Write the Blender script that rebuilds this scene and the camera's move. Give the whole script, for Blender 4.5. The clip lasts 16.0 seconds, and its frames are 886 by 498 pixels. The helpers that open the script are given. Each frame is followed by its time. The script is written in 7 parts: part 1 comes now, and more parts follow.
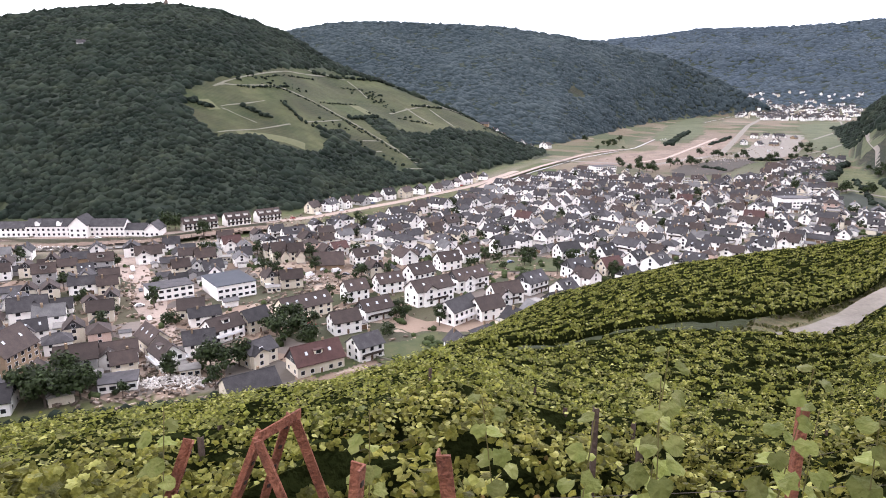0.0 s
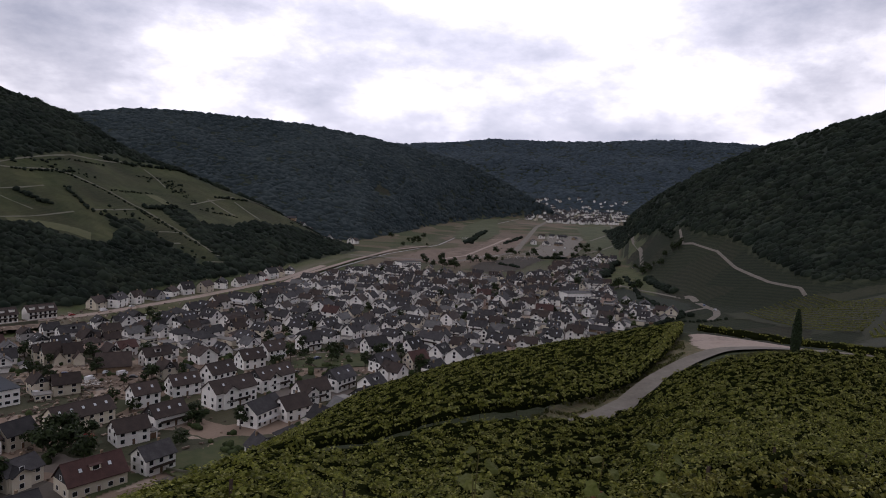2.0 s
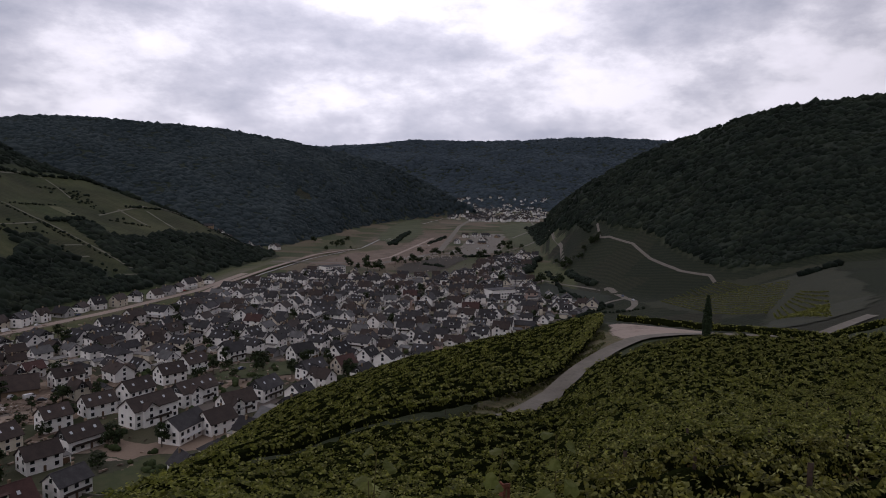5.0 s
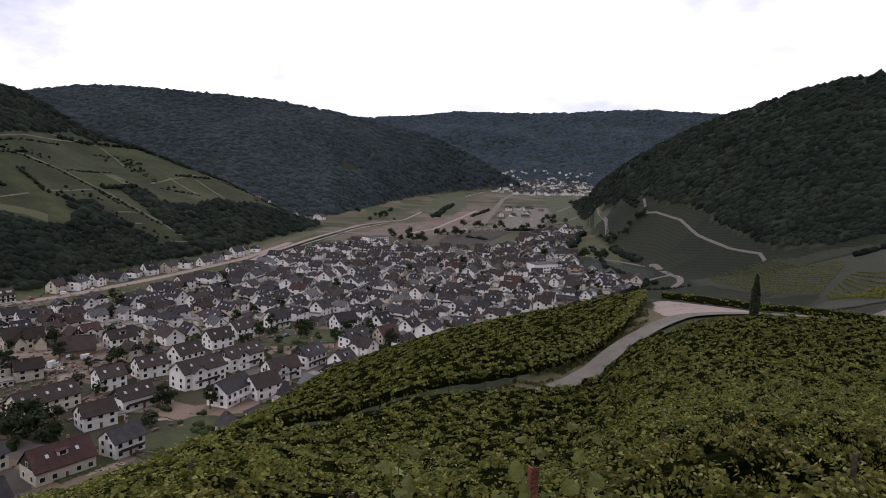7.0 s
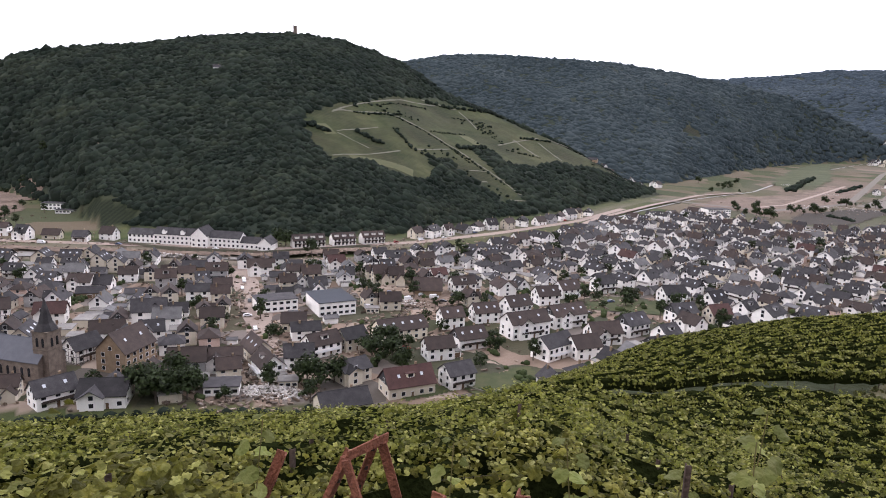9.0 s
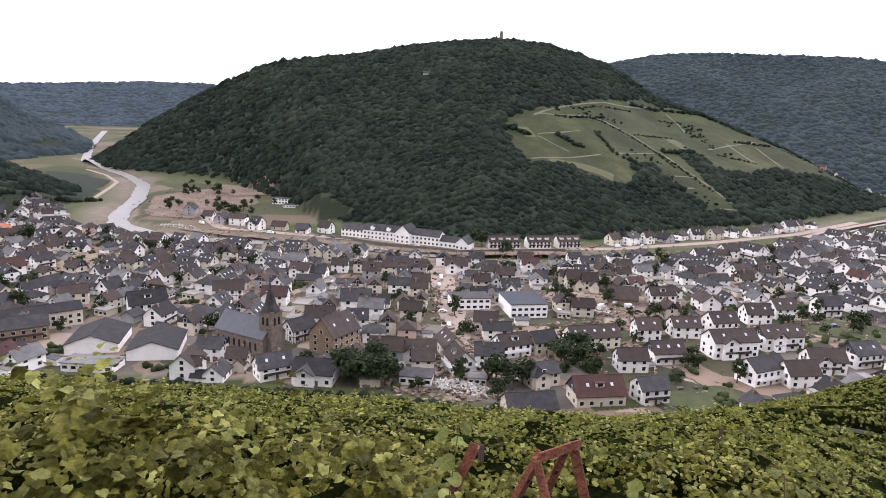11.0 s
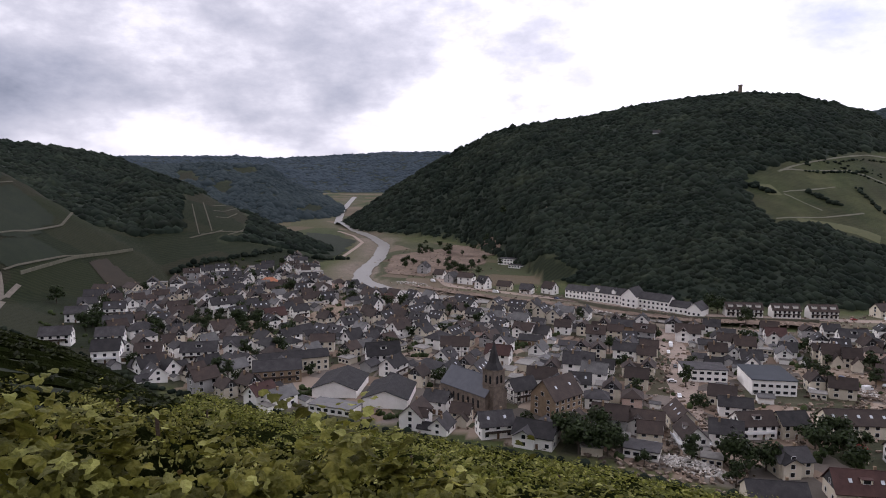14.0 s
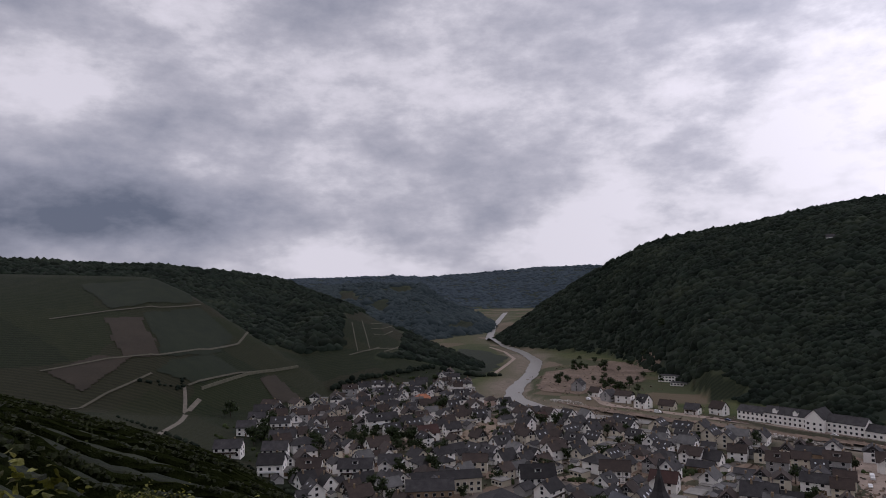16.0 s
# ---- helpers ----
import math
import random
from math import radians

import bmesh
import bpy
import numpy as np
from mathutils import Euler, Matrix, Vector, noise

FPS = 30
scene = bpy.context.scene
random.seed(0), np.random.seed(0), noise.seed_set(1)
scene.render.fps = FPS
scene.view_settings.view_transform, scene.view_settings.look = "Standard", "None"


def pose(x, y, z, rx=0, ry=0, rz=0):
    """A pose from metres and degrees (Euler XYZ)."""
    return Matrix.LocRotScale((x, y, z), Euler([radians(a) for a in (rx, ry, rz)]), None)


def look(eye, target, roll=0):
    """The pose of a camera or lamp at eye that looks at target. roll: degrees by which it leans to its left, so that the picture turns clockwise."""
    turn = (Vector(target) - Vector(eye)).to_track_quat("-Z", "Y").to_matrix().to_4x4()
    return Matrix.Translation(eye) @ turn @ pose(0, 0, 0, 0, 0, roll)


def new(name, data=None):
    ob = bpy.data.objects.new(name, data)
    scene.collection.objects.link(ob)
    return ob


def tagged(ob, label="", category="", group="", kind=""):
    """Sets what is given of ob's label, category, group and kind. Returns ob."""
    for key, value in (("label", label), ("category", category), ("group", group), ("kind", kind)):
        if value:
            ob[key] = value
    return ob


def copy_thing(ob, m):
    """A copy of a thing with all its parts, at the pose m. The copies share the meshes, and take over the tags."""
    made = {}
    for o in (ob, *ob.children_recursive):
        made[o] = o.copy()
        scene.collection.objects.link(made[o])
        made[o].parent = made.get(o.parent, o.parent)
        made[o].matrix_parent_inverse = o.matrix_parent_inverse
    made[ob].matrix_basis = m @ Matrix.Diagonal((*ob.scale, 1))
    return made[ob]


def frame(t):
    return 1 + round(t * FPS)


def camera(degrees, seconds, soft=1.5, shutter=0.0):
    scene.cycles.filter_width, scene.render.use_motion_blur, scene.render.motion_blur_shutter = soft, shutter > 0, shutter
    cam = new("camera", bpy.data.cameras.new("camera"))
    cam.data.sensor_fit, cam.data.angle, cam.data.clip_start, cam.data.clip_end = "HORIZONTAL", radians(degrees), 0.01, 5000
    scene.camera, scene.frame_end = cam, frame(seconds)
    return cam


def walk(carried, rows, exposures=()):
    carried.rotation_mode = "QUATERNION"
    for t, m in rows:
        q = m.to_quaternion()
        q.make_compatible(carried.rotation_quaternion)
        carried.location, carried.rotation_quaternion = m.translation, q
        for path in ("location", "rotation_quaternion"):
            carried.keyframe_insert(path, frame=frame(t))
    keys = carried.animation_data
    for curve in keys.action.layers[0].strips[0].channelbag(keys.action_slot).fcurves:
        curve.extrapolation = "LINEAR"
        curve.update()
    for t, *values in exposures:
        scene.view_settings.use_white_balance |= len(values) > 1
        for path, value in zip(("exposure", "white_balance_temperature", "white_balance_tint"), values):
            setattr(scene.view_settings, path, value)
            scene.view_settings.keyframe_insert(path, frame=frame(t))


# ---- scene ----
cam = camera(66.60, 16.0, soft=1.0)
EYE = 100.0
ROWS = [
    (0.0, -0.014, 0.045, -0.036, -0.05, -13.56, -0.17),
    (0.5, 0.015, 0.056, -0.009, -5.28, -13.79, 0.82),
    (1.0, 0.042, 0.047, -0.006, -6.97, -10.81, -2.26),
    (1.5, 0.022, 0.032, 0.011, -9.52, -6.14, -2.60),
    (2.0, -0.049, 0.007, 0.013, -16.05, -5.12, -2.77),
    (2.5, -0.083, -0.026, 0.010, -17.68, -4.00, -2.49),
    (3.0, -0.007, -0.005, 0.006, -17.84, -4.76, -2.97),
    (3.5, -0.023, -0.044, -0.001, -19.27, -3.81, -2.12),
    (4.0, 0.019, -0.050, -0.000, -20.41, -3.61, -1.76),
    (4.2, 0.034, -0.041, 0.000, -21.49, -3.47, -1.89),
    (6.3, 0.102, -0.009, 0.041, -22.78, -7.60, -1.25),
    (6.5, 0.112, -0.005, 0.046, -21.38, -7.71, -1.35),
    (7.0, 0.126, -0.004, 0.052, -18.91, -7.23, -1.76),
    (7.5, 0.085, -0.031, 0.037, -13.74, -8.16, -1.88),
    (8.0, 0.060, -0.049, 0.033, -5.74, -8.47, -2.46),
    (8.5, 0.014, 0.030, -0.007, 2.76, -10.43, -2.16),
    (9.0, -0.000, 0.000, -0.000, 9.06, -11.18, -2.32),
    (9.5, -0.019, -0.004, -0.006, 15.68, -11.30, -2.10),
    (10.0, -0.034, -0.019, 0.003, 20.13, -11.04, -1.96),
    (10.2, -0.028, -0.014, 0.001, 21.34, -11.12, -1.84),
    (12.3, -0.055, -0.008, -0.024, 32.33, -11.92, -1.22),
    (12.5, -0.059, -0.023, -0.018, 33.36, -11.93, -0.76),
    (13.0, -0.061, -0.059, 0.001, 36.63, -11.83, -0.59),
    (13.5, -0.066, -0.079, 0.007, 41.02, -9.76, -0.71),
    (14.0, -0.068, -0.103, 0.016, 44.51, -6.69, -0.19),
    (14.5, -0.043, -0.087, 0.005, 50.13, -4.40, 0.03),
    (15.0, -0.006, -0.061, 0.028, 53.96, -4.07, 0.66),
    (15.5, 0.014, -0.034, 0.058, 55.28, -2.10, -0.12),
    (16.0, 0.079, -0.001, 0.095, 57.18, 3.23, 1.39),
]
EXPOSURES = [(t, stops, 6100, 21) for t, stops in (
    (0.0, -0.55), (0.5, -0.5), (1.0, -0.45), (1.5, -1.7), (2.0, -2.9), (2.5, -3.3), (3.0, -3.4), (3.5, -3.4), (4.2, -3.45),
    (6.3, -2.5), (7.0, -2.35), (8.0, -2.1), (9.0, -1.25), (10.0, -1.0), (13.0, -1.0), (13.5, -1.45), (14.0, -2.1), (14.5, -2.45), (15.0, -2.6), (15.5, -2.6), (16.0, -2.8))]
walk(cam, [(t, pose(x, y, EYE + z, 90 + pitch, roll, yaw)) for t, x, y, z, yaw, pitch, roll in ROWS], EXPOSURES)

# ---- world, sun ----
world = bpy.data.worlds.new("overcast_sky")
scene.world = world
world.use_nodes = True
wt = world.node_tree
wt.nodes.clear()


def wnode(kind, **kw):
    n = wt.nodes.new(kind)
    for k, v in kw.items():
        n.inputs[k].default_value = v
    return n


SUN_EL, SUN_AZ = 28.0, 114.0       # soft light from high on the left
THIN_EL, THIN_AZ = 27.0, -16.0     # where the cloud deck is thinnest
sky = wt.nodes.new("ShaderNodeTexSky")
sky.sky_type, sky.sun_disc = "NISHITA", False
sky.sun_elevation, sky.sun_rotation = radians(SUN_EL), radians(-SUN_AZ)
coord = wt.nodes.new("ShaderNodeTexCoord")
sep = wt.nodes.new("ShaderNodeSeparateXYZ")
wt.links.new(coord.outputs["Generated"], sep.inputs[0])


def wmath(op, a, b=None, clamp=False):
    n = wt.nodes.new("ShaderNodeMath")
    n.operation, n.use_clamp = op, clamp
    for i, v in enumerate((a, b)):
        if v is None:
            continue
        if isinstance(v, (int, float)):
            n.inputs[i].default_value = v
        else:
            wt.links.new(v, n.inputs[i])
    return n.outputs[0]


# clouds: heaps of noise over the dome, flattened towards the horizon
dome = wt.nodes.new("ShaderNodeCombineXYZ")
for axis, stretch in (("X", 1.0), ("Y", 1.0), ("Z", 2.1)):
    wt.links.new(wmath("MULTIPLY", sep.outputs[axis], stretch), dome.inputs[axis])


def wnoise(scale, detail, rough, offset, distort=0.0):
    m = wt.nodes.new("ShaderNodeMapping")
    m.inputs["Location"].default_value = offset
    wt.links.new(dome.outputs[0], m.inputs["Vector"])
    n = wnode("ShaderNodeTexNoise", Scale=scale, Detail=detail, Roughness=rough, Distortion=distort)
    wt.links.new(m.outputs[0], n.inputs["Vector"])
    return n.outputs["Fac"]


big = wnoise(1.9, 3.0, 0.45, (7.3, 2.9, 1.4))
puffs = wnoise(4.2, 12.0, 0.6, (0.4, 5.2, 1.1))
wisps = wnoise(13.0, 5.0, 0.55, (2.4, 0.2, 3.1))
dens = wmath("ADD", wmath("ADD", wmath("MULTIPLY", big, 0.38), wmath("MULTIPLY", puffs, 0.54)), wmath("MULTIPLY", wisps, 0.08))


def towards(azimuth, elevation):
    """How nearly a direction of the sky points to an azimuth and elevation, 0 to 1."""
    dot = wt.nodes.new("ShaderNodeVectorMath")
    dot.operation = "DOT_PRODUCT"
    wt.links.new(coord.outputs["Generated"], dot.inputs[0])
    a, e = radians(azimuth), radians(elevation)
    dot.inputs[1].default_value = (-math.sin(a) * math.cos(e), math.cos(a) * math.cos(e), math.sin(e))
    return wmath("MAXIMUM", dot.outputs["Value"], 0.0)


thin = towards(THIN_AZ, THIN_EL)
# heavy banks of cloud down the valley and low over its end, and a thinner deck up the valley
dens = wmath("ADD", dens, wmath("MULTIPLY", wmath("POWER", towards(80, 14), 30.0), 0.055))
low_band = wmath("SUBTRACT", 1.0, wmath("DIVIDE", wmath("ABSOLUTE", wmath("SUBTRACT", sep.outputs["Z"], 0.095)), 0.075), True)
dens = wmath("ADD", dens, wmath("MULTIPLY", wmath("MULTIPLY", low_band, wmath("POWER", towards(92, 6), 9.0)), 0.17))
dens = wmath("ADD", dens, wmath("MULTIPLY", wmath("POWER", towards(11, 21), 60.0), 0.12))
dens = wmath("ADD", dens, wmath("MULTIPLY", wmath("POWER", towards(-50, 22), 50.0), 0.03))
dens = wmath("SUBTRACT", dens, wmath("MULTIPLY", wmath("POWER", thin, 4.0), 0.03))
ramp = wt.nodes.new("ShaderNodeValToRGB")
wt.links.new(dens, ramp.inputs[0])
el = ramp.color_ramp.elements
el[0].position, el[0].color = 0.44, (1.15, 1.13, 1.14, 1)
el[1].position, el[1].color = 0.74, (0.20, 0.235, 0.30, 1)
for p, c in ((0.475, (1.02, 1.01, 1.02, 1)), (0.500, (0.86, 0.86, 0.885, 1)), (0.530, (0.72, 0.725, 0.765, 1)), (0.570, (0.60, 0.615, 0.665, 1)), (0.625, (0.46, 0.485, 0.55, 1))):
    e = el.new(p)
    e.color = c
bg_sky = wnode("ShaderNodeBackground", Strength=0.10)
wt.links.new(sky.outputs[0], bg_sky.inputs["Color"])
bg_cloud = wnode("ShaderNodeBackground", Strength=6.6)
glow = wmath("ADD", wmath("MULTIPLY", wmath("POWER", thin, 4.0), 0.95), 0.66)
tone = wt.nodes.new("ShaderNodeVectorMath")
tone.operation = "SCALE"
wt.links.new(ramp.outputs["Color"], tone.inputs[0])
wt.links.new(glow, tone.inputs["Scale"])
wt.links.new(tone.outputs[0], bg_cloud.inputs["Color"])
mix = wnode("ShaderNodeMixShader", Fac=0.93)
wt.links.new(bg_sky.outputs[0], mix.inputs[1])
wt.links.new(bg_cloud.outputs[0], mix.inputs[2])
wout = wt.nodes.new("ShaderNodeOutputWorld")
wt.links.new(mix.outputs[0], wout.inputs["Surface"])

sun = new("sun", bpy.data.lights.new("sun", "SUN"))
sun.data.energy, sun.data.angle, sun.data.color = 3.0, radians(18), (1.0, 0.96, 0.9)
sun.matrix_basis = look((0, 0, 300), (300 * math.sin(radians(SUN_AZ)) * math.cos(radians(SUN_EL)), -300 * math.cos(radians(SUN_AZ)) * math.cos(radians(SUN_EL)), 300 - 300 * math.sin(radians(SUN_EL))))

# ---- materials ----


def material(name, colors, scale=1.0, rough=0.85, bump=0.0, bump_scale=0.0, detail=6.0, metal=0.0, per_object=0.0, per_island=0.0, spec=0.3, fine=0.35, stripes=None):
    """Colours mixed by two noises (large stains, fine grain), with bump; per_object and per_island vary the value."""
    m = bpy.data.materials.new(name)
    m.use_nodes = True
    nt = m.node_tree
    b = nt.nodes["Principled BSDF"]
    b.inputs["Roughness"].default_value, b.inputs["Metallic"].default_value = rough, metal
    b.inputs["Specular IOR Level"].default_value = spec
    geo = nt.nodes.new("ShaderNodeNewGeometry")
    tc = nt.nodes.new("ShaderNodeTexCoord")
    n1 = nt.nodes.new("ShaderNodeTexNoise")
    n1.inputs["Scale"].default_value, n1.inputs["Detail"].default_value, n1.inputs["Roughness"].default_value = scale, detail, 0.6
    n2 = nt.nodes.new("ShaderNodeTexNoise")
    n2.inputs["Scale"].default_value, n2.inputs["Detail"].default_value = scale * 9.0, 4.0
    for n in (n1, n2):
        nt.links.new(geo.outputs["Position"], n.inputs["Vector"])
    add = nt.nodes.new("ShaderNodeMixRGB")
    add.inputs[0].default_value = fine
    nt.links.new(n1.outputs["Fac"], add.inputs[1])
    nt.links.new(n2.outputs["Fac"], add.inputs[2])
    r = nt.nodes.new("ShaderNodeValToRGB")
    nt.links.new(add.outputs[0], r.inputs[0])
    e = r.color_ramp.elements
    k = len(colors)
    e[0].position, e[0].color = 0.32, (*colors[0], 1)
    e[1].position, e[1].color = 0.68, (*colors[-1], 1)
    for i in range(1, k - 1):
        x = e.new(0.32 + 0.36 * i / (k - 1))
        x.color = (*colors[i], 1)
    col = r.outputs["Color"]
    if per_object or per_island:
        hsv = nt.nodes.new("ShaderNodeHueSaturation")
        src = nt.nodes.new("ShaderNodeObjectInfo").outputs["Random"] if per_object else geo.outputs["Random Per Island"]
        mr = nt.nodes.new("ShaderNodeMapRange")
        a = per_object or per_island
        mr.inputs["To Min"].default_value, mr.inputs["To Max"].default_value = 1.0 - a, 1.0 + a
        nt.links.new(src, mr.inputs["Value"])
        nt.links.new(mr.outputs[0], hsv.inputs["Value"])
        nt.links.new(col, hsv.inputs["Color"])
        col = hsv.outputs["Color"]
    nt.links.new(col, b.inputs["Base Color"])
    if bump:
        n3 = nt.nodes.new("ShaderNodeTexNoise")
        n3.inputs["Scale"].default_value, n3.inputs["Detail"].default_value = bump_scale or scale * 5, 5.0
        nt.links.new(geo.outputs["Position"], n3.inputs["Vector"])
        bp = nt.nodes.new("ShaderNodeBump")
        bp.inputs["Strength"].default_value, bp.inputs["Distance"].default_value = bump, 0.3
        nt.links.new(n3.outputs["Fac"], bp.inputs["Height"])
        nt.links.new(bp.outputs[0], b.inputs["Normal"])
    return m


# ---- the lie of the land ----
# azimuth in degrees, left of the y axis positive; metres of ground below the eye
NEAR_AZ = [-180, -120, -70, -53, -45, -40, -36, -33, -30, -26.7, -20, -10, -5, 0, 4, 10, 22, 37, 52, 60, 67, 75, 84, 100, 130, 180]
NEAR_R1 = [30, 30, 60, 75, 73, 70, 70, 61, 54, 50, 46, 38, 33, 30, 30, 30, 30, 30, 30, 30, 30, 30, 30, 30, 30, 30]
NEAR_D1 = [-8, -6, 6, 14.3, 14.7, 15.6, 17.5, 18.7, 17.9, 16.8, 16.2, 15.8, 14.2, 13.4, 14.0, 14.9, 15.2, 14.5, 13.2, 12.1, 10.6, 9.5, 8.0, 2, -6, -8]
NEAR_R2 = [200, 200, 130, 105, 92, 92, 98, 104, 108, 112, 120, 115, 105, 95, 85, 80, 80, 80, 80, 80, 90, 100, 110, 120, 200, 200]
NEAR_D2 = [-60, -45, 8, 19.5, 17.4, 17.2, 18.2, 20.7, 23.2, 25.5, 31.0, 36.7, 39.2, 39.8, 40, 41, 42, 40, 36, 33, 31, 23.5, 17.6, 8, -45, -60]
NEAR_R3 = [900, 800, 450, 340, 400, 480, 530, 490, 460, 420, 370, 298, 254, 225, 200, 192, 192, 195, 205, 220, 265, 330, 340, 420, 800, 900]
NEAR_D3 = [-150, -120, 20, 46, 76, 90, 97, 100, 100, 100, 100, 100, 100, 100, 100, 100, 100, 100, 100, 100, 100, 92, 76, 50, -120, -150]
NEAR_SAG = [0, 0, 2.2, 2.6, 2.8, 2.8, 2.8, 2.8, 2.6, 2.4, 2.0, 1.0, 0.4, 0, 0, 0, 0, 0, 0, 0, 0, 0, 0, 0, 0, 0]
# hills: azimuth, crest elevation in degrees, crest distance, foot distance, bulge of the slope
HILLS = {
    "tower_hill": ([53.5, 51, 48.5, 43.8, 40.2, 36, 31, 28, 24, 21, 17.3, 15, 12.6, 8.4, 5, -1.2, -5.9, -9.6, -11],
                   [-4.6, -3.0, -1.2, 1.6, 3.3, 4.1, 4.8, 5.35, 5.9, 6.05, 5.7, 5.0, 4.27, 1.64, 0.54, -1.87, -4.2, -5.45, -6.2],
                   [1250, 1240, 1230, 1210, 1190, 1170, 1150, 1150, 1150, 1150, 1170, 1190, 1200, 1150, 1130, 1085, 1060, 1045, 1040],
                   [1240, 1100, 1050, 960, 800, 610, 580, 550, 525, 525, 540, 550, 563, 610, 655, 750, 900, 1030, 1035], 0.95),
    "second_ridge": ([22, 16, 12.6, 9.4, 5.3, 1.6, -4.2, -9.5, -13, -17.7, -21, -24.5, -27],
                     [2.5, 3.5, 4.3, 4.95, 5.24, 5.05, 4.84, 4.13, 3.43, 2.5, 1.0, -0.8, -2.35],
                     [1900, 1900, 1900, 1900, 1900, 1900, 1950, 2050, 2150, 2250, 2350, 2420, 2450],
                     [1200, 1200, 1200, 1200, 1200, 1180, 1150, 1230, 1450, 1900, 2150, 2350, 2440], 1.0),
    "far_ridge": ([8, 0, -13, -17, -20, -25, -29, -33, -36, -39, -45, -55, -70],
                  [2.5, 2.9, 3.4, 3.7, 4.1, 4.1, 4.2, 4.45, 4.5, 4.3, 4.0, 3.5, 3.0],
                  [3900] * 13, [2800] * 13, 1.1),
    "right_hill": ([-28, -30, -31.3, -32, -34, -36.6, -39.8, -41.8, -45.5, -49, -51.4, -58, -70, -90, -110],
                   [-3.0, -2.7, -2.2, -1.0, 0.67, 2.3, 4.0, 4.75, 6.15, 7.05, 7.4, 7.6, 8, 9, 9],
                   [1950, 1750, 1500, 1380, 1250, 1180, 1120, 1100, 1050, 1020, 1000, 980, 950, 900, 900],
                   [1900, 1500, 1150, 1000, 800, 640, 560, 500, 420, 370, 340, 320, 300, 300, 300], 1.35),
    "left_hill": ([66, 68, 70, 72.2, 76, 80, 83, 90, 100, 115],
                  [-4, 0.0, 1.0, 1.6, 2.0, 2.45, 2.6, 3.0, 4, 6], [1250, 1250, 1250, 1250, 1250, 1220, 1200, 1200, 1150, 1100],
                  [620, 600, 575, 545, 500, 470, 450, 420, 400, 400], 0.85),
    "left_knoll": ([67, 69, 71, 73.2, 77, 80.5, 83.5, 90, 100],
                   [-8.0, -6.4, -4.9, -3.3, -0.45, 1.3, 1.6, 1.8, 2], [650, 690, 720, 740, 770, 790, 800, 800, 800],
                   [580, 575, 560, 545, 500, 470, 450, 420, 400], 0.9),
    "left_spur": ([76, 73, 70.5, 68, 65.7, 62.6, 59, 56.5, 54, 52],
                  [-5.0, -2.45, -0.5, 0.07, -0.7, -2.4, -4.05, -5.2, -6.2, -6.9], [980, 980, 980, 970, 960, 940, 900, 870, 860, 850],
                  [690, 680, 660, 640, 630, 640, 660, 700, 760, 800], 0.95),
    "left_middle": ([76, 70.5, 63.5, 59, 57, 54.2, 52.7, 51],
                    [-0.5, 0.2, 0.67, 0.44, -0.98, -2.18, -3.2, -3.7], [1900, 1900, 1900, 1850, 1800, 1700, 1620, 1550],
                    [1250, 1250, 1250, 1250, 1300, 1350, 1400, 1450], 1.0),
    "left_far": ([90, 80, 70, 66.6, 61.4, 59, 54, 49.4, 44, 38, 30],
                 [1.0, 1.0, 1.0, 1.03, 1.1, 0.93, 1.17, 1.5, 1.55, 1.6, 1.6], [3300] * 11, [2300] * 11, 1.0),
}

CANOPY = {"tower_hill": 3.0, "second_ridge": 4.0, "far_ridge": -16.0, "right_hill": 4.5, "left_hill": 5.5, "left_knoll": 0.0, "left_spur": 4.5, "left_middle": 6.0, "left_far": 2.0}


def interp(a, az, val):
    o = np.argsort(az)
    return np.interp(a, np.array(az, float)[o], np.array(val, float)[o])


def grain(x, y, s):
    """Cheap smooth unevenness for a heightfield, about -1 to 1."""
    return (np.sin(x / s + 1.3 * np.sin(y / s * 0.7)) + np.sin(y / s * 1.1 + 1.7 * np.sin(x / s * 0.6 + 2)) + np.sin((x + y) / s * 0.53 + 4)) / 3


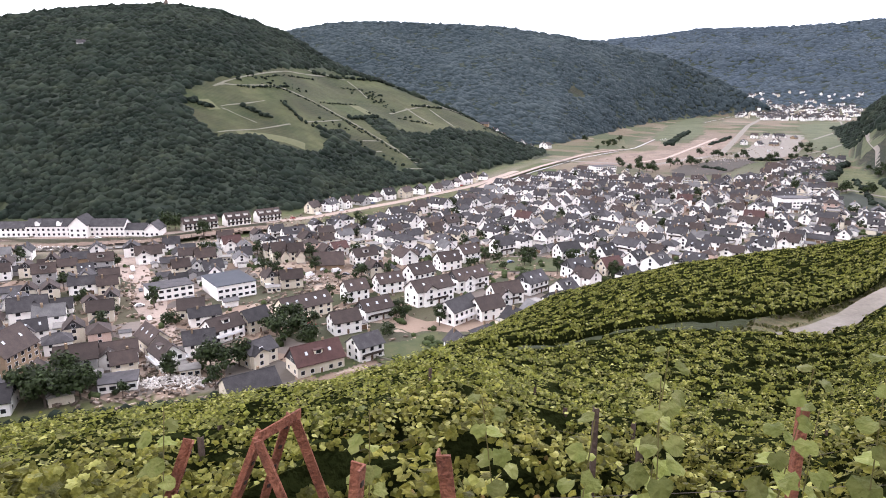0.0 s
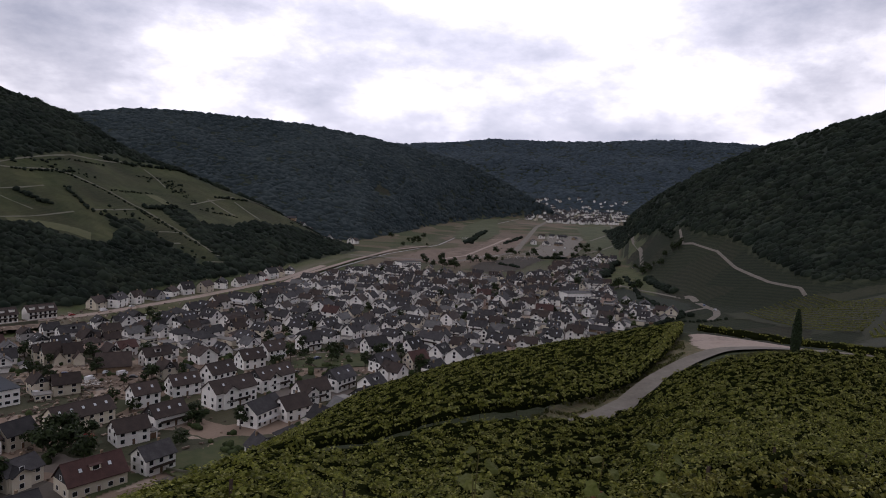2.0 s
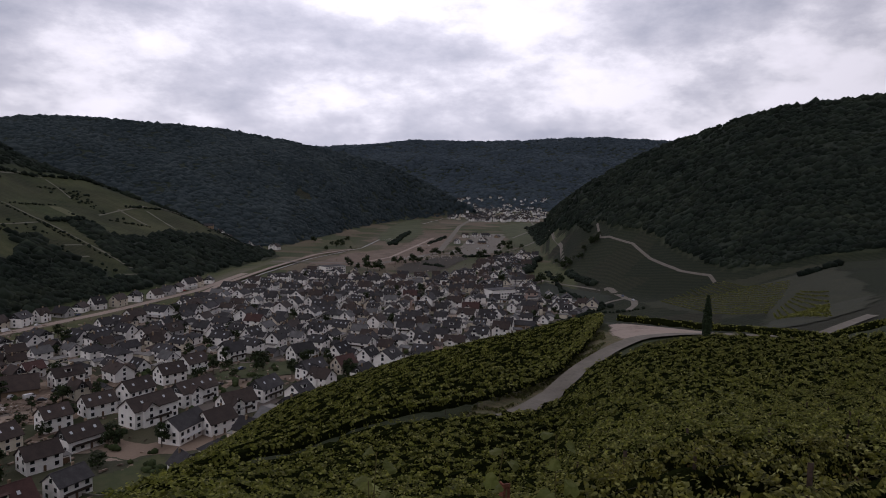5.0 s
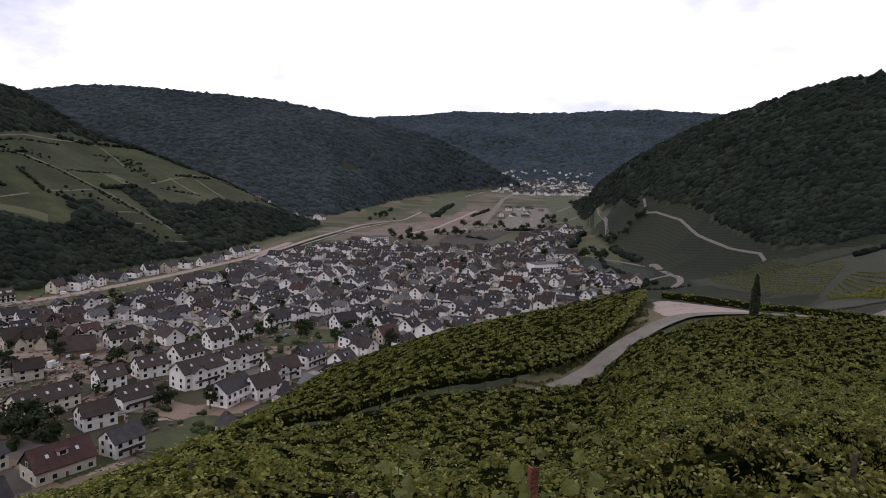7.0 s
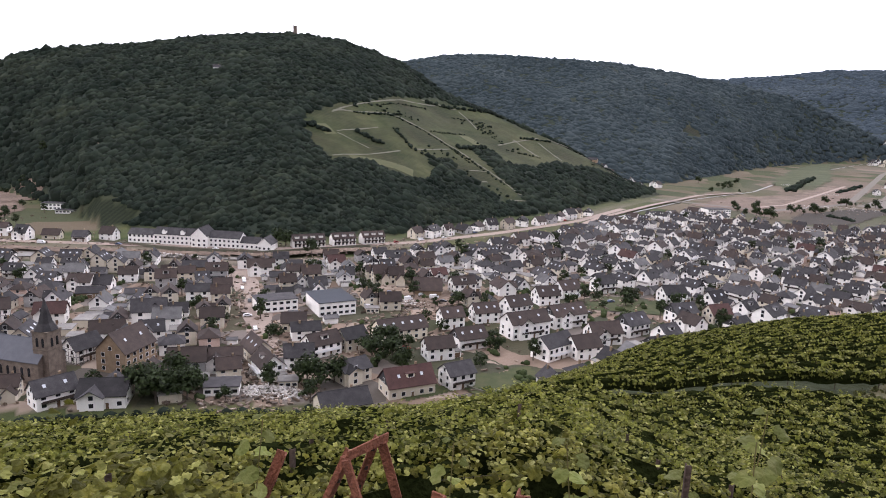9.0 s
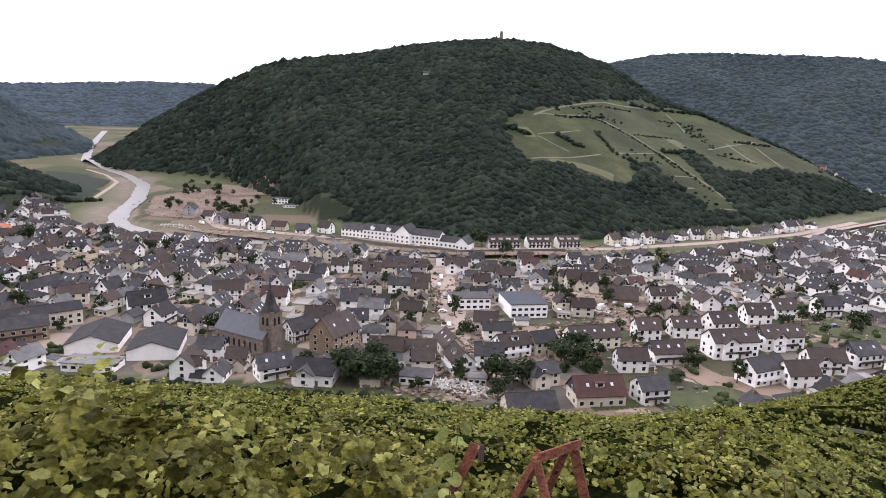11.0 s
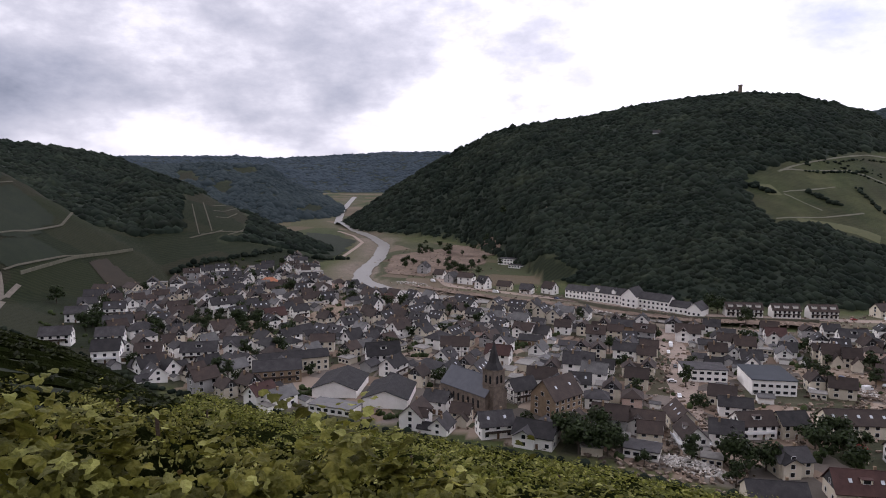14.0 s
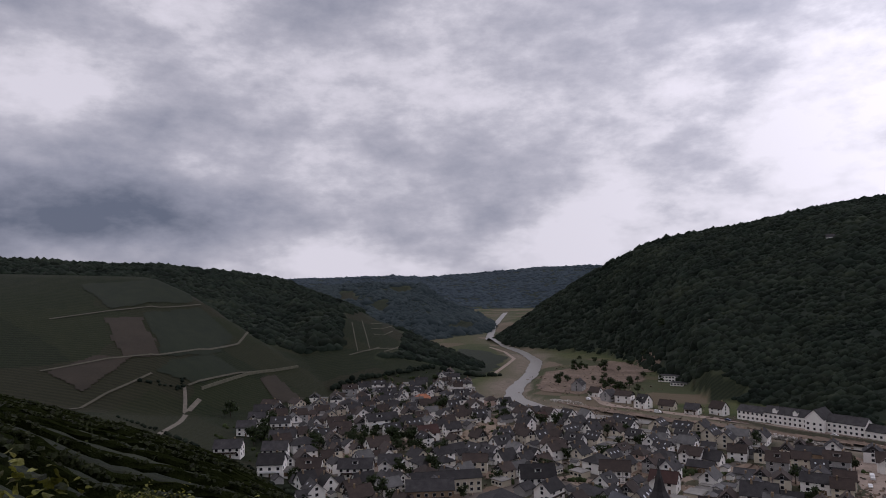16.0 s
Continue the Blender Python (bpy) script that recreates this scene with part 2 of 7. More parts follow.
def ground_z(x, y):
    """Height of the land above the valley floor; also the hill that forms it."""
    x, y = np.asarray(x, float), np.asarray(y, float)
    r = np.hypot(x, y) + 1e-6
    a = np.degrees(np.arctan2(-x, y))
    r1, d1, r2, d2, r3, d3, sag = (np.interp(a, NEAR_AZ, v) for v in (NEAR_R1, NEAR_D1, NEAR_R2, NEAR_D2, NEAR_R3, NEAR_D3, NEAR_SAG))
    d = np.where(r < r1, 1.9 + (d1 - 1.9) * r / r1 + sag * np.sin(np.pi * np.clip(r / r1, 0, 1)), np.where(r < r2, d1 + (d2 - d1) * (r - r1) / (r2 - r1), d2 + (d3 - d2) * np.clip((r - r2) / (r3 - r2), 0, 1)))
    z = EYE - d
    which = np.full(x.shape, -1)
    valley = 30.0 * np.clip((r - 1200) / 1900, 0, 1)
    z = np.maximum(z, valley)
    which = np.where(z > valley + 1.0, 0, which)
    for i, (hill, (az, e, rc, rf, bulge)) in enumerate(HILLS.items()):
        ec, c, f = interp(a, az, e), interp(a, az, rc), interp(a, az, rf)
        inside = (a > min(az)) & (a < max(az))
        zc = EYE + c * np.tan(np.radians(ec)) - CANOPY[hill]      # the ground under the trees
        t = np.clip((r - f) / np.maximum(c - f, 5), 0, 1)
        h = zc * t ** bulge * (1 + 0.085 * np.sin(np.pi * t) * grain(x, y, 70.0))
        h = np.where(r > c, zc - (r - c) * 0.22, h)
        h = np.where(inside & (zc > 0), h, -50.0)
        new_top = h > z
        z = np.where(new_top, h, z)
        which = np.where(new_top, i + 1, which)
    return z, which


def inside_polygon(x, y, pts):
    x, y = np.asarray(x, float), np.asarray(y, float)
    res = np.zeros(x.shape, bool)
    for (x0, y0), (x1, y1) in zip(pts, pts[1:] + pts[:1]):
        hit = (y0 > y) != (y1 > y)
        res ^= hit & (x < (x1 - x0) * (y - y0) / ((y1 - y0) or 1e-9) + x0)
    return res


def line_distance(x, y, pts):
    """Distance to a polyline, the way along it, and the side."""
    best = np.full(np.shape(x), 1e9)
    along = np.zeros(np.shape(x))
    turn = np.zeros(np.shape(x))
    s0 = 0.0
    for (x0, y0), (x1, y1) in zip(pts, pts[1:]):
        lx, ly = x1 - x0, y1 - y0
        n = math.hypot(lx, ly)
        t = np.clip(((x - x0) * lx + (y - y0) * ly) / n ** 2, 0, 1)
        d = np.hypot(x - x0 - t * lx, y - y0 - t * ly)
        m = d < best
        best, along, turn = np.where(m, d, best), np.where(m, s0 + t * n, along), np.where(m, math.atan2(ly, lx), turn)
        s0 += n
    return best, along, turn


RIVER = [(-1700, 1330), (-1250, 940), (-1027, 763), (-790, 650), (-690, 590), (-590, 495), (-530, 425), (-485, 385), (-425, 368), (-370, 378), (-280, 415), (-195, 428), (-115, 480), (-50, 540), (7, 612), (60, 715), (112, 825), (200, 985), (330, 1160), (470, 1430), (640, 1720), (850, 2030), (950, 2150)]
TOWN = [(-612, 291), (-622, 345), (-633, 400), (-580, 402), (-480, 348), (-400, 340), (-280, 385), (-180, 402), (-110, 452), (-40, 515), (20, 612), (72, 700), (118, 765), (180, 802), (214, 792), (240, 738), (312, 728), (382, 800), (440, 880), (540, 968), (562, 948), (460, 800), (405, 705), (352, 592), (345, 480), (252, 434), (122, 354), (66, 308), (30, 256), (-20, 222), (-120, 200), (-240, 150), (-345, 112), (-448, 102), (-505, 145), (-539, 183), (-562, 225), (-575, 255)]
VALLEY_FIELD = [(104, 786), (185, 812), (216, 802), (246, 748), (310, 738), (380, 812), (440, 892), (545, 980), (600, 1025), (700, 1300), (1050, 2200), (800, 2200), (500, 1500), (330, 1190), (150, 900)]
RIVER_MEADOW = [(-113, 484), (-86, 531), (-33, 595), (25, 694), (81, 820), (204, 1029), (300, 1150), (330, 1120), (204, 908), (113, 764), (53, 655), (10, 592), (-40, 524), (-76, 486), (-110, 462), (-190, 436), (-205, 446), (-140, 486)]


def part(name, mesh, mat, parent=None, label=""):
    ob = new(name, mesh)
    mats = mat if isinstance(mat, (list, tuple)) else [mat]
    if not mesh.materials:
        for m in mats:
            mesh.materials.append(m)
    ob.parent = parent
    if label:
        tagged(ob, label)
    return ob


def raw_mesh(name, verts, faces, smooth=False):
    """A mesh from arrays: verts (n, 3), faces (m, k) of one size."""
    me = bpy.data.meshes.new(name)
    verts, faces = np.asarray(verts, np.float32), np.asarray(faces, np.int32)
    m, k = faces.shape
    me.vertices.add(len(verts))
    me.vertices.foreach_set("co", verts.ravel())
    me.loops.add(m * k)
    me.loops.foreach_set("vertex_index", faces.ravel())
    me.polygons.add(m)
    me.polygons.foreach_set("loop_start", np.arange(0, m * k, k, dtype=np.int32))
    me.polygons.foreach_set("loop_total", np.full(m, k, np.int32))
    me.polygons.foreach_set("use_smooth", np.full(m, smooth))
    me.update(calc_edges=True)
    return me


# land cover: soil, grass and vineyard colours mixed by painted-on cover values per vertex
def cover_material():
    m = bpy.data.materials.new("land")
    m.use_nodes = True
    nt = m.node_tree
    b = nt.nodes["Principled BSDF"]
    b.inputs["Roughness"].default_value = 0.95
    b.inputs["Specular IOR Level"].default_value = 0.15
    geo = nt.nodes.new("ShaderNodeNewGeometry")

    def noise_out(scale, detail=5.0):
        n = nt.nodes.new("ShaderNodeTexNoise")
        n.inputs["Scale"].default_value, n.inputs["Detail"].default_value, n.inputs["Roughness"].default_value = scale, detail, 0.62
        nt.links.new(geo.outputs["Position"], n.inputs["Vector"])
        return n.outputs["Fac"]

    def two(c0, c1, fac, lo=0.38, hi=0.62):
        r = nt.nodes.new("ShaderNodeValToRGB")
        e = r.color_ramp.elements
        e[0].position, e[0].color, e[1].position, e[1].color = lo, (*c0, 1), hi, (*c1, 1)
        nt.links.new(fac, r.inputs[0])
        return r.outputs["Color"]

    def blend(a, c, fac):
        x = nt.nodes.new("ShaderNodeMixRGB")
        nt.links.new(fac, x.inputs[0])
        nt.links.new(a, x.inputs[1])
        nt.links.new(c, x.inputs[2])
        return x.outputs[0]

    def attr(name):
        n = nt.nodes.new("ShaderNodeAttribute")
        n.attribute_name = name
        return n.outputs["Fac"]

    n_big, n_mid, n_fine = noise_out(0.012), noise_out(0.08), noise_out(0.7)
    grass = blend(two((0.028, 0.045, 0.013), (0.075, 0.085, 0.03), n_mid), two((0.045, 0.058, 0.019), (0.10, 0.09, 0.047), n_big), n_fine)
    soil = blend(two((0.20, 0.158, 0.122), (0.095, 0.077, 0.058), n_mid), two((0.26, 0.215, 0.17), (0.12, 0.10, 0.08), n_fine), n_big)
    vine = two((0.008, 0.013, 0.005), (0.020, 0.027, 0.010), n_fine)
    vine = blend(vine, two((0.010, 0.016, 0.006), (0.027, 0.031, 0.013), n_mid), n_big)
    wood = two((0.014, 0.021, 0.015), (0.026, 0.034, 0.022), n_mid)
    def plots(scale, cols):
        v = nt.nodes.new("ShaderNodeTexVoronoi")
        v.inputs["Scale"].default_value = scale
        wob = nt.nodes.new("ShaderNodeVectorMath")
        wob.operation = "ADD"
        nz = nt.nodes.new("ShaderNodeTexNoise")
        nz.inputs["Scale"].default_value = scale * 2.5
        nt.links.new(geo.outputs["Position"], nz.inputs["Vector"])
        sc = nt.nodes.new("ShaderNodeVectorMath")
        sc.operation = "SCALE"
        sc.inputs["Scale"].default_value = 0.25 / scale
        nt.links.new(nz.outputs["Color"], sc.inputs[0])
        nt.links.new(geo.outputs["Position"], wob.inputs[0])
        nt.links.new(sc.outputs[0], wob.inputs[1])
        flat = nt.nodes.new("ShaderNodeVectorMath")
        flat.operation = "MULTIPLY"
        flat.inputs[1].default_value = (1, 1, 0)
        nt.links.new(wob.outputs[0], flat.inputs[0])
        nt.links.new(flat.outputs[0], v.inputs["Vector"])
        sp = nt.nodes.new("ShaderNodeSeparateColor")
        nt.links.new(v.outputs["Color"], sp.inputs[0])
        r = nt.nodes.new("ShaderNodeValToRGB")
        r.color_ramp.interpolation = "CONSTANT"
        e = r.color_ramp.elements
        e[0].position, e[0].color = 0.0, (*cols[0], 1)
        e[1].position, e[1].color = 1.0 / len(cols), (*cols[1], 1)
        for i in range(2, len(cols)):
            x = e.new(i / len(cols))
            x.color = (*cols[i], 1)
        nt.links.new(sp.outputs[0], r.inputs[0])
        return r.outputs["Color"]

    def halve(a, c, f):
        x = nt.nodes.new("ShaderNodeMixRGB")
        x.inputs[0].default_value = f
        nt.links.new(a, x.inputs[1])
        nt.links.new(c, x.inputs[2])
        return x.outputs[0]

    yards = plots(0.075, [(0.036, 0.044, 0.02), (0.25, 0.18, 0.135), (0.17, 0.145, 0.13), (0.026, 0.034, 0.016), (0.34, 0.265, 0.21), (0.10, 0.086, 0.078), (0.055, 0.053, 0.028), (0.20, 0.14, 0.105)])
    fields = plots(0.016, [(0.045, 0.055, 0.022), (0.12, 0.086, 0.06), (0.07, 0.068, 0.034), (0.15, 0.112, 0.082), (0.036, 0.046, 0.018), (0.10, 0.078, 0.05)])
    parcels = plots(0.012, [(0.007, 0.012, 0.004), (0.015, 0.020, 0.007), (0.009, 0.015, 0.005), (0.019, 0.020, 0.009), (0.006, 0.011, 0.004), (0.024, 0.020, 0.012)])
    col = blend(grass, soil, attr("soil"))
    col = blend(col, halve(col, yards, 0.75), attr("town"))
    col = blend(col, halve(col, fields, 0.7), attr("field"))
    vine = halve(vine, parcels, 0.6)
    # trellis rows, drawn as dark and light bands that change their way a little from plot to plot
    turn = nt.nodes.new("ShaderNodeVectorRotate")
    turn.rotation_type = "Z_AXIS"
    sep = nt.nodes.new("ShaderNodeSeparateColor")
    nt.links.new(parcels, sep.inputs[0])
    ang = nt.nodes.new("ShaderNodeMath")
    ang.operation = "MULTIPLY"
    ang.inputs[1].default_value = 16.0
    nt.links.new(sep.outputs[0], ang.inputs[0])
    nt.links.new(ang.outputs[0], turn.inputs["Angle"])
    nt.links.new(geo.outputs["Position"], turn.inputs["Vector"])
    rows = nt.nodes.new("ShaderNodeTexWave")
    rows.inputs["Scale"].default_value, rows.inputs["Distortion"].default_value, rows.inputs["Detail"].default_value = 0.075, 1.2, 3.0
    rows.inputs["Detail Scale"].default_value = 4.0
    nt.links.new(turn.outputs[0], rows.inputs["Vector"])
    vine = blend(vine, halve(vine, two((0.006, 0.009, 0.005), (0.038, 0.041, 0.019), rows.outputs["Fac"], 0.2, 0.8), 0.45), n_fine)
    col = blend(col, vine, attr("vine"))
    col = blend(col, wood, attr("wood"))
    nt.links.new(col, b.inputs["Base Color"])
    bp = nt.nodes.new("ShaderNodeBump")
    bp.inputs["Strength"].default_value, bp.inputs["Distance"].default_value = 0.6, 0.6
    nt.links.new(n_fine, bp.inputs["Height"])
    nt.links.new(bp.outputs[0], b.inputs["Normal"])
    return m


M_LAND = cover_material()
M_MUD = material("flood_mud", [(0.14, 0.10, 0.068), (0.22, 0.165, 0.115), (0.29, 0.225, 0.165)], 0.15, 0.9, 0.3, 2.0)
M_WATER = material("brown_water", [(0.13, 0.115, 0.095), (0.18, 0.165, 0.14)], 0.05, 0.32, 0.3, 0.6, spec=0.35)

# plan of the land cover
PATCH = [(-280, 742), (-264, 795), (-240, 847), (-207, 982), (-185, 1075), (-120, 1125), (-60, 1112), (22, 1090), (77, 1068), (130, 1050), (62, 1014), (10, 962), (-18, 899), (-52, 871), (-80, 912), (-95, 867), (-62, 812), (-21, 746), (-43, 726), (-76, 745), (-99, 762), (-118, 789), (-140, 766), (-122, 728), (-126, 697), (-147, 671), (-183, 679), (-216, 650), (-249, 678)]
SPUR_OPEN = [(-812, 370), (-860, 420), (-850, 452), (-790, 447), (-703, 393), (-677, 347), (-674, 318), (-690, 305)]
FAR_OPEN = [[(-1663, 738), (-1638, 769), (-1504, 730), (-1530, 690)], [(-1475, 736), (-1464, 790), (-1333, 713), (-1359, 695)], [(-1611, 853), (-1605, 914), (-1532, 912), (-1515, 838)], [(-1171, 812), (-1230, 886), (-1270, 860), (-1200, 780)]]
CLEARING = [(278, 1570), (305, 1630), (335, 1630), (325, 1580), (282, 1545)]
RIGHT_WOOD = [(700, 1270), (640, 1000), (585, 860), (574, 790), (552, 730), (526, 636), (476, 520), (440, 428), (446, 384), (472, 356), (530, 304), (1000, 100), (1600, 600), (1400, 1700), (900, 1700)]
LEFT_OPEN = [(-400, -100), (-1040, -60), (-1060, 127), (-1000, 195), (-905, 212), (-720, 225), (-690, 300), (-655, 420), (-610, 480), (-500, 400), (-430, 100), (-380, 60)]
FIELD_L2 = [(-330, 520), (-420, 545), (-540, 600), (-640, 660), (-700, 620), (-560, 470), (-480, 400), (-400, 400)]
HILL = list(HILLS)


def wooded(x, y, z, which):
    r = np.hypot(x, y)
    w = np.isin(which, [HILL.index(h) + 1 for h in ("tower_hill", "second_ridge", "far_ridge", "right_hill", "left_hill", "left_spur", "left_middle", "left_far")])
    w &= ~inside_polygon(x, y, CLEARING) & ~inside_polygon(x, y, PATCH) & ~inside_polygon(x, y, LEFT_OPEN)
    right = which == HILL.index("right_hill") + 1
    w &= ~right | inside_polygon(x, y, RIGHT_WOOD)
    for q in FAR_OPEN + [SPUR_OPEN]:
        w &= ~inside_polygon(x, y, q)
    w &= ~(inside_polygon(x, y, FIELD_L2))
    return w & (z > 2.0)


def build_ground():
    az = np.unique(np.concatenate([np.arange(-62, 97, 0.42), np.arange(97, 298.1, 6.0)]))
    n = len(az)
    rr = np.concatenate([[0.0, 0.5], np.geomspace(1.5, 4800, 400)])
    A, Rr = np.meshgrid(np.radians(az), rr, indexing="ij")
    x, y = -Rr * np.sin(A), Rr * np.cos(A)
    z, which = ground_z(x, y)
    river_d, _, _ = line_distance(x, y, RIVER)
    near_slope = (which == 0)
    z = z - 2.2 * np.clip(1.4 - river_d / np.where(x > -120, 7.0, 14.0), 0, 1) * (which == -1)
    z = z + np.where((which == -1) & (Rr > 150), 0.25 * grain(x, y, 9.0), 0)
    wood = wooded(x, y, z, which)
    town = inside_polygon(x, y, TOWN)
    soil = np.clip(town * (0.62 + 0.5 * grain(x, y, 23.0)), 0, 1)
    soil = np.maximum(soil, np.clip(1.7 - river_d / 26.0, 0, 1) * (0.75 + 0.35 * grain(x, y, 31.0)))
    fields = inside_polygon(x, y, VALLEY_FIELD)
    soil = np.where(fields, np.clip(0.45 + 0.8 * grain(x, y, 60.0), 0, 1), soil)
    flat = inside_polygon(x, y, FIELD_L2) & (which < 1)
    soil = np.where(flat, np.clip(0.3 + 0.6 * grain(x, y, 40.0), 0, 1), soil)
    field = (fields | flat | ((which == -1) & (Rr > 1000))).astype(float)
    meadow = inside_polygon(x, y, RIVER_MEADOW)
    soil = np.where(meadow, np.clip(0.10 + 0.55 * grain(x, y, 26.0), 0, 1), soil)
    vine = ((which > 0) & ~wood | ((which == 0) & (Rr > 100))).astype(float)
    vine = np.where(near_slope & (Rr < 130), np.where((np.degrees(A) > 62) & (np.degrees(A) < 99) & (Rr > 14), 1.0, 0.6), vine)
    vine = np.where(inside_polygon(x, y, PATCH) & (which > 0), np.clip(0.5 + 0.35 * grain(x, y, 16.0), 0, 1), vine)
    nr = len(rr)
    i, j = np.meshgrid(np.arange(n), np.arange(nr - 1), indexing="ij")
    i2 = (i + 1) % n
    faces = np.stack([i * nr + j, i2 * nr + j, i2 * nr + j + 1, i * nr + j + 1], -1).reshape(-1, 4)[:, ::-1]
    verts = np.stack([x, y, z], -1).reshape(-1, 3)
    me = raw_mesh("ground", verts, faces, True)
    for name, v in (("soil", soil), ("vine", vine), ("town", town), ("field", field), ("wood", wood.astype(float))):
        me.attributes.new(name, "FLOAT", "POINT").data.foreach_set("value", np.clip(np.asarray(v, float), 0, 1).astype(np.float32).ravel())
    ob = part("ground", me, M_LAND)
    return tagged(ob, "valley floor and hillsides with grass, mud and vineyards", "ground", kind="structure")


build_ground()


def ribbon(name, pts, width, mat, label, lift=0.12, category="road", kind="structure", uneven=0.0, follow=0.10):
    """A strip that lies on the land along a line."""
    pts = np.array(pts, float)
    seg = np.hypot(*np.diff(pts, axis=0).T)
    s = np.concatenate([[0], np.cumsum(seg)])
    k = max(4, int(s[-1] / max(1.5, width * 0.5)))
    u = np.linspace(0, s[-1], k)
    # rounded corners: sample, then smooth
    px, py = np.interp(u, s, pts[:, 0]), np.interp(u, s, pts[:, 1])
    for _ in range(3):
        px[1:-1] = (px[:-2] + 2 * px[1:-1] + px[2:]) / 4
        py[1:-1] = (py[:-2] + 2 * py[1:-1] + py[2:]) / 4
    tx, ty = np.gradient(px), np.gradient(py)
    ln = np.hypot(tx, ty)
    nx, ny = -ty / ln, tx / ln
    rows = []
    across = np.linspace(-0.5, 0.5, 5)
    w = width * (1 + uneven * grain(px, py, 6.0))
    for c in across:
        xx, yy = px + nx * w * c, py + ny * w * c
        rows.append(np.stack([xx, yy, ground_z(xx, yy)[0] + lift - 0.10 * abs(c) * 2], -1))
    v = np.stack(rows, 1)
    mid = v[:, :, 2].max(1, keepdims=True)
    v[:, :, 2] = np.maximum(v[:, :, 2], mid - follow * width)
    q = len(across)
    a, b = np.meshgrid(np.arange(k - 1), np.arange(q - 1), indexing="ij")
    f = np.stack([a * q + b, a * q + b + 1, (a + 1) * q + b + 1, (a + 1) * q + b], -1).reshape(-1, 4)[:, ::-1]
    return tagged(part(name, raw_mesh(name, v.reshape(-1, 3), f, True), mat), label, category, kind=kind)


ribbon("water", RIVER[:12], 15, M_WATER, "brown shallow river in its flood-scoured bed", -0.9, "river", uneven=0.2)
ribbon("water", RIVER[12:], 3.0, M_WATER, "narrow brown river between grassy flood banks", -1.1, "river", uneven=0.2)


def draped(name, pts, cell, mat, label, lift=0.2, category="yard", kind="structure"):
    """A surface laid over the land inside an outline of plan points."""
    xs, ys = [p[0] for p in pts], [p[1] for p in pts]
    gx, gy = np.arange(min(xs), max(xs) + cell, cell), np.arange(min(ys), max(ys) + cell, cell)
    X, Y = np.meshgrid(gx, gy, indexing="ij")
    wob = cell * 1.2
    X2, Y2 = X + wob * grain(X, Y, 2.3 * cell), Y + wob * grain(Y, X, 2.9 * cell)
    Z = ground_z(X, Y)[0] + lift
    m = len(gy)
    i, j = np.meshgrid(np.arange(len(gx) - 1), np.arange(m - 1), indexing="ij")
    ok = inside_polygon(X2[:-1, :-1] + cell / 2, Y2[:-1, :-1] + cell / 2, pts)
    f = np.stack([i * m + j, (i + 1) * m + j, (i + 1) * m + j + 1, i * m + j + 1], -1)[ok]
    used, inv = np.unique(f, return_inverse=True)
    v = np.stack([X, Y, Z], -1).reshape(-1, 3)[used]
    return tagged(part(name, raw_mesh(name, v, inv.reshape(f.shape), True), mat), label, category, kind=kind)

# ---- woods ----
M_LEAFWOOD = material("mixed_forest_leaves", [(0.0065, 0.011, 0.0085), (0.012, 0.0175, 0.0125), (0.019, 0.0255, 0.0175), (0.032, 0.039, 0.024)], 0.016, 0.95, 0.35, 1.2, per_island=0.38, fine=0.42, spec=0.05)
# far woods: haze is painted into these paler, bluish base colours
M_HAZEWOOD = material("far_forest_haze_blue", [(0.021, 0.0315, 0.0353), (0.0315, 0.0435, 0.0465), (0.0465, 0.06, 0.06)], 0.009, 0.95, 0.4, 0.6, per_island=0.07, fine=0.4, spec=0.1)
M_FARWOOD = material("distant_forest_haze_blue", [(0.0345, 0.048, 0.06), (0.0435, 0.0585, 0.0705), (0.0525, 0.0675, 0.0765)], 0.006, 0.95, 0.3, 0.4, per_island=0.05, spec=0.1)
rng = np.random.default_rng(7)


def ico(sub):
    bm = bmesh.new()
    bmesh.ops.create_icosphere(bm, subdivisions=sub, radius=1.0)
    bm.verts.ensure_lookup_table()
    v = np.array([x.co[:] for x in bm.verts])
    f = np.array([[q.index for q in x.verts] for x in bm.faces])
    bm.free()
    return v, f


ICO1, ICO2 = ico(1), ico(2)
# the lower part of a crown in closed forest is never seen
CAPS = {len(v): (v, f[v[f][:, :, 2].max(1) > -0.15]) for v, f in (ICO1, ICO2)}


def crowns(name, centers, radii, tall, shape, mat, label, category="forest", rough=0.10):
    """Many tree crowns as one mesh: each a lumpy, uneven dome of facets."""
    v, f = shape
    n = len(centers)
    lump = 1 + rough * rng.standard_normal((n, len(v), 1)).clip(-1.6, 1.6)
    sx = radii[:, None, None] * np.stack([np.ones(n), np.ones(n), tall], -1)[:, None, :]
    a = rng.uniform(0, 6.28, n)
    c, s = np.cos(a)[:, None], np.sin(a)[:, None]
    p = v[None] * lump * sx
    p = np.stack([p[..., 0] * c - p[..., 1] * s, p[..., 0] * s + p[..., 1] * c, p[..., 2]], -1) + centers[:, None, :]
    faces = (f[None] + (np.arange(n) * len(v))[:, None, None]).reshape(-1, 3)
    ob = part(name, raw_mesh(name, p.reshape(-1, 3), faces, True), mat)
    return tagged(ob, label, category, kind="stuff")


def scatter(az0, az1, r0, r1, spacing):
    """Points over a sector of the land, evenly by area, jittered."""
    area = radians(az1 - az0) * (r1 * r1 - r0 * r0) / 2
    n = int(area / spacing ** 2)
    a, r = np.radians(rng.uniform(az0, az1, n)), np.sqrt(rng.uniform(r0 * r0, r1 * r1, n))
    return -r * np.sin(a), r * np.cos(a)


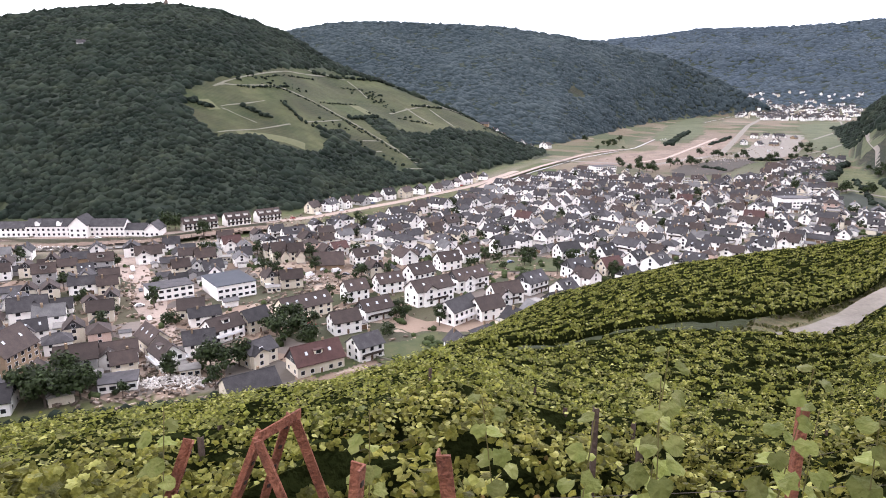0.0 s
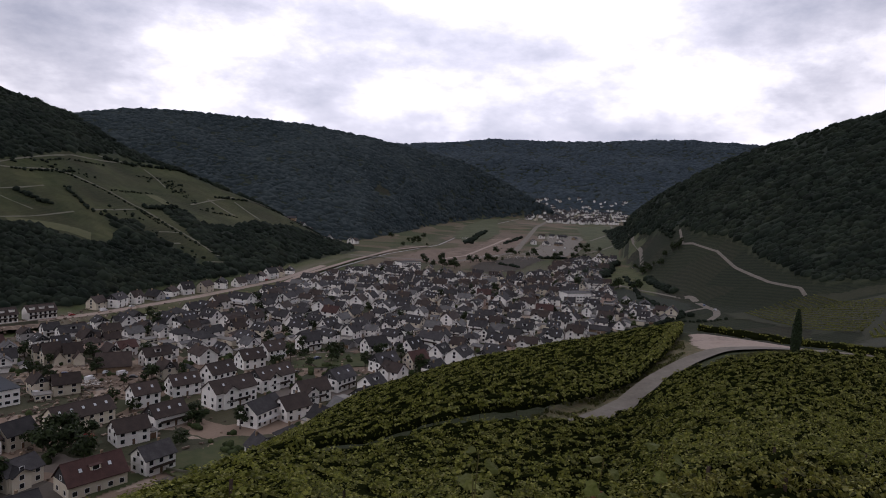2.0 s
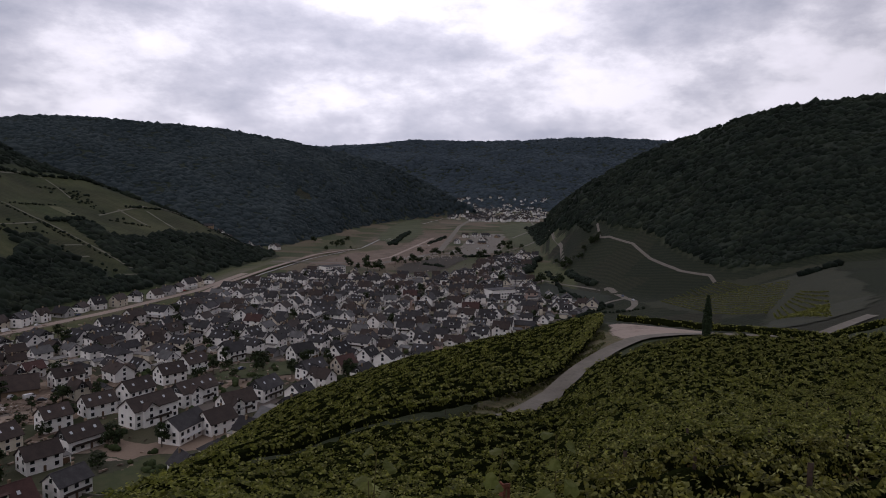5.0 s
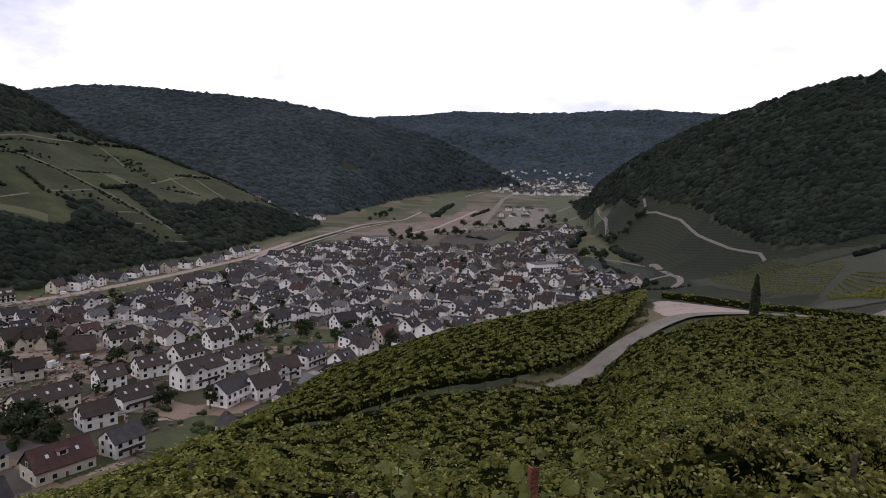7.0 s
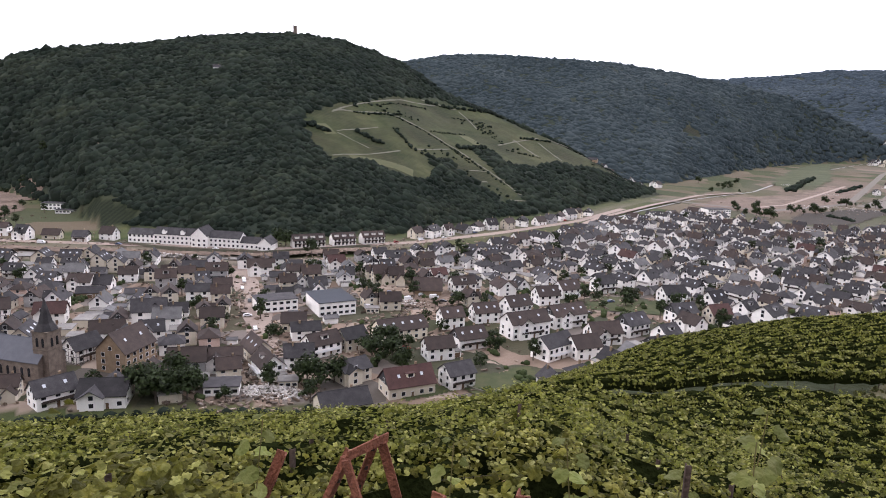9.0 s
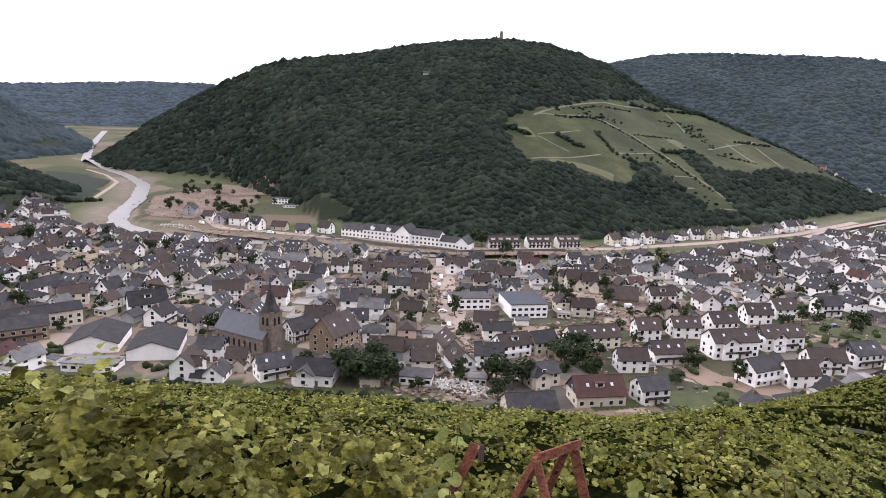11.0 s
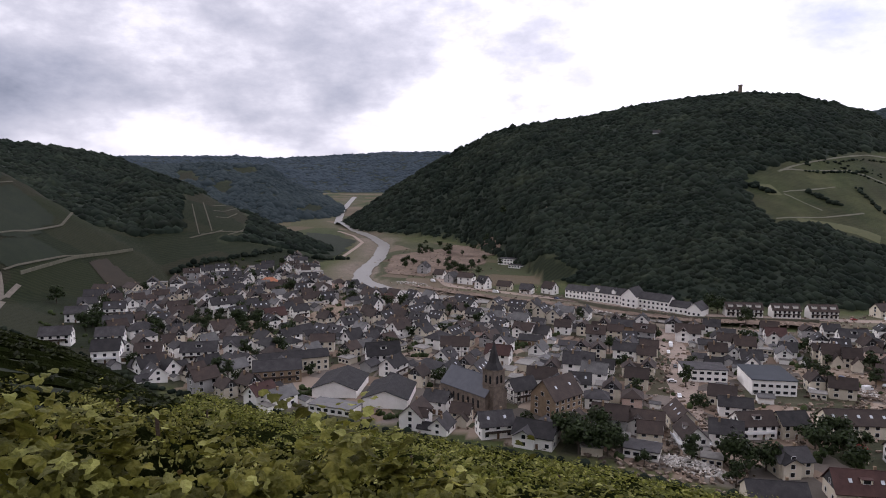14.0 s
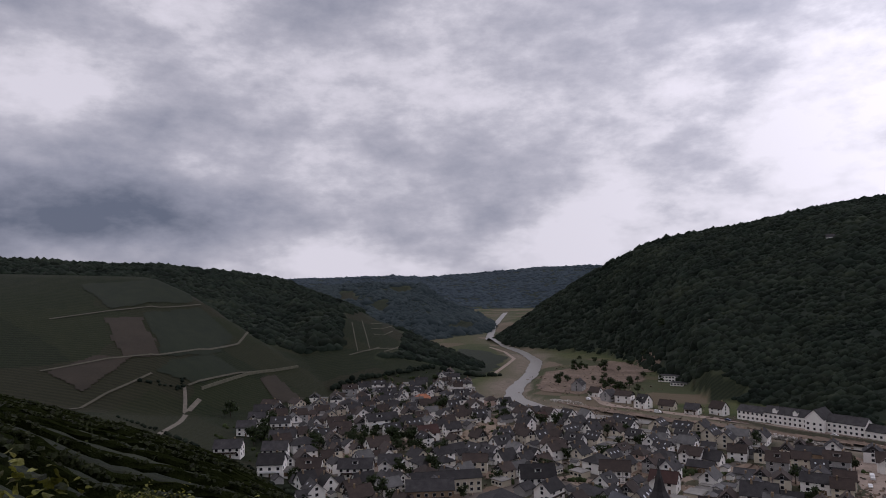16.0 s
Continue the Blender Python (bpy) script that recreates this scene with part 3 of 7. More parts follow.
def wood_on(name, hill, az0, az1, r0, r1, spacing, size, shape, mat, label, keep_front=True, flat=1.0, sink=0.38):
    x, y = scatter(az0, az1, r0, r1, spacing)
    z, which = ground_z(x, y)
    ok = wooded(x, y, z, which) & (which == HILL.index(hill) + 1)
    r, a = np.hypot(x, y), np.degrees(np.arctan2(-x, y))
    az, e, rc, rf, _ = HILLS[hill]
    if keep_front:
        ok &= r < interp(a, az, rc) + 25
    x, y, z = x[ok], y[ok], z[ok]
    stand = 1 + 0.3 * grain(x, y, 24.0)
    rad = size * stand * rng.choice([0.7, 0.95, 1.1, 1.45], len(x), p=[0.3, 0.35, 0.25, 0.1]) * rng.uniform(0.85, 1.2, len(x))
    tall = flat * np.where(rng.random(len(x)) < 0.06, rng.uniform(1.0, 1.3, len(x)), rng.uniform(0.7, 1.0, len(x)))
    return crowns(name, np.stack([x, y, z - rad * tall * sink + 0.6], -1), rad, tall, CAPS[len(shape[0])], mat, label)


wood_on("forest", "tower_hill", -11, 54, 500, 720, 3.9, 4.3, ICO1, M_LEAFWOOD, "dense mixed forest on the tower hill")
wood_on("forest", "tower_hill", -11, 54, 720, 1280, 5.4, 5.8, ICO1, M_LEAFWOOD, "upper slopes of the forested tower hill")
wood_on("forest", "right_hill", -60, -28, 300, 760, 4.1, 4.3, ICO1, M_LEAFWOOD, "dense dark forest on a steep hillside")
wood_on("forest", "right_hill", -60, -28, 760, 1900, 5.6, 6.0, ICO1, M_LEAFWOOD, "dark forest along the top of a steep hillside")
wood_on("forest", "second_ridge", -27, 22, 1100, 2480, 8.0, 10.0, ICO1, M_HAZEWOOD, "forested ridge behind the tower hill", flat=0.75, sink=0.6)
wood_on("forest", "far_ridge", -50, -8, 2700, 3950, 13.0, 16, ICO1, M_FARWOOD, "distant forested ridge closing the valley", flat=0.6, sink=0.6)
wood_on("forest", "left_hill", 64, 97, 400, 1280, 7.0, 6.8, ICO1, M_LEAFWOOD, "tree line along the crest of a hill")
wood_on("forest", "left_spur", 52, 77, 600, 1010, 6.5, 6.4, ICO1, M_LEAFWOOD, "wooded spur above the village edge")
wood_on("forest", "left_middle", 51, 77, 1200, 1950, 10.0, 10.5, ICO1, M_HAZEWOOD, "wooded hills further down the valley")
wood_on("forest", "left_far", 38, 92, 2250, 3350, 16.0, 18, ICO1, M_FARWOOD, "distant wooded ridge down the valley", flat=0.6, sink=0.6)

# ---- houses ----
M_PLASTER = material("white_plaster", [(0.72, 0.6958, 0.6555), (0.82, 0.7938, 0.7505), (0.87, 0.8477, 0.8122)], 0.3, 0.9, 0.1, 8.0, per_object=0.08)
M_CREAM = material("cream_plaster", [(0.50, 0.44, 0.34), (0.60, 0.54, 0.43), (0.66, 0.60, 0.50)], 0.3, 0.9, 0.1, 8.0, per_object=0.14)
M_BRICK = material("brown_brick_wall", [(0.17, 0.12, 0.08), (0.25, 0.18, 0.115), (0.31, 0.235, 0.155)], 0.5, 0.9, 0.2, 9.0)
M_SLATE = material("slate_roof", [(0.024, 0.0225, 0.0235), (0.039, 0.0365, 0.0375), (0.062, 0.058, 0.058)], 0.35, 0.75, 0.25, 5.0, per_object=0.4, spec=0.2)
M_BROWNROOF = material("brown_tile_roof", [(0.0255, 0.0179, 0.0147), (0.0415, 0.0292, 0.0242), (0.0598, 0.0414, 0.0331)], 0.35, 0.75, 0.25, 5.0, per_object=0.25)
M_REDROOF = material("red_tile_roof", [(0.0403, 0.0198, 0.0167), (0.0589, 0.0285, 0.0242), (0.0775, 0.0397, 0.0335)], 0.35, 0.8, 0.25, 5.0, per_object=0.2)
M_ORANGE = material("orange_tile_roof", [(0.28, 0.10, 0.05), (0.36, 0.14, 0.075), (0.42, 0.18, 0.10)], 0.35, 0.8, 0.25, 5.0)
M_GREYROOF = material("weathered_grey_roof", [(0.075, 0.073, 0.073), (0.115, 0.112, 0.11), (0.16, 0.155, 0.15)], 0.3, 0.8, 0.2, 4.0, per_object=0.3)
M_GLASS = material("dark_window_glass", [(0.010, 0.011, 0.013), (0.022, 0.023, 0.027)], 0.6, 0.12, spec=0.4)
M_FRAME = material("white_window_frame", [(0.75, 0.75, 0.74), (0.8, 0.8, 0.8)], 2.0, 0.5)
M_DOOR = material("brown_wood_door", [(0.10, 0.06, 0.035), (0.16, 0.10, 0.06)], 1.5, 0.6)
M_CLAD = material("dark_slate_cladding", [(0.035, 0.034, 0.036), (0.06, 0.058, 0.06)], 0.8, 0.8, 0.3, 6.0, per_object=0.3)
M_CONCRETE = material("pale_concrete_slab", [(0.13, 0.12, 0.11), (0.18, 0.17, 0.155), (0.23, 0.22, 0.20)], 0.4, 0.9, 0.15, 5.0, per_object=0.3)
M_ROSE = material("rose_plaster", [(0.42, 0.30, 0.25), (0.50, 0.37, 0.31), (0.56, 0.43, 0.37)], 0.3, 0.9, 0.1, 8.0, per_object=0.15)
M_GREYWALL = material("grey_render", [(0.26, 0.255, 0.25), (0.34, 0.33, 0.32), (0.42, 0.41, 0.40)], 0.3, 0.9, 0.15, 6.0, per_object=0.2)
M_TIMBER = material("dark_timber", [(0.03, 0.022, 0.018), (0.06, 0.045, 0.035)], 1.2, 0.8)


class Build:
    """Collects boxes and prisms of one part, then makes its mesh."""

    def __init__(self):
        self.v, self.f, self.m = [], [], []

    def poly(self, pts, faces, mat=0):
        k = len(self.v)
        self.v += [tuple(p) for p in pts]
        for f in faces:
            self.f.append([k + i for i in f])
            self.m.append(mat)
        return self

    def box(self, x0, y0, z0, x1, y1, z1, mat=0):
        p = [(x0, y0, z0), (x1, y0, z0), (x1, y1, z0), (x0, y1, z0), (x0, y0, z1), (x1, y0, z1), (x1, y1, z1), (x0, y1, z1)]
        return self.poly(p, [(3, 2, 1, 0), (4, 5, 6, 7), (0, 1, 5, 4), (1, 2, 6, 5), (2, 3, 7, 6), (3, 0, 4, 7)], mat)

    def mesh(self, name):
        me = bpy.data.meshes.new(name)
        me.from_pydata(self.v, [], self.f)
        if any(self.m):
            me.polygons.foreach_set("material_index", np.array(self.m, np.int32))
        me.update()
        return me


def window_mesh(w, h, d=0.08, fr=0.11):
    """A window proud of the wall, looking along -y: frame round a recessed pane, one skin."""
    b = Build()
    x, X = w / 2, w / 2 - fr
    p = [(-x, 0.05, 0), (x, 0.05, 0), (x, 0.05, h), (-x, 0.05, h), (-x, -d, 0), (x, -d, 0), (x, -d, h), (-x, -d, h),
         (-X, -d, fr), (X, -d, fr), (X, -d, h - fr), (-X, -d, h - fr), (-X, -0.02, fr), (X, -0.02, fr), (X, -0.02, h - fr), (-X, -0.02, h - fr)]
    b.poly(p, [(0, 1, 5, 4), (1, 2, 6, 5), (2, 3, 7, 6), (3, 0, 4, 7), (4, 5, 9, 8), (5, 6, 10, 9), (6, 7, 11, 10), (7, 4, 8, 11), (8, 9, 13, 12), (9, 10, 14, 13), (10, 11, 15, 14), (11, 8, 12, 15)])
    k = len(b.f)
    b.f.append([12, 13, 14, 15])
    b.m.append(1)
    return b.mesh("window")


WIN = window_mesh(1.6, 1.65, fr=0.07)
WIN_WIDE = window_mesh(2.2, 1.5)
DOOR = Build().box(-0.62, -0.06, 0, 0.62, 0.05, 2.3).box(-0.5, -0.09, 0.05, 0.5, -0.02, 2.15, 1).mesh("door")
GARAGE = Build().box(-1.35, -0.07, 0, 1.35, 0.05, 2.3).box(-1.2, -0.03, 0.03, 1.2, -0.075, 2.2, 1).mesh("garage_door")
# the pane's pale base colour paints in the mirrored sky
M_SKYGLASS = material("skylight_painted_sky", [(0.40, 0.42, 0.45), (0.55, 0.57, 0.60)], 0.8, 0.15, spec=0.6)
SKYLIGHT = Build().box(-0.6, -0.75, 0, 0.6, 0.75, 0.10).box(-0.5, -0.65, 0.1, 0.5, 0.65, 0.14, 1).mesh("skylight")


def gable_wall(L, W, eave, ridge, base=-1.5):
    b = Build()
    x, y = L / 2, W / 2
    p = [(-x, -y, base), (x, -y, base), (x, y, base), (-x, y, base), (-x, -y, eave), (x, -y, eave), (x, y, eave), (-x, y, eave), (-x, 0, ridge), (x, 0, ridge)]
    b.poly(p, [(0, 1, 5, 4), (2, 3, 7, 6), (1, 2, 6, 9, 5), (3, 0, 4, 8, 7), (4, 5, 9, 8), (6, 7, 8, 9)])
    return b.mesh("wall")


def gable_roof(L, W, eave, ridge, over=0.55, thick=0.26):
    """Two slabs with overhang, verge boards and a ridge cap."""
    b = Build()
    x = L / 2 + over
    slope = (ridge - eave) / (W / 2)
    y = W / 2 + over
    lo = eave - over * slope
    t = thick
    for s in (-1, 1):
        p = [(-x, s * y, lo), (x, s * y, lo), (x, 0, ridge), (-x, 0, ridge), (-x, s * y, lo + t), (x, s * y, lo + t), (x, 0, ridge + t), (-x, 0, ridge + t)]
        f = [(0, 3, 2, 1), (4, 5, 6, 7), (0, 1, 5, 4), (1, 2, 6, 5), (3, 0, 4, 7)]
        if s > 0:
            f = [q[::-1] for q in f]
        b.poly(p, f)
    b.box(-x, -0.14, ridge + t - 0.06, x, 0.14, ridge + t + 0.07)
    return b.mesh("roof")


def hip_wall(L, W, eave, base=-1.5):
    return Build().box(-L / 2, -W / 2, base, L / 2, W / 2, eave).mesh("wall")


def hip_roof(L, W, eave, ridge, hip, over=0.6, t=0.24):
    """Four slopes that rise from the eaves to a short ridge, with a closed soffit."""
    x, y, r = L / 2 + over, W / 2 + over, L / 2 - hip
    lo = eave - over * (ridge - eave) / (W / 2)
    b = Build()
    b.poly([(-x, -y, lo), (x, -y, lo), (x, y, lo), (-x, y, lo), (-x, -y, lo + t), (x, -y, lo + t), (x, y, lo + t), (-x, y, lo + t), (-r, 0, ridge + t), (r, 0, ridge + t)],
           [(3, 2, 1, 0), (0, 1, 5, 4), (1, 2, 6, 5), (2, 3, 7, 6), (3, 0, 4, 7), (4, 5, 9, 8), (6, 7, 8, 9), (5, 6, 9), (7, 4, 8)])
    b.box(-r, -0.13, ridge + t - 0.06, r, 0.13, ridge + t + 0.07)
    return b.mesh("roof")


def house(L=11.0, W=9.0, eave=5.4, pitch=0.85, wall=None, roof=None, windows=True, dormer=False, label="", chimney=True, full=True, balcony=False, skylights=0, timber=False, category="house", annex=False, cross=False, clad=False, hip=0.0, lean=False, garage=False, loggia=False):
    """A pitched-roof house with its base centre at the origin, ridge along x."""
    wall, roof = wall or M_PLASTER, roof or M_SLATE
    ridge = eave + pitch * W / 2
    root = new("house")
    tagged(root, label or "white plastered house with a pitched slate roof", category)
    part("wall", hip_wall(L, W, eave) if hip else gable_wall(L, W, eave, ridge), wall, root)
    part("roof", hip_roof(L, W, eave, ridge, hip) if hip else gable_roof(L, W, eave, ridge), roof, root)

    def put(name, mesh, mats, x, y, z, rz=0.0, rx=0.0):
        o = part(name, mesh, mats, root)
        o.matrix_basis = pose(x, y, z, rx, 0, rz)
        return o

    glass = [M_FRAME, M_GLASS]
    if windows:
        storeys = max(1, int(eave / 2.6))
        n = max(2, int(L / 3.4)) if full else 2
        for s in range(storeys):
            z = 0.95 + s * 2.7
            for side in (-1, 1):
                for i in range(n):
                    x = (i + 0.5) * L / n - L / 2
                    if s == 0 and i == n // 2 and side < 0:
                        put("door", DOOR, [M_FRAME, M_DOOR], x, -W / 2, 0.0)
                        continue
                    put("window", WIN, glass, x, side * W / 2, z, 0 if side < 0 else 180)
            for end in (-1, 1):
                for yy in ((-W / 4, W / 4) if full else (0.0,)):
                    put("window", WIN, glass, end * L / 2, yy, z, 90 * end)
        for end in (-1, 1) if not hip else ():
            put("window", WIN, glass, end * (L / 2 + (0.06 if clad else 0.0)), 0, eave + 0.35, 90 * end)
    if chimney:
        part("chimney", Build().box(L * 0.18, 0.4, ridge - 1.2, L * 0.18 + 0.7, 1.1, ridge + 1.0).box(L * 0.18 - 0.08, 0.32, ridge + 1.0, L * 0.18 + 0.78, 1.18, ridge + 1.12).mesh("chimney"), M_BRICK, root)
    ang = math.degrees(math.atan(pitch))
    for i in range(skylights):
        x = (i + 0.5) * L / skylights - L / 2
        yy = W / 4
        put("skylight", SKYLIGHT, [M_TIMBER, M_SKYGLASS], x, -yy, eave + pitch * (W / 2 - yy) + 0.27, 0, ang)
    if dormer:
        dw, dh = 3.2, 1.5
        yb = -W / 4 - 0.6
        zb = eave + pitch * (W / 2 + yb) + 0.1
        d = Build().box(-dw / 2, yb, zb, dw / 2, 0, zb + dh)
        part("dormer", d.mesh("dormer"), wall, root)
        part("dormer_roof", Build().box(-dw / 2 - 0.3, yb - 0.35, zb + dh, dw / 2 + 0.3, 0.2, zb + dh + 0.18).mesh("dormer_roof"), roof, root)
        put("window", WIN_WIDE, glass, 0, yb, zb + 0.05)
    if clad:
        # slates hung on both gables
        for end in (-1, 1):
            x0 = end * (L / 2 + 0.003)
            x1 = end * (L / 2 + 0.06)
            c = Build().poly([(x0, -W / 2, eave), (x0, W / 2, eave), (x0, 0, ridge), (x1, -W / 2, eave), (x1, W / 2, eave), (x1, 0, ridge)], [(0, 1, 2), (3, 5, 4), (0, 3, 4, 1), (1, 4, 5, 2), (2, 5, 3, 0)])
            part("gable_cladding", c.mesh("gable_cladding"), M_CLAD, root, "dark slate-hung gable")
    if cross:
        cw = W * 0.62
        cr = eave + pitch * cw / 2
        m = pose(-L * 0.18, -W / 2 + 0.6, 0, 0, 0, 90)
        part("cross_gable", gable_wall(4.0, cw, eave, cr), wall, root).matrix_basis = m
        part("cross_roof", gable_roof(W * 0.55 + 3.6, cw, eave, cr, 0.4), roof, root).matrix_basis = pose(-L * 0.18, -W / 2 + 0.55 + W * 0.2, 0.01, 0, 0, 90)
        for zz in np.arange(0.95, eave + 1.2, 2.7):
            put("window", WIN, glass, -L * 0.18, -W / 2 - 1.4, zz)
    if lean:
        part("extension_wall", Build().box(L / 2, -W * 0.35, -1.5, L / 2 + 3.4, W * 0.42, 2.7).mesh("extension_wall"), wall, root)
        part("extension_roof", Build().box(L / 2 - 0.05, -W * 0.35 - 0.3, 2.7, L / 2 + 3.7, W * 0.42 + 0.3, 2.95).mesh("extension_roof"), M_CONCRETE, root, "pale flat roof of the extension")
        put("garage_door", GARAGE, [M_FRAME, M_DOOR], L / 2 + 1.7, -W * 0.35, 0.0)
    if garage:
        for gx in (-L * 0.28, L * 0.02):
            put("garage_door", GARAGE, [M_TIMBER, M_TIMBER], gx, W / 2, 0.0, 180)
    if loggia:
        for side in (-1, 1):
            for zz in (2.7, 5.3)[:max(1, int(eave / 2.7) - 1) + (eave > 7)]:
                b = Build().box(-L * 0.4, side * W / 2, zz, L * 0.4, side * (W / 2 + 1.5), zz + 0.16)
                b.box(-L * 0.4, side * (W / 2 + 1.42), zz + 0.16, L * 0.4, side * (W / 2 + 1.5), zz + 1.0)
                part("balcony", b.mesh("balcony"), M_TIMBER if rng.random() < 0.6 else M_FRAME, root)
    if annex:
        al, aw, ae = W * 0.75, 5.0, eave * 0.62
        ar = ae + pitch * aw / 2
        m = pose(L / 2 - 2.6, -W / 2 - al / 2 + 1.2, 0, 0, 0, 90)
        part("annex_wall", gable_wall(al, aw, ae, ar), wall, root).matrix_basis = m
        part("annex_roof", gable_roof(al, aw, ae, ar, 0.4), roof, root).matrix_basis = m
    if balcony:
        part("balcony", Build().box(-L * 0.3, -W / 2 - 1.4, 2.6, L * 0.3, -W / 2, 2.8).box(-L * 0.3, -W / 2 - 1.4, 2.8, L * 0.3, -W / 2 - 1.3, 3.7).box(-L * 0.3, -W / 2 - 1.3, 2.8, -L * 0.3 + 0.1, -W / 2, 3.7).box(L * 0.3 - 0.1, -W / 2 - 1.3, 2.8, L * 0.3, -W / 2, 3.7).mesh("balcony"), M_TIMBER, root)
    return root


def place(ob, x, y, turn, dz=0.0, s=(1, 1, 1)):
    z = float(ground_z(x, y)[0])
    ob.matrix_basis = pose(x, y, z + dz, 0, 0, turn) @ Matrix.Diagonal((*s, 1))
    return ob



# ---- roads and tracks ----
M_TRACK = material("pale_concrete_track", [(0.10, 0.086, 0.068), (0.145, 0.127, 0.102), (0.185, 0.165, 0.135)], 0.3, 0.9, 0.1, 5.0)
M_DUST = material("dusty_gravel_yard", [(0.19, 0.145, 0.115), (0.32, 0.255, 0.21), (0.24, 0.18, 0.14)], 0.25, 0.95, 0.35, 5.0)
M_LANE = material("grassy_vineyard_lane", [(0.06, 0.057, 0.037), (0.105, 0.097, 0.072)], 0.2, 0.95, 0.1, 3.0)
M_VERGE = material("trodden_grass", [(0.045, 0.050, 0.018), (0.085, 0.078, 0.034), (0.16, 0.11, 0.062)], 0.9, 0.95, 0.5, 6.0)
ribbon("road", [(22.3, 42), (25.3, 45.1), (32.2, 51.6), (38.4, 56.3), (42.4, 58.3), (46.4, 60.2), (50, 61.5), (55, 62), (61, 61.8), (68, 62.5), (78, 66), (95, 74), (120, 82)], 2.1, M_TRACK, "narrow pale concrete vineyard road", 0.36, uneven=0.05)
draped("yard", [(49, 62.2), (51.5, 66.5), (53.5, 71), (57, 76), (62, 75), (68, 72), (74, 70), (82, 70.5), (80, 66), (70, 63), (60, 62), (52, 62)], 0.5, M_DUST, "dusty gravel turning place beside the road", 0.2)
draped("verge", [(18, 41.5), (21, 45.5), (26, 50.5), (31, 55.5), (36, 60), (42, 64.5), (47, 68.5), (51.5, 74), (54, 74.5), (53, 68.5), (50.5, 62.5), (45, 59.5), (38.5, 56.5), (32, 51.5), (25, 45), (21.5, 41.5)], 0.4, M_VERGE, "strip of trodden grass and dry soil beside the road", 0.16, "verge")
# plots of the terraced vineyard with their own soil
M_PLOT = material("brown_vineyard_soil", [(0.0238, 0.0195, 0.0127), (0.0408, 0.0314, 0.0213)], 0.05, 0.95, 0.4, 1.0)
M_PLOT_DARK = material("dark_green_vine_plot", [(0.0068, 0.0119, 0.0051), (0.0153, 0.0221, 0.0085)], 0.08, 0.95, 0.4, 1.0)
for pts, mat, label in (
    ([(-666, 72), (-668, 103), (-589, 106), (-579, 76)], M_PLOT, "brown bare plot between vineyard lanes"),
    ([(-597, 189), (-612, 209), (-557, 215), (-550, 192)], M_PLOT, "brown bare plot above the houses"),
    ([(-560, 25), (-588, 59), (-579, 80), (-525, 41)], M_PLOT, "brown bare plot at the turn of a lane"),
    ([(-674, 106), (-724, 169), (-682, 190), (-613, 151), (-590, 108)], M_PLOT_DARK, "dark green plot of dense vines"),
    ([(-560, 98), (-585, 112), (-620, 158), (-600, 172), (-556, 130)], M_PLOT_DARK, "dark green plot of dense vines"),
    ([(-690, 80), (-735, 165), (-780, 160), (-760, 60)], M_PLOT_DARK, "dark green plot below the forest"),
):
    draped("vineyard_plot", pts, 2.5, mat, label, 0.5, "field")
# right-hand valley side
ribbon("road", [(325, 480), (373, 497), (391, 498), (414, 553), (415, 612), (409, 671), (335, 616)], 5.5, M_TRACK, "winding pale road below the vineyards", 0.35, follow=1.0)
ribbon("road", [(391, 498), (384, 478), (368, 457), (349, 442)], 5.5, M_TRACK, "bend of a pale vineyard road", 0.35, follow=1.0)
ribbon("road", [(760, 1260), (690, 1120), (622, 993), (576, 898), (521, 806)], 4.5, M_TRACK, "pale track climbing through vineyards", 0.35, follow=1.0)
ribbon("road", [(569, 796), (533, 738), (502, 632), (469, 562), (441, 486), (430, 438), (418, 420)], 2.6, M_TRACK, "pale track along the edge of the forest", 0.35, follow=1.0)
# left-hand vineyards
ribbon("road", [(-560, 20), (-579, 65), (-588, 103), (-626, 153), (-666, 190), (-707, 212)], 2.0, M_LANE, "pale track across a terraced vineyard", 0.9, follow=1.0)
ribbon("road", [(-480, 20), (-524, 58), (-545, 81), (-556, 93)], 2.0, M_LANE, "pale track across a terraced vineyard", 0.9, follow=1.0)
ribbon("road", [(-430, 75), (-480, 98), (-512, 109), (-533, 123)], 3.2, M_TRACK, "pale forked track at the foot of a vineyard", 0.35, follow=1.0)
ribbon("road", [(-505, 106), (-530, 112), (-548, 115)], 2.6, M_TRACK, "short branch of the forked track", 0.35, follow=1.0)
ribbon("road", [(-660, 30), (-683, 79), (-699, 124), (-733, 170)], 1.8, M_LANE, "pale track below the forest edge", 0.9, follow=1.0)
ribbon("road", [(-549, 118), (-598, 172), (-645, 243)], 1.8, M_LANE, "pale wall and track at the foot of the vines", 0.9, follow=1.0)
ribbon("road", [(-674, 312), (-699, 359), (-705, 392)], 2.0, M_LANE, "pale path below terraced vines", 0.4, follow=1.0)
# valley roads
ribbon("road", [(-190, 392), (-165, 350), (-141, 310), (-120, 270), (-100, 244)], 14, M_DUST, "mud-covered street through the village", 0.25, uneven=0.2)
ribbon("road", [(-30, 530), (2, 575), (54, 723), (130, 876), (222, 1040), (300, 1120)], 7, M_DUST, "dusty road along the river bank", 0.3)
ribbon("road", [(140, 950), (273, 885), (420, 1026), (560, 1300), (735, 1645), (1000, 2100), (1217, 2402)], 11, M_TRACK, "wide dusty road up the valley", 0.5)
ribbon("road", [(-560, 590), (-480, 470), (-400, 415), (-290, 436), (-190, 458), (-100, 520), (-40, 590), (30, 690), (90, 820)], 9, M_DUST, "muddy road along the railway side of the river", 0.3)
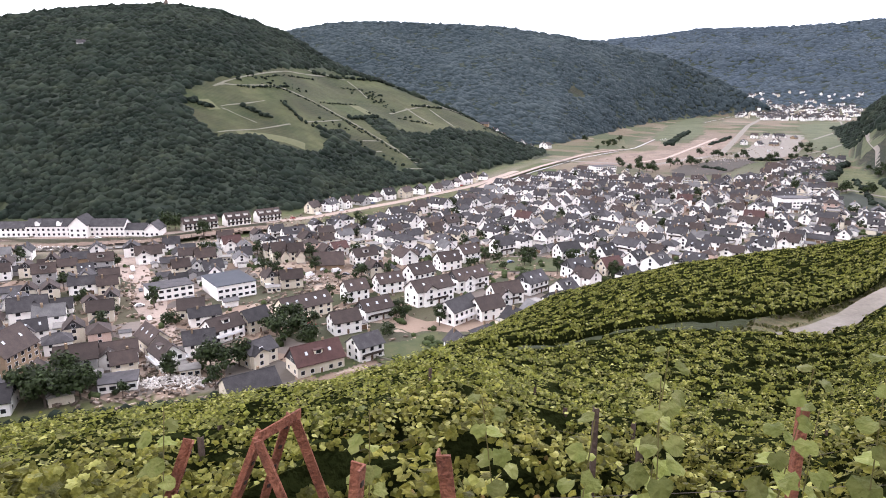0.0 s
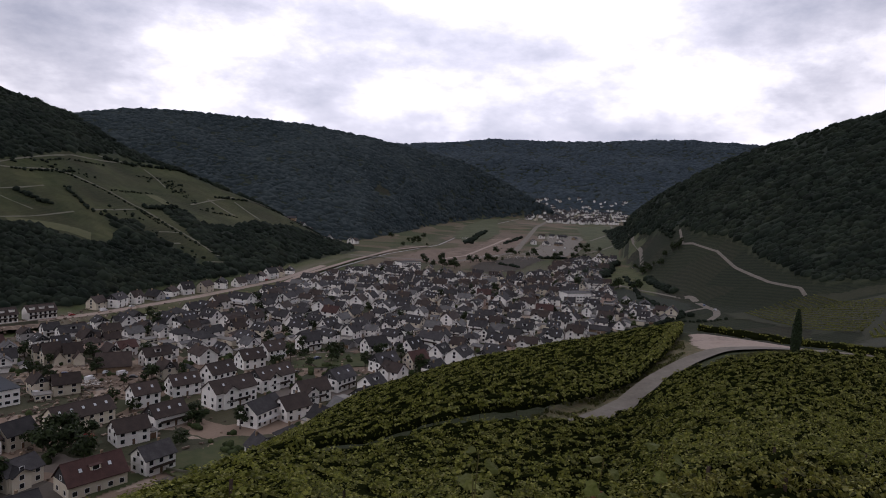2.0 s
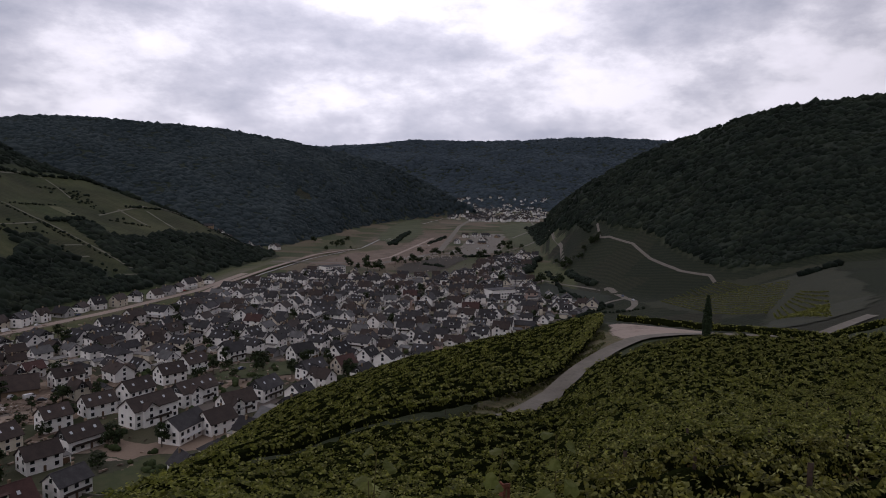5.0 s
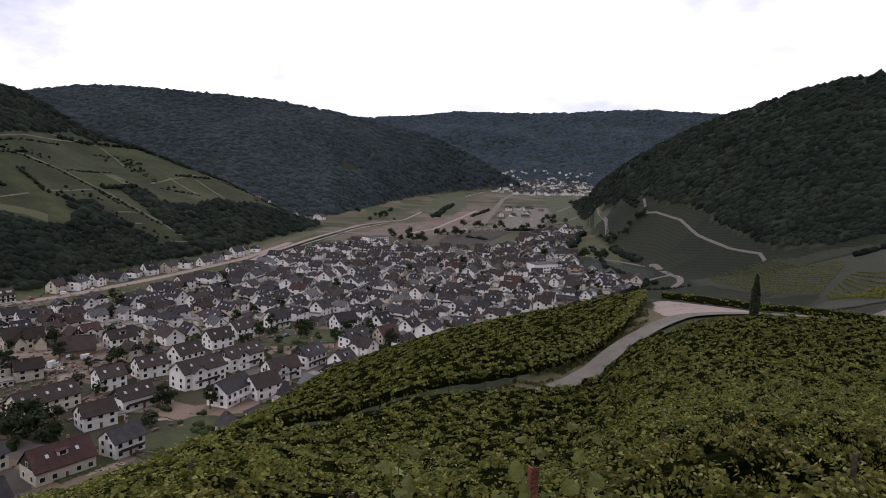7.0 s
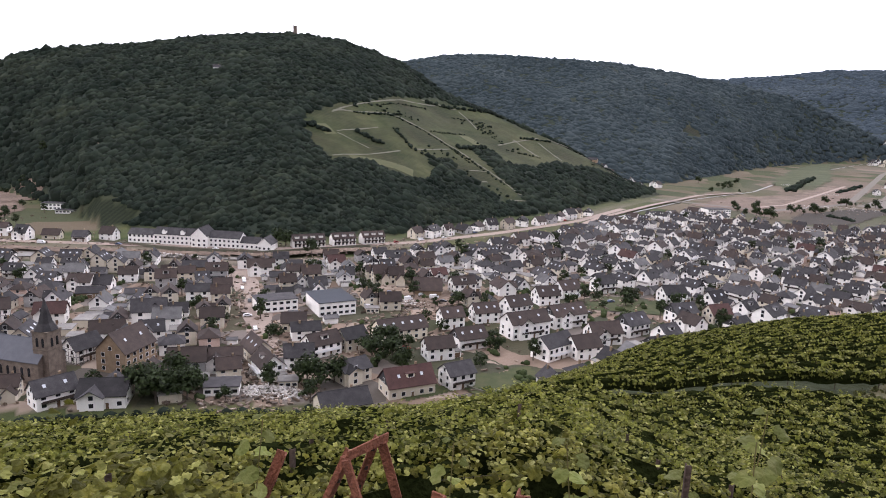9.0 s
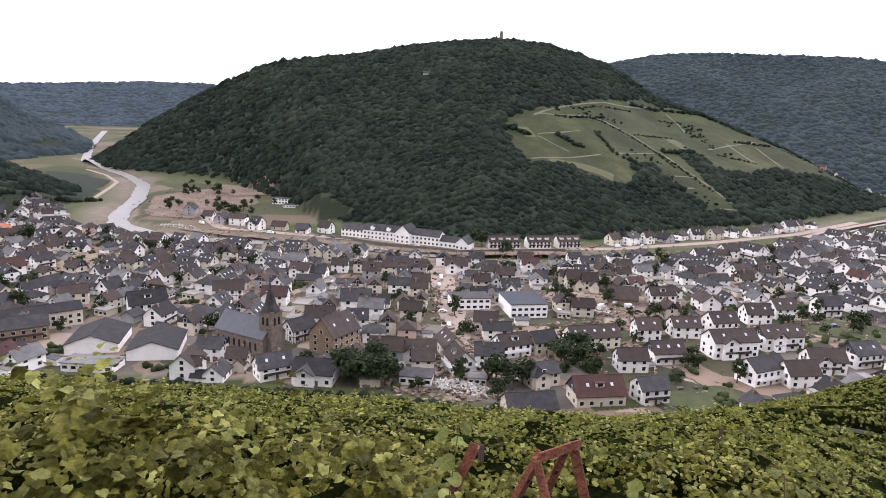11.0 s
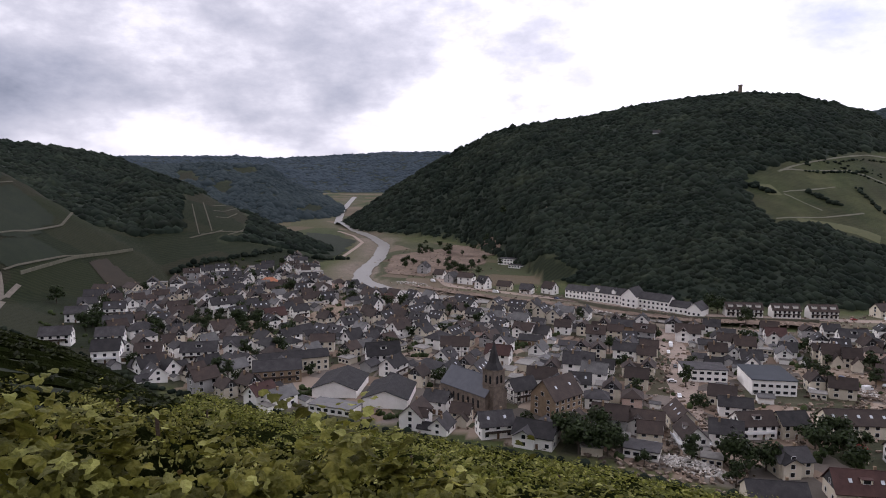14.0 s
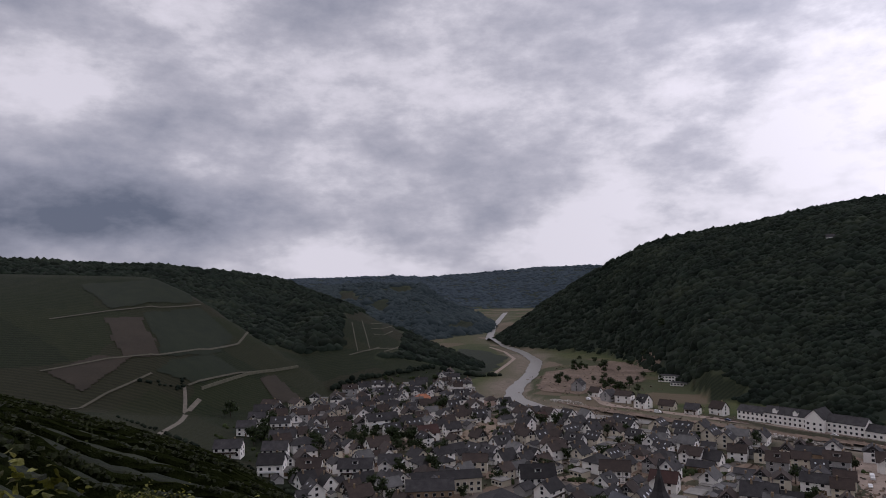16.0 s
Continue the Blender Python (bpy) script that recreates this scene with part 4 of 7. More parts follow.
ribbon("yard", [(449, 985), (540, 1100), (640, 1290), (700, 1400)], 75, M_TRACK, "wide bare building ground", 0.35, "yard", uneven=0.12)
ribbon("road", [(409, 671), (350, 700), (320, 760)], 5, M_DUST, "pale farm road", 0.4)
ribbon("yard", [(-100, 352), (-60, 372), (-30, 384)], 26, M_MUD, "muddy cleared square with parked vehicles", 0.28, "yard", uneven=0.3)
ribbon("yard", [(-392, 300), (-378, 270), (-356, 246)], 30, M_MUD, "brown ploughed field inside the village", 0.28, "field", uneven=0.15)

# terraces and lanes on the spur, fields and mud by the river bend
for pts, w in (([(-779, 365), (-730, 345), (-684, 327)], 1.3), ([(-800, 389), (-745, 367), (-695, 347)], 1.3), ([(-798, 401), (-808, 414), (-820, 430)], 1.4), ([(-773, 389), (-785, 410), (-813, 441)], 1.5), ([(-748, 379), (-754, 397), (-784, 426)], 1.5), ([(-684, 329), (-689, 344), (-703, 364)], 1.8), ([(-689, 362), (-699, 380), (-717, 403)], 1.8)):
    ribbon("terrace_wall", pts, w, M_LANE, "pale stone terrace wall between steep vines", 0.9, "wall", uneven=0.3, follow=1.0)
draped("vineyard_plot", [(-905, 609), (-851, 622), (-748, 588), (-645, 487), (-622, 440), (-679, 459)], 4.0, M_PLOT_DARK, "green vineyard field on the valley floor", 0.45, "field")
ribbon("road", [(-622, 469), (-686, 539), (-725, 580), (-806, 628), (-888, 661)], 5, M_DUST, "dusty road along the river bend", 0.7)
ribbon("road", [(-1171, 812), (-1230, 886), (-1290, 964)], 5, M_LANE, "pale road down the valley", 1.2, follow=1.0)
M_SLOPE = material("olive_vineyard_slope", [(0.012, 0.016, 0.006), (0.022, 0.025, 0.009), (0.036, 0.034, 0.014)], 0.06, 0.95, 0.5, 1.2, fine=0.5)
M_FIELD = material("green_valley_field", [(0.030, 0.040, 0.014), (0.052, 0.062, 0.022), (0.085, 0.082, 0.038)], 0.03, 0.95, 0.3, 1.0)
M_EARTH = material("brown_flood_earth", [(0.075, 0.052, 0.037), (0.14, 0.10, 0.072), (0.24, 0.18, 0.135)], 0.05, 0.95, 0.4, 0.8, fine=0.5)
draped("yard", [(-590, 517), (-600, 590), (-585, 640), (-520, 600), (-470, 545), (-445, 470), (-450, 432), (-490, 425), (-520, 447)], 4.0, M_EARTH, "brown churned earth beside the river bend", 0.45)
draped("yard", [(-618, 640), (-560, 660), (-506, 613), (-507, 600), (-530, 563), (-590, 600)], 4.0, M_EARTH, "heap of pale excavated earth", 0.9)
draped("yard", [(-440, 398), (-388, 401), (-286, 418), (-200, 436), (-120, 494), (-112, 484), (-190, 428), (-280, 408), (-400, 388)], 3.0, M_EARTH, "muddy scoured river bank", 0.5)
draped("yard", [(-97, 340), (-75, 358), (-40, 380), (-20, 392), (-5, 380), (-40, 350), (-62, 335)], 2.0, M_EARTH, "churned bare building ground in the village", 0.5)
draped("yard", [(183, 905), (274, 1046), (375, 1110), (500, 1320), (560, 1280), (424, 1041), (346, 951), (277, 862), (225, 872)], 6.0, M_EARTH, "brown flood-scoured plain along the river", 0.35)
draped("field", [(283, 838), (400, 965), (440, 955), (404, 890), (322, 780), (266, 771)], 5.0, M_PLOT, "dark brown ploughed field above the village", 0.4, "field")
draped("field", [(560, 960), (590, 915), (1054, 1795), (863, 1666), (690, 1290), (600, 1090)], 6.0, M_FIELD, "green fields along the wide valley road", 0.35, "field")
draped("field", [(392, 1185), (540, 1400), (760, 2000), (700, 1950), (520, 1600), (400, 1300)], 6.0, M_FIELD, "green meadow beside the upper river", 0.35, "field")
draped("field", [(377, 462), (414, 414), (429, 387), (452, 350), (395, 290), (300, 205), (190, 130), (105, 92), (120, 112), (215, 190), (298, 263), (350, 380)], 3.0, M_SLOPE, "olive green vineyard slope with thin rows", 0.25, "field")
for pts in ([(-36, 240), (-4, 266), (8, 252), (-14, 228)], [(30, 394), (72, 391), (64, 360), (26, 363)], [(-58, 236), (-44, 246), (-30, 232), (-44, 220)]):
    draped("garden", pts, 1.5, M_FIELD, "dark green kitchen garden between the houses", 0.4, "garden")
draped("field", [(333, 592), (403, 655), (397, 528), (364, 491), (312, 484), (350, 540)], 4.0, M_PLOT_DARK, "dark green vine field inside the road's bend", 0.4, "field")
ribbon("road", [(530, 1318), (407, 1120), (322, 973), (264, 914)], 6, M_DUST, "dusty track along the flood plain", 0.45)
ribbon("road", [(946, 1847), (1077, 1861), (960, 1640), (850, 1466), (700, 1284)], 5, M_TRACK, "pale field road winding to the next village", 0.5, follow=1.0)
ribbon("road", [(558, 1040), (640, 1120), (701, 1190)], 4, M_TRACK, "pale field road", 0.5, follow=1.0)
draped("yard", [(60, 420), (120, 470), (150, 520), (175, 510), (130, 440), (85, 405)], 2.0, M_EARTH, "churned bare ground between houses", 0.4)


# ---- vineyard ----


def leaf_material(name, colors, trans=0.36, gloss=0.14):
    m = material(name, colors, 3.5, 0.6, 0.4, 45.0, per_island=0.55, spec=gloss)
    nt = m.node_tree
    b = nt.nodes["Principled BSDF"]
    src = b.inputs["Base Color"].links[0].from_socket
    tr = nt.nodes.new("ShaderNodeBsdfTranslucent")
    nt.links.new(src, tr.inputs["Color"])
    mx = nt.nodes.new("ShaderNodeMixShader")
    mx.inputs[0].default_value = trans
    nt.links.new(b.outputs[0], mx.inputs[1])
    nt.links.new(tr.outputs[0], mx.inputs[2])
    nt.links.new(mx.outputs[0], nt.nodes["Material Output"].inputs["Surface"])
    return m


M_VINE = leaf_material("vine_leaves", [(0.046, 0.050, 0.009), (0.130, 0.128, 0.022), (0.28, 0.255, 0.056)])
M_VINE_YOUNG = leaf_material("young_tip_leaves", [(0.13, 0.138, 0.032), (0.24, 0.24, 0.066), (0.36, 0.34, 0.12)], 0.3)
M_VINE_FAR = leaf_material("vine_leaves_far", [(0.050, 0.060, 0.010), (0.140, 0.150, 0.026), (0.29, 0.28, 0.056)])
# darker copy of the vine leaves, shade of the side slope in the colour
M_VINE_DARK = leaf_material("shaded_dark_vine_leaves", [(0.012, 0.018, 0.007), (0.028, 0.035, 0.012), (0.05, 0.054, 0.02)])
M_VINE_DRY = leaf_material("yellowing_vine_leaves", [(0.13, 0.075, 0.025), (0.22, 0.14, 0.05), (0.33, 0.27, 0.09)])
# near-black: the shade inside the rows is put into this colour
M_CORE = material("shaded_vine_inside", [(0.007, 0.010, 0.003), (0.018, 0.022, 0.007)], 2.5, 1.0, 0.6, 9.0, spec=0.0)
M_RUST = material("rusty_iron", [(0.0798, 0.0286, 0.0172), (0.174, 0.0624, 0.0345), (0.2755, 0.1105, 0.0633)], 14.0, 0.85, 0.4, 60.0)
M_POST = material("weathered_post", [(0.045, 0.03, 0.023), (0.09, 0.06, 0.045)], 5.0, 0.85, 0.3, 30.0)
M_WIRE = material("galvanised_wire", [(0.10, 0.085, 0.07), (0.15, 0.13, 0.11)], 5.0, 0.7, metal=0.3)

# a five-lobed leaf as a fan round its middle, tip along +y
LOBES = [(0.0, -0.30), (0.30, -0.46), (0.55, -0.10), (0.47, 0.30), (0.25, 0.41), (0.0, 0.60), (-0.25, 0.41), (-0.47, 0.30), (-0.55, -0.10), (-0.30, -0.46)]
LEAF_V = np.array([(0, 0, 0.0)] + [(x, y, -0.16 * (x * x + y * y) ** 0.5 + (0.10 if abs(x) > 0.3 else -0.05)) for x, y in LOBES])
LEAF_F = np.array([(0, i, i % 10 + 1) for i in range(1, 11)])
LEAF6_V = np.array([(0, 0, 0.0)] + [(x, y, -0.2 * (x * x + y * y) ** 0.5) for x, y in ((0.28, -0.42), (0.55, 0.02), (0.26, 0.34), (0.0, 0.62), (-0.26, 0.34), (-0.55, 0.02), (-0.28, -0.42))])
LEAF6_F = np.array([(0, i, i % 7 + 1) for i in range(1, 8)])
KITE_V = np.array([(0, -0.48, 0), (0.56, -0.02, -0.16), (0, 0.58, -0.05), (-0.56, -0.02, -0.16)])
KITE_F = np.array([(0, 1, 2, 3)])


def leaves(name, pos, nrm, size, shape, droop=0.8):
    """Leaves as one mesh; nrm is the way each faces."""
    v, f = shape
    n = len(pos)
    nrm = nrm / np.linalg.norm(nrm, axis=1, keepdims=True)
    ref = rng.standard_normal((n, 3))
    ref[:, 2] -= droop
    t = ref - (ref * nrm).sum(1, keepdims=True) * nrm
    t /= np.linalg.norm(t, axis=1, keepdims=True)
    s = np.cross(t, nrm)
    lv = v[None] * size[:, None, None]
    wob = 1 + 0.1 * rng.standard_normal((n, len(v), 1))
    lv = lv * wob
    p = pos[:, None] + lv[..., :1] * s[:, None] + lv[..., 1:2] * t[:, None] + lv[..., 2:] * nrm[:, None]
    faces = (f[None] + (np.arange(n) * len(v))[:, None, None]).reshape(-1, f.shape[1])
    return raw_mesh(name, p.reshape(-1, 3), faces, False)


def post_mesh(h, w=0.055):
    """An angle-iron post, pointed a little at the foot."""
    b = Build()
    b.box(-w / 2, -w / 2, -0.4, w / 2, -w / 2 + 0.008, h).box(-w / 2, -w / 2 + 0.008, -0.4, -w / 2 + 0.008, w / 2, h)
    b.box(-w / 2 - 0.012, -w / 2 - 0.006, h * 0.62, w / 2 + 0.006, -w / 2, h * 0.62 + 0.03)
    return b.mesh("post")


POST = post_mesh(1.42, 0.042)


def vine_row(px, py, near, per_m, size, label, posts=5.0, height=1.56, width=0.30, keep=None, mat=None, heights=None):
    """One trellised row along a line of plan points."""
    seg = np.hypot(np.diff(px), np.diff(py))
    s = np.concatenate([[0], np.cumsum(seg)])
    L = s[-1]
    if L < 2.0:
        return None
    root = new("vine_row")
    tagged(root, label, "vines", group="rows of the vineyard")
    root.location = (px[0], py[0], float(ground_z(px[0], py[0])[0]))
    org = np.array(root.location)
    # shoots that grow out of the row, arch over and carry leaves to both sides
    per = 11 if near else 7
    k = max(4, int(L * per_m / per))
    seed = rng.uniform(0, 100)
    u0 = rng.uniform(0, L, k)
    base = height if heights is None else np.interp(u0, s, heights)
    top = base + 0.10 * np.sin(u0 * 2.1 + seed) + 0.07 * np.sin(u0 * 5.3 + seed * 2)
    low = 0.2 if near else 0.70
    h0 = low + (top - 0.22 - low) * rng.beta(1.3, 0.9, k)
    side = rng.choice([-1.0, 1.0], k)
    rise = np.where(h0 > top - 0.5, rng.uniform(0.1, 0.42, k), rng.uniform(-0.05, 0.3, k))
    reach = width * rng.uniform(0.35, 1.35, k)
    drift = rng.uniform(-0.22, 0.22, k)
    fall = rng.uniform(0.05, 0.40, k)
    f = (np.arange(per) + rng.uniform(0.2, 0.8, (k, per))) / per
    pet = rng.choice([-1.0, 1.0], (k, 1)) * np.where(np.arange(per) % 2, 1.0, -1.0) * size * rng.uniform(0.3, 0.9, (k, per))
    u = np.clip(u0[:, None] + drift[:, None] * f + pet, 0, L)
    out = side[:, None] * (0.05 + reach[:, None] * f) + 0.25 * pet
    h = h0[:, None] + rise[:, None] * f - fall[:, None] * f * f
    sz = size * (1.2 - 0.55 * f) * rng.uniform(0.75, 1.25, (k, per))
    u, out, h, sz, f = (q.ravel() for q in (u, out, h, sz, f))
    high = np.repeat(h0 > top - 0.45, per)
    x, y = np.interp(u, s, px), np.interp(u, s, py)
    tx, ty = np.interp(u, (s[1:] + s[:-1]) / 2, np.diff(px) / seg), np.interp(u, (s[1:] + s[:-1]) / 2, np.diff(py) / seg)
    ln = np.hypot(tx, ty)
    nx, ny = -ty / ln, tx / ln
    if keep is not None:
        ok = keep(x, y)
        u, out, h, sz, f, high, x, y, nx, ny = (q[ok] for q in (u, out, h, sz, f, high, x, y, nx, ny))
    n = len(x)
    pos = np.stack([x + nx * out, y + ny * out, ground_z(x, y)[0] + h], -1) - org
    way = np.sign(out) * np.where(h > height - 0.25, 0.35, 0.85)
    nrm = np.stack([nx * way, ny * way, np.where(h > height - 0.25, 1.0, 0.55)], -1) + 0.42 * rng.standard_normal((n, 3))
    shape = ((LEAF_V, LEAF_F) if heights is not None else (LEAF6_V, LEAF6_F)) if near else (KITE_V, KITE_F)
    # young growth on high shoots, its share also painting highlights along the row tops
    young = high & (f > 0.55) & (rng.random(n) < (0.6 if near else 0.4)) if mat is None else np.zeros(n, bool)
    dry = (h < 1.0) & (rng.random(n) < 0.10) if near else np.zeros(n, bool)
    for name, pick, m, text in (("foliage", ~young & ~dry, mat or (M_VINE if near else M_VINE_FAR), ""), ("young_foliage", young, M_VINE_YOUNG, "pale young leaves at the tips of the shoots"), ("yellow_foliage", dry, M_VINE_DRY, "yellowing and browned vine leaves")):
        if pick.any():
            part(name, leaves(name, pos[pick], nrm[pick], sz[pick], shape, 1.5), m, root, text)
    # a lumpy hedge core, near-black to paint the shade between the leaves
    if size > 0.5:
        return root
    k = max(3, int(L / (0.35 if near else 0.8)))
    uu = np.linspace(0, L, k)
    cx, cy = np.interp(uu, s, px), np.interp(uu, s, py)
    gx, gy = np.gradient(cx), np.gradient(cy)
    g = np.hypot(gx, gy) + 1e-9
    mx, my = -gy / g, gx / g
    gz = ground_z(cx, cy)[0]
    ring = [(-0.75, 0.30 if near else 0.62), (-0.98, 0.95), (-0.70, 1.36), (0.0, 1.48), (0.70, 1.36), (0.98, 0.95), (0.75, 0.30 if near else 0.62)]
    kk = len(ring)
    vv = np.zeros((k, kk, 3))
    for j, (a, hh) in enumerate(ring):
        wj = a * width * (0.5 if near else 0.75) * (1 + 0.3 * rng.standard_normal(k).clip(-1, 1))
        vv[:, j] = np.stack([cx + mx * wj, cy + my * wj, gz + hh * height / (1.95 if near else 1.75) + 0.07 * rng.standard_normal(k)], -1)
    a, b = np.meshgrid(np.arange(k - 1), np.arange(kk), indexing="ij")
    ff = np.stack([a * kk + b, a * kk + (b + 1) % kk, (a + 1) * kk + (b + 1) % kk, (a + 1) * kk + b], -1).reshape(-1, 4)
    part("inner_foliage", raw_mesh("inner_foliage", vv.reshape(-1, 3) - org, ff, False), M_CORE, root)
    if posts:
        for q in np.arange(1.2, L, posts):
            qx, qy = float(np.interp(q, s, px)), float(np.interp(q, s, py))
            o = part("post", POST, M_POST, root)
            o.matrix_basis = pose(qx - org[0], qy - org[1], float(ground_z(qx, qy)[0]) - org[2], 0, 0, rng.uniform(0, 90))
    if near:
        for hh in (0.75, 1.15):
            m = max(2, int(L / 2))
            ww = np.linspace(0, L, m)
            wx, wy = np.interp(ww, s, px), np.interp(ww, s, py)
            wz = ground_z(wx, wy)[0] + hh
            b = Build()
            r = 0.0013
            for (x0, y0, z0), (x1, y1, z1) in zip(zip(wx, wy, wz), zip(wx[1:], wy[1:], wz[1:])):
                p = [(x0 - org[0], y0 - r - org[1], z0 - org[2]), (x0 - org[0], y0 + r - org[1], z0 - org[2]), (x0 - org[0], y0 - org[1], z0 + 2 * r - org[2]),
                     (x1 - org[0], y1 - r - org[1], z1 - org[2]), (x1 - org[0], y1 + r - org[1], z1 - org[2]), (x1 - org[0], y1 - org[1], z1 + 2 * r - org[2])]
                b.poly(p, [(0, 1, 4, 3), (1, 2, 5, 4), (2, 0, 3, 5)])
            part("wire", b.mesh("wire"), M_WIRE, root)
    return root


def near_block():
    """Rows along the contour below the camera, down to the road or past the brow."""
    ux, uy = -math.sin(radians(14)), math.cos(radians(14))
    vx, vy = math.cos(radians(14)), math.sin(radians(14))
    c, k = 2.6, 0
    while c < 52:
        t = np.arange(-60, 75, 0.5)
        bend = 0.0016 * t * t * math.exp(-c / 30)
        x, y = (c + bend) * ux + t * vx, (c + bend) * uy + t * vy
        a, r = np.degrees(np.arctan2(-x, y)), np.hypot(x, y)
        lim = np.where(a < 6, np.interp(a, NEAR_AZ, NEAR_R1) * np.interp(a, [-46, -38, -33], [1.0, 0.96, 0.93]) - 1.5, 56.0)
        if k == 0:
            lim = np.where(a > 9, 0.0, lim)
        ok = (r < lim) & (a > -60) & (a < 98) & (r < (15 if c < 4 else 75)) & ((a < 66) | (r < 14))
        if ok.any():
            i = np.where(ok)[0]
            cuts = np.where((np.diff(i) > 1) | ((np.diff((r[i] < 13).astype(int)) != 0) & (c < 7.5)))[0] + 1
            for run in np.split(i, cuts):
                if len(run) > 6:
                    if c < 7.5 and r[run].min() < 12:
                        per, size, near = (1150, 0.056, True) if c < 4 else (1000, 0.051, True)
                    elif c < 16:
                        per, size, near = (620, 0.072, False) if c < 12 else (380, 0.095, False)
                    else:
                        per, size, near = 140, 0.145, False
                    vine_row(x[run], y[run], near, per, size, "trellised row of green and yellowing grapevines", posts=4.5 if c < 12 else 0, height=1.38 if c < 3 else 1.5, keep=(lambda x, y: (x < -1.0) | (x > -0.45) | (rng.random(len(x)) < 0.12)) if k < 1 else None)
        c += 1.75
        k += 1


near_block()
# the tall front row, which comes closest on the downhill side of the path
az_ = np.linspace(8.5, 97, 60)
r_ = np.interp(az_, [8, 14, 24, 33, 50, 67, 80, 97], [3.55, 3.35, 3.05, 2.85, 2.6, 2.5, 2.65, 3.2])
vine_row(-r_ * np.sin(np.radians(az_)), r_ * np.cos(np.radians(az_)), True, 2300, 0.054, "tall front row of green and yellowing grapevines", posts=1.5, height=1.66, width=0.25,
         heights=np.interp(az_, [8, 14, 24, 33, 50, 67, 80, 97], [1.36, 1.42, 1.58, 1.74, 1.80, 1.84, 1.90, 1.88]))

FRONT_AZ = [4.5, 0, -10, -20, -22.8, -26.7, -31.8, -35.0, -36.2]
FRONT_R = [37, 37.5, 41, 47, 49.5, 54, 67, 80, 94]


def far_block():
    """The vineyard beyond the road, rows following the hill's shoulder."""
    n = 19
    for k in range(n):
        f = k / (n - 1)
        az = np.linspace(5.5 - 3.0 * f, -36.2, 120)
        r0 = interp(az, FRONT_AZ, FRONT_R)
        r1 = np.interp(az, NEAR_AZ, NEAR_R2) + 6
        r = r0 + (r1 - r0) * f
        x, y = -r * np.sin(np.radians(az)), r * np.cos(np.radians(az))
        vine_row(x, y, False, 55 if k > 3 else 75, 0.24, "row of green grapevines beyond the vineyard road", posts=4.0 if k < 2 else 0, width=0.30)


far_block()
# vineyard plots on the slope behind the turning place, rows across the hill
for left, right, count in (
    ([(385, 446), (398, 442), (408, 436), (413, 424), (417, 412)], [(300, 263), (318, 274), (340, 288), (368, 308), (397, 331)], 15),
    ([(293, 253), (317, 265), (342, 279)], [(147, 111), (249, 189), (310, 236)], 9),
):
    f_ = np.linspace(0, 1, len(left))
    for u_ in np.linspace(0, 1, count):
        p_, q_ = ([float(np.interp(u_, f_, [w[i] for w in side])) for i in (0, 1)] for side in (left, right))
        w_ = np.linspace(0, 1, 40)
        vine_row(p_[0] + (q_[0] - p_[0]) * w_, p_[1] + (q_[1] - p_[1]) * w_, False, 9, 0.52, "thin row of vines on the olive slope", posts=0, width=0.4)
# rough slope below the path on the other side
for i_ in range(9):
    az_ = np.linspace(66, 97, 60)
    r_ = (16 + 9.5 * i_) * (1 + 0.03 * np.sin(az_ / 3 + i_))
    vine_row(-r_ * np.sin(np.radians(az_)), r_ * np.cos(np.radians(az_)), False, 24 if i_ < 4 else 12, 0.30 if i_ < 4 else 0.42, "row of side-slope vines with shade painted into the leaves", posts=0, width=0.4, height=1.0, mat=M_VINE_DARK)
# hedge-like rows beyond the turning place
for rr_, a0, a1 in ((98, -37.5, -57), (104, -38, -57)):
    az_ = np.linspace(a0, a1, 60)
    vine_row(-rr_ * np.sin(np.radians(az_)), rr_ * np.cos(np.radians(az_)), False, 40, 0.27, "row of grapevines behind the turning place", posts=0)


def tufts(name, pts, n, size, mat, label):
    """Tufts of rough grass inside an outline."""
    xs, ys = [p[0] for p in pts], [p[1] for p in pts]
    x, y = rng.uniform(min(xs), max(xs), n * 4), rng.uniform(min(ys), max(ys), n * 4)
    ok = inside_polygon(x, y, pts) & (grain(x, y, 0.8) + grain(x, y, 2.5) > -0.3)
    x, y = x[ok][:n], y[ok][:n]
    pos = np.stack([x, y, ground_z(x, y)[0] + 0.2 + size * 0.3], -1)
    nrm = rng.standard_normal((len(x), 3)) * np.array([1, 1, 0.35])
    return tagged(part(name, leaves(name, pos, nrm, size * rng.uniform(0.5, 1.3, len(x)), (KITE_V, KITE_F)), mat), label, "grass", kind="stuff")


M_GRASS = leaf_material("rough_grass", [(0.035, 0.046, 0.014), (0.075, 0.08, 0.026), (0.13, 0.115, 0.05)], 0.25)
tufts("verge_grass", [(18, 41.5), (21, 45.5), (26, 50.5), (31, 55.5), (36, 60), (42, 64.5), (47, 68.5), (51.5, 74), (53, 72), (49.5, 66), (44, 61), (38, 58), (31.5, 52.8), (25, 46.5), (21, 42)], 5000, 0.24, M_GRASS, "rough grass and weeds along the vineyard road")
tufts("verge_grass", [(40, 52), (46, 56.5), (54, 58.5), (62, 59.5), (70, 60.5), (70, 57), (60, 56), (50, 54), (42, 50)], 2500, 0.24, M_GRASS, "rough grass and weeds along the vineyard road")

# ---- landmarks and measured houses ----
taken = []        # circles that stay free of copied houses: x, y, radius


def keep_free(x, y, turn, L, W):
    c, s = math.cos(radians(turn)), math.sin(radians(turn))
    n = max(2, round(L / (0.6 * W)))
    for i in range(n):
        u = ((i + 0.5) / n - 0.5) * L
        taken.append((x + c * u, y + s * u, W * 0.6 + 0.8))


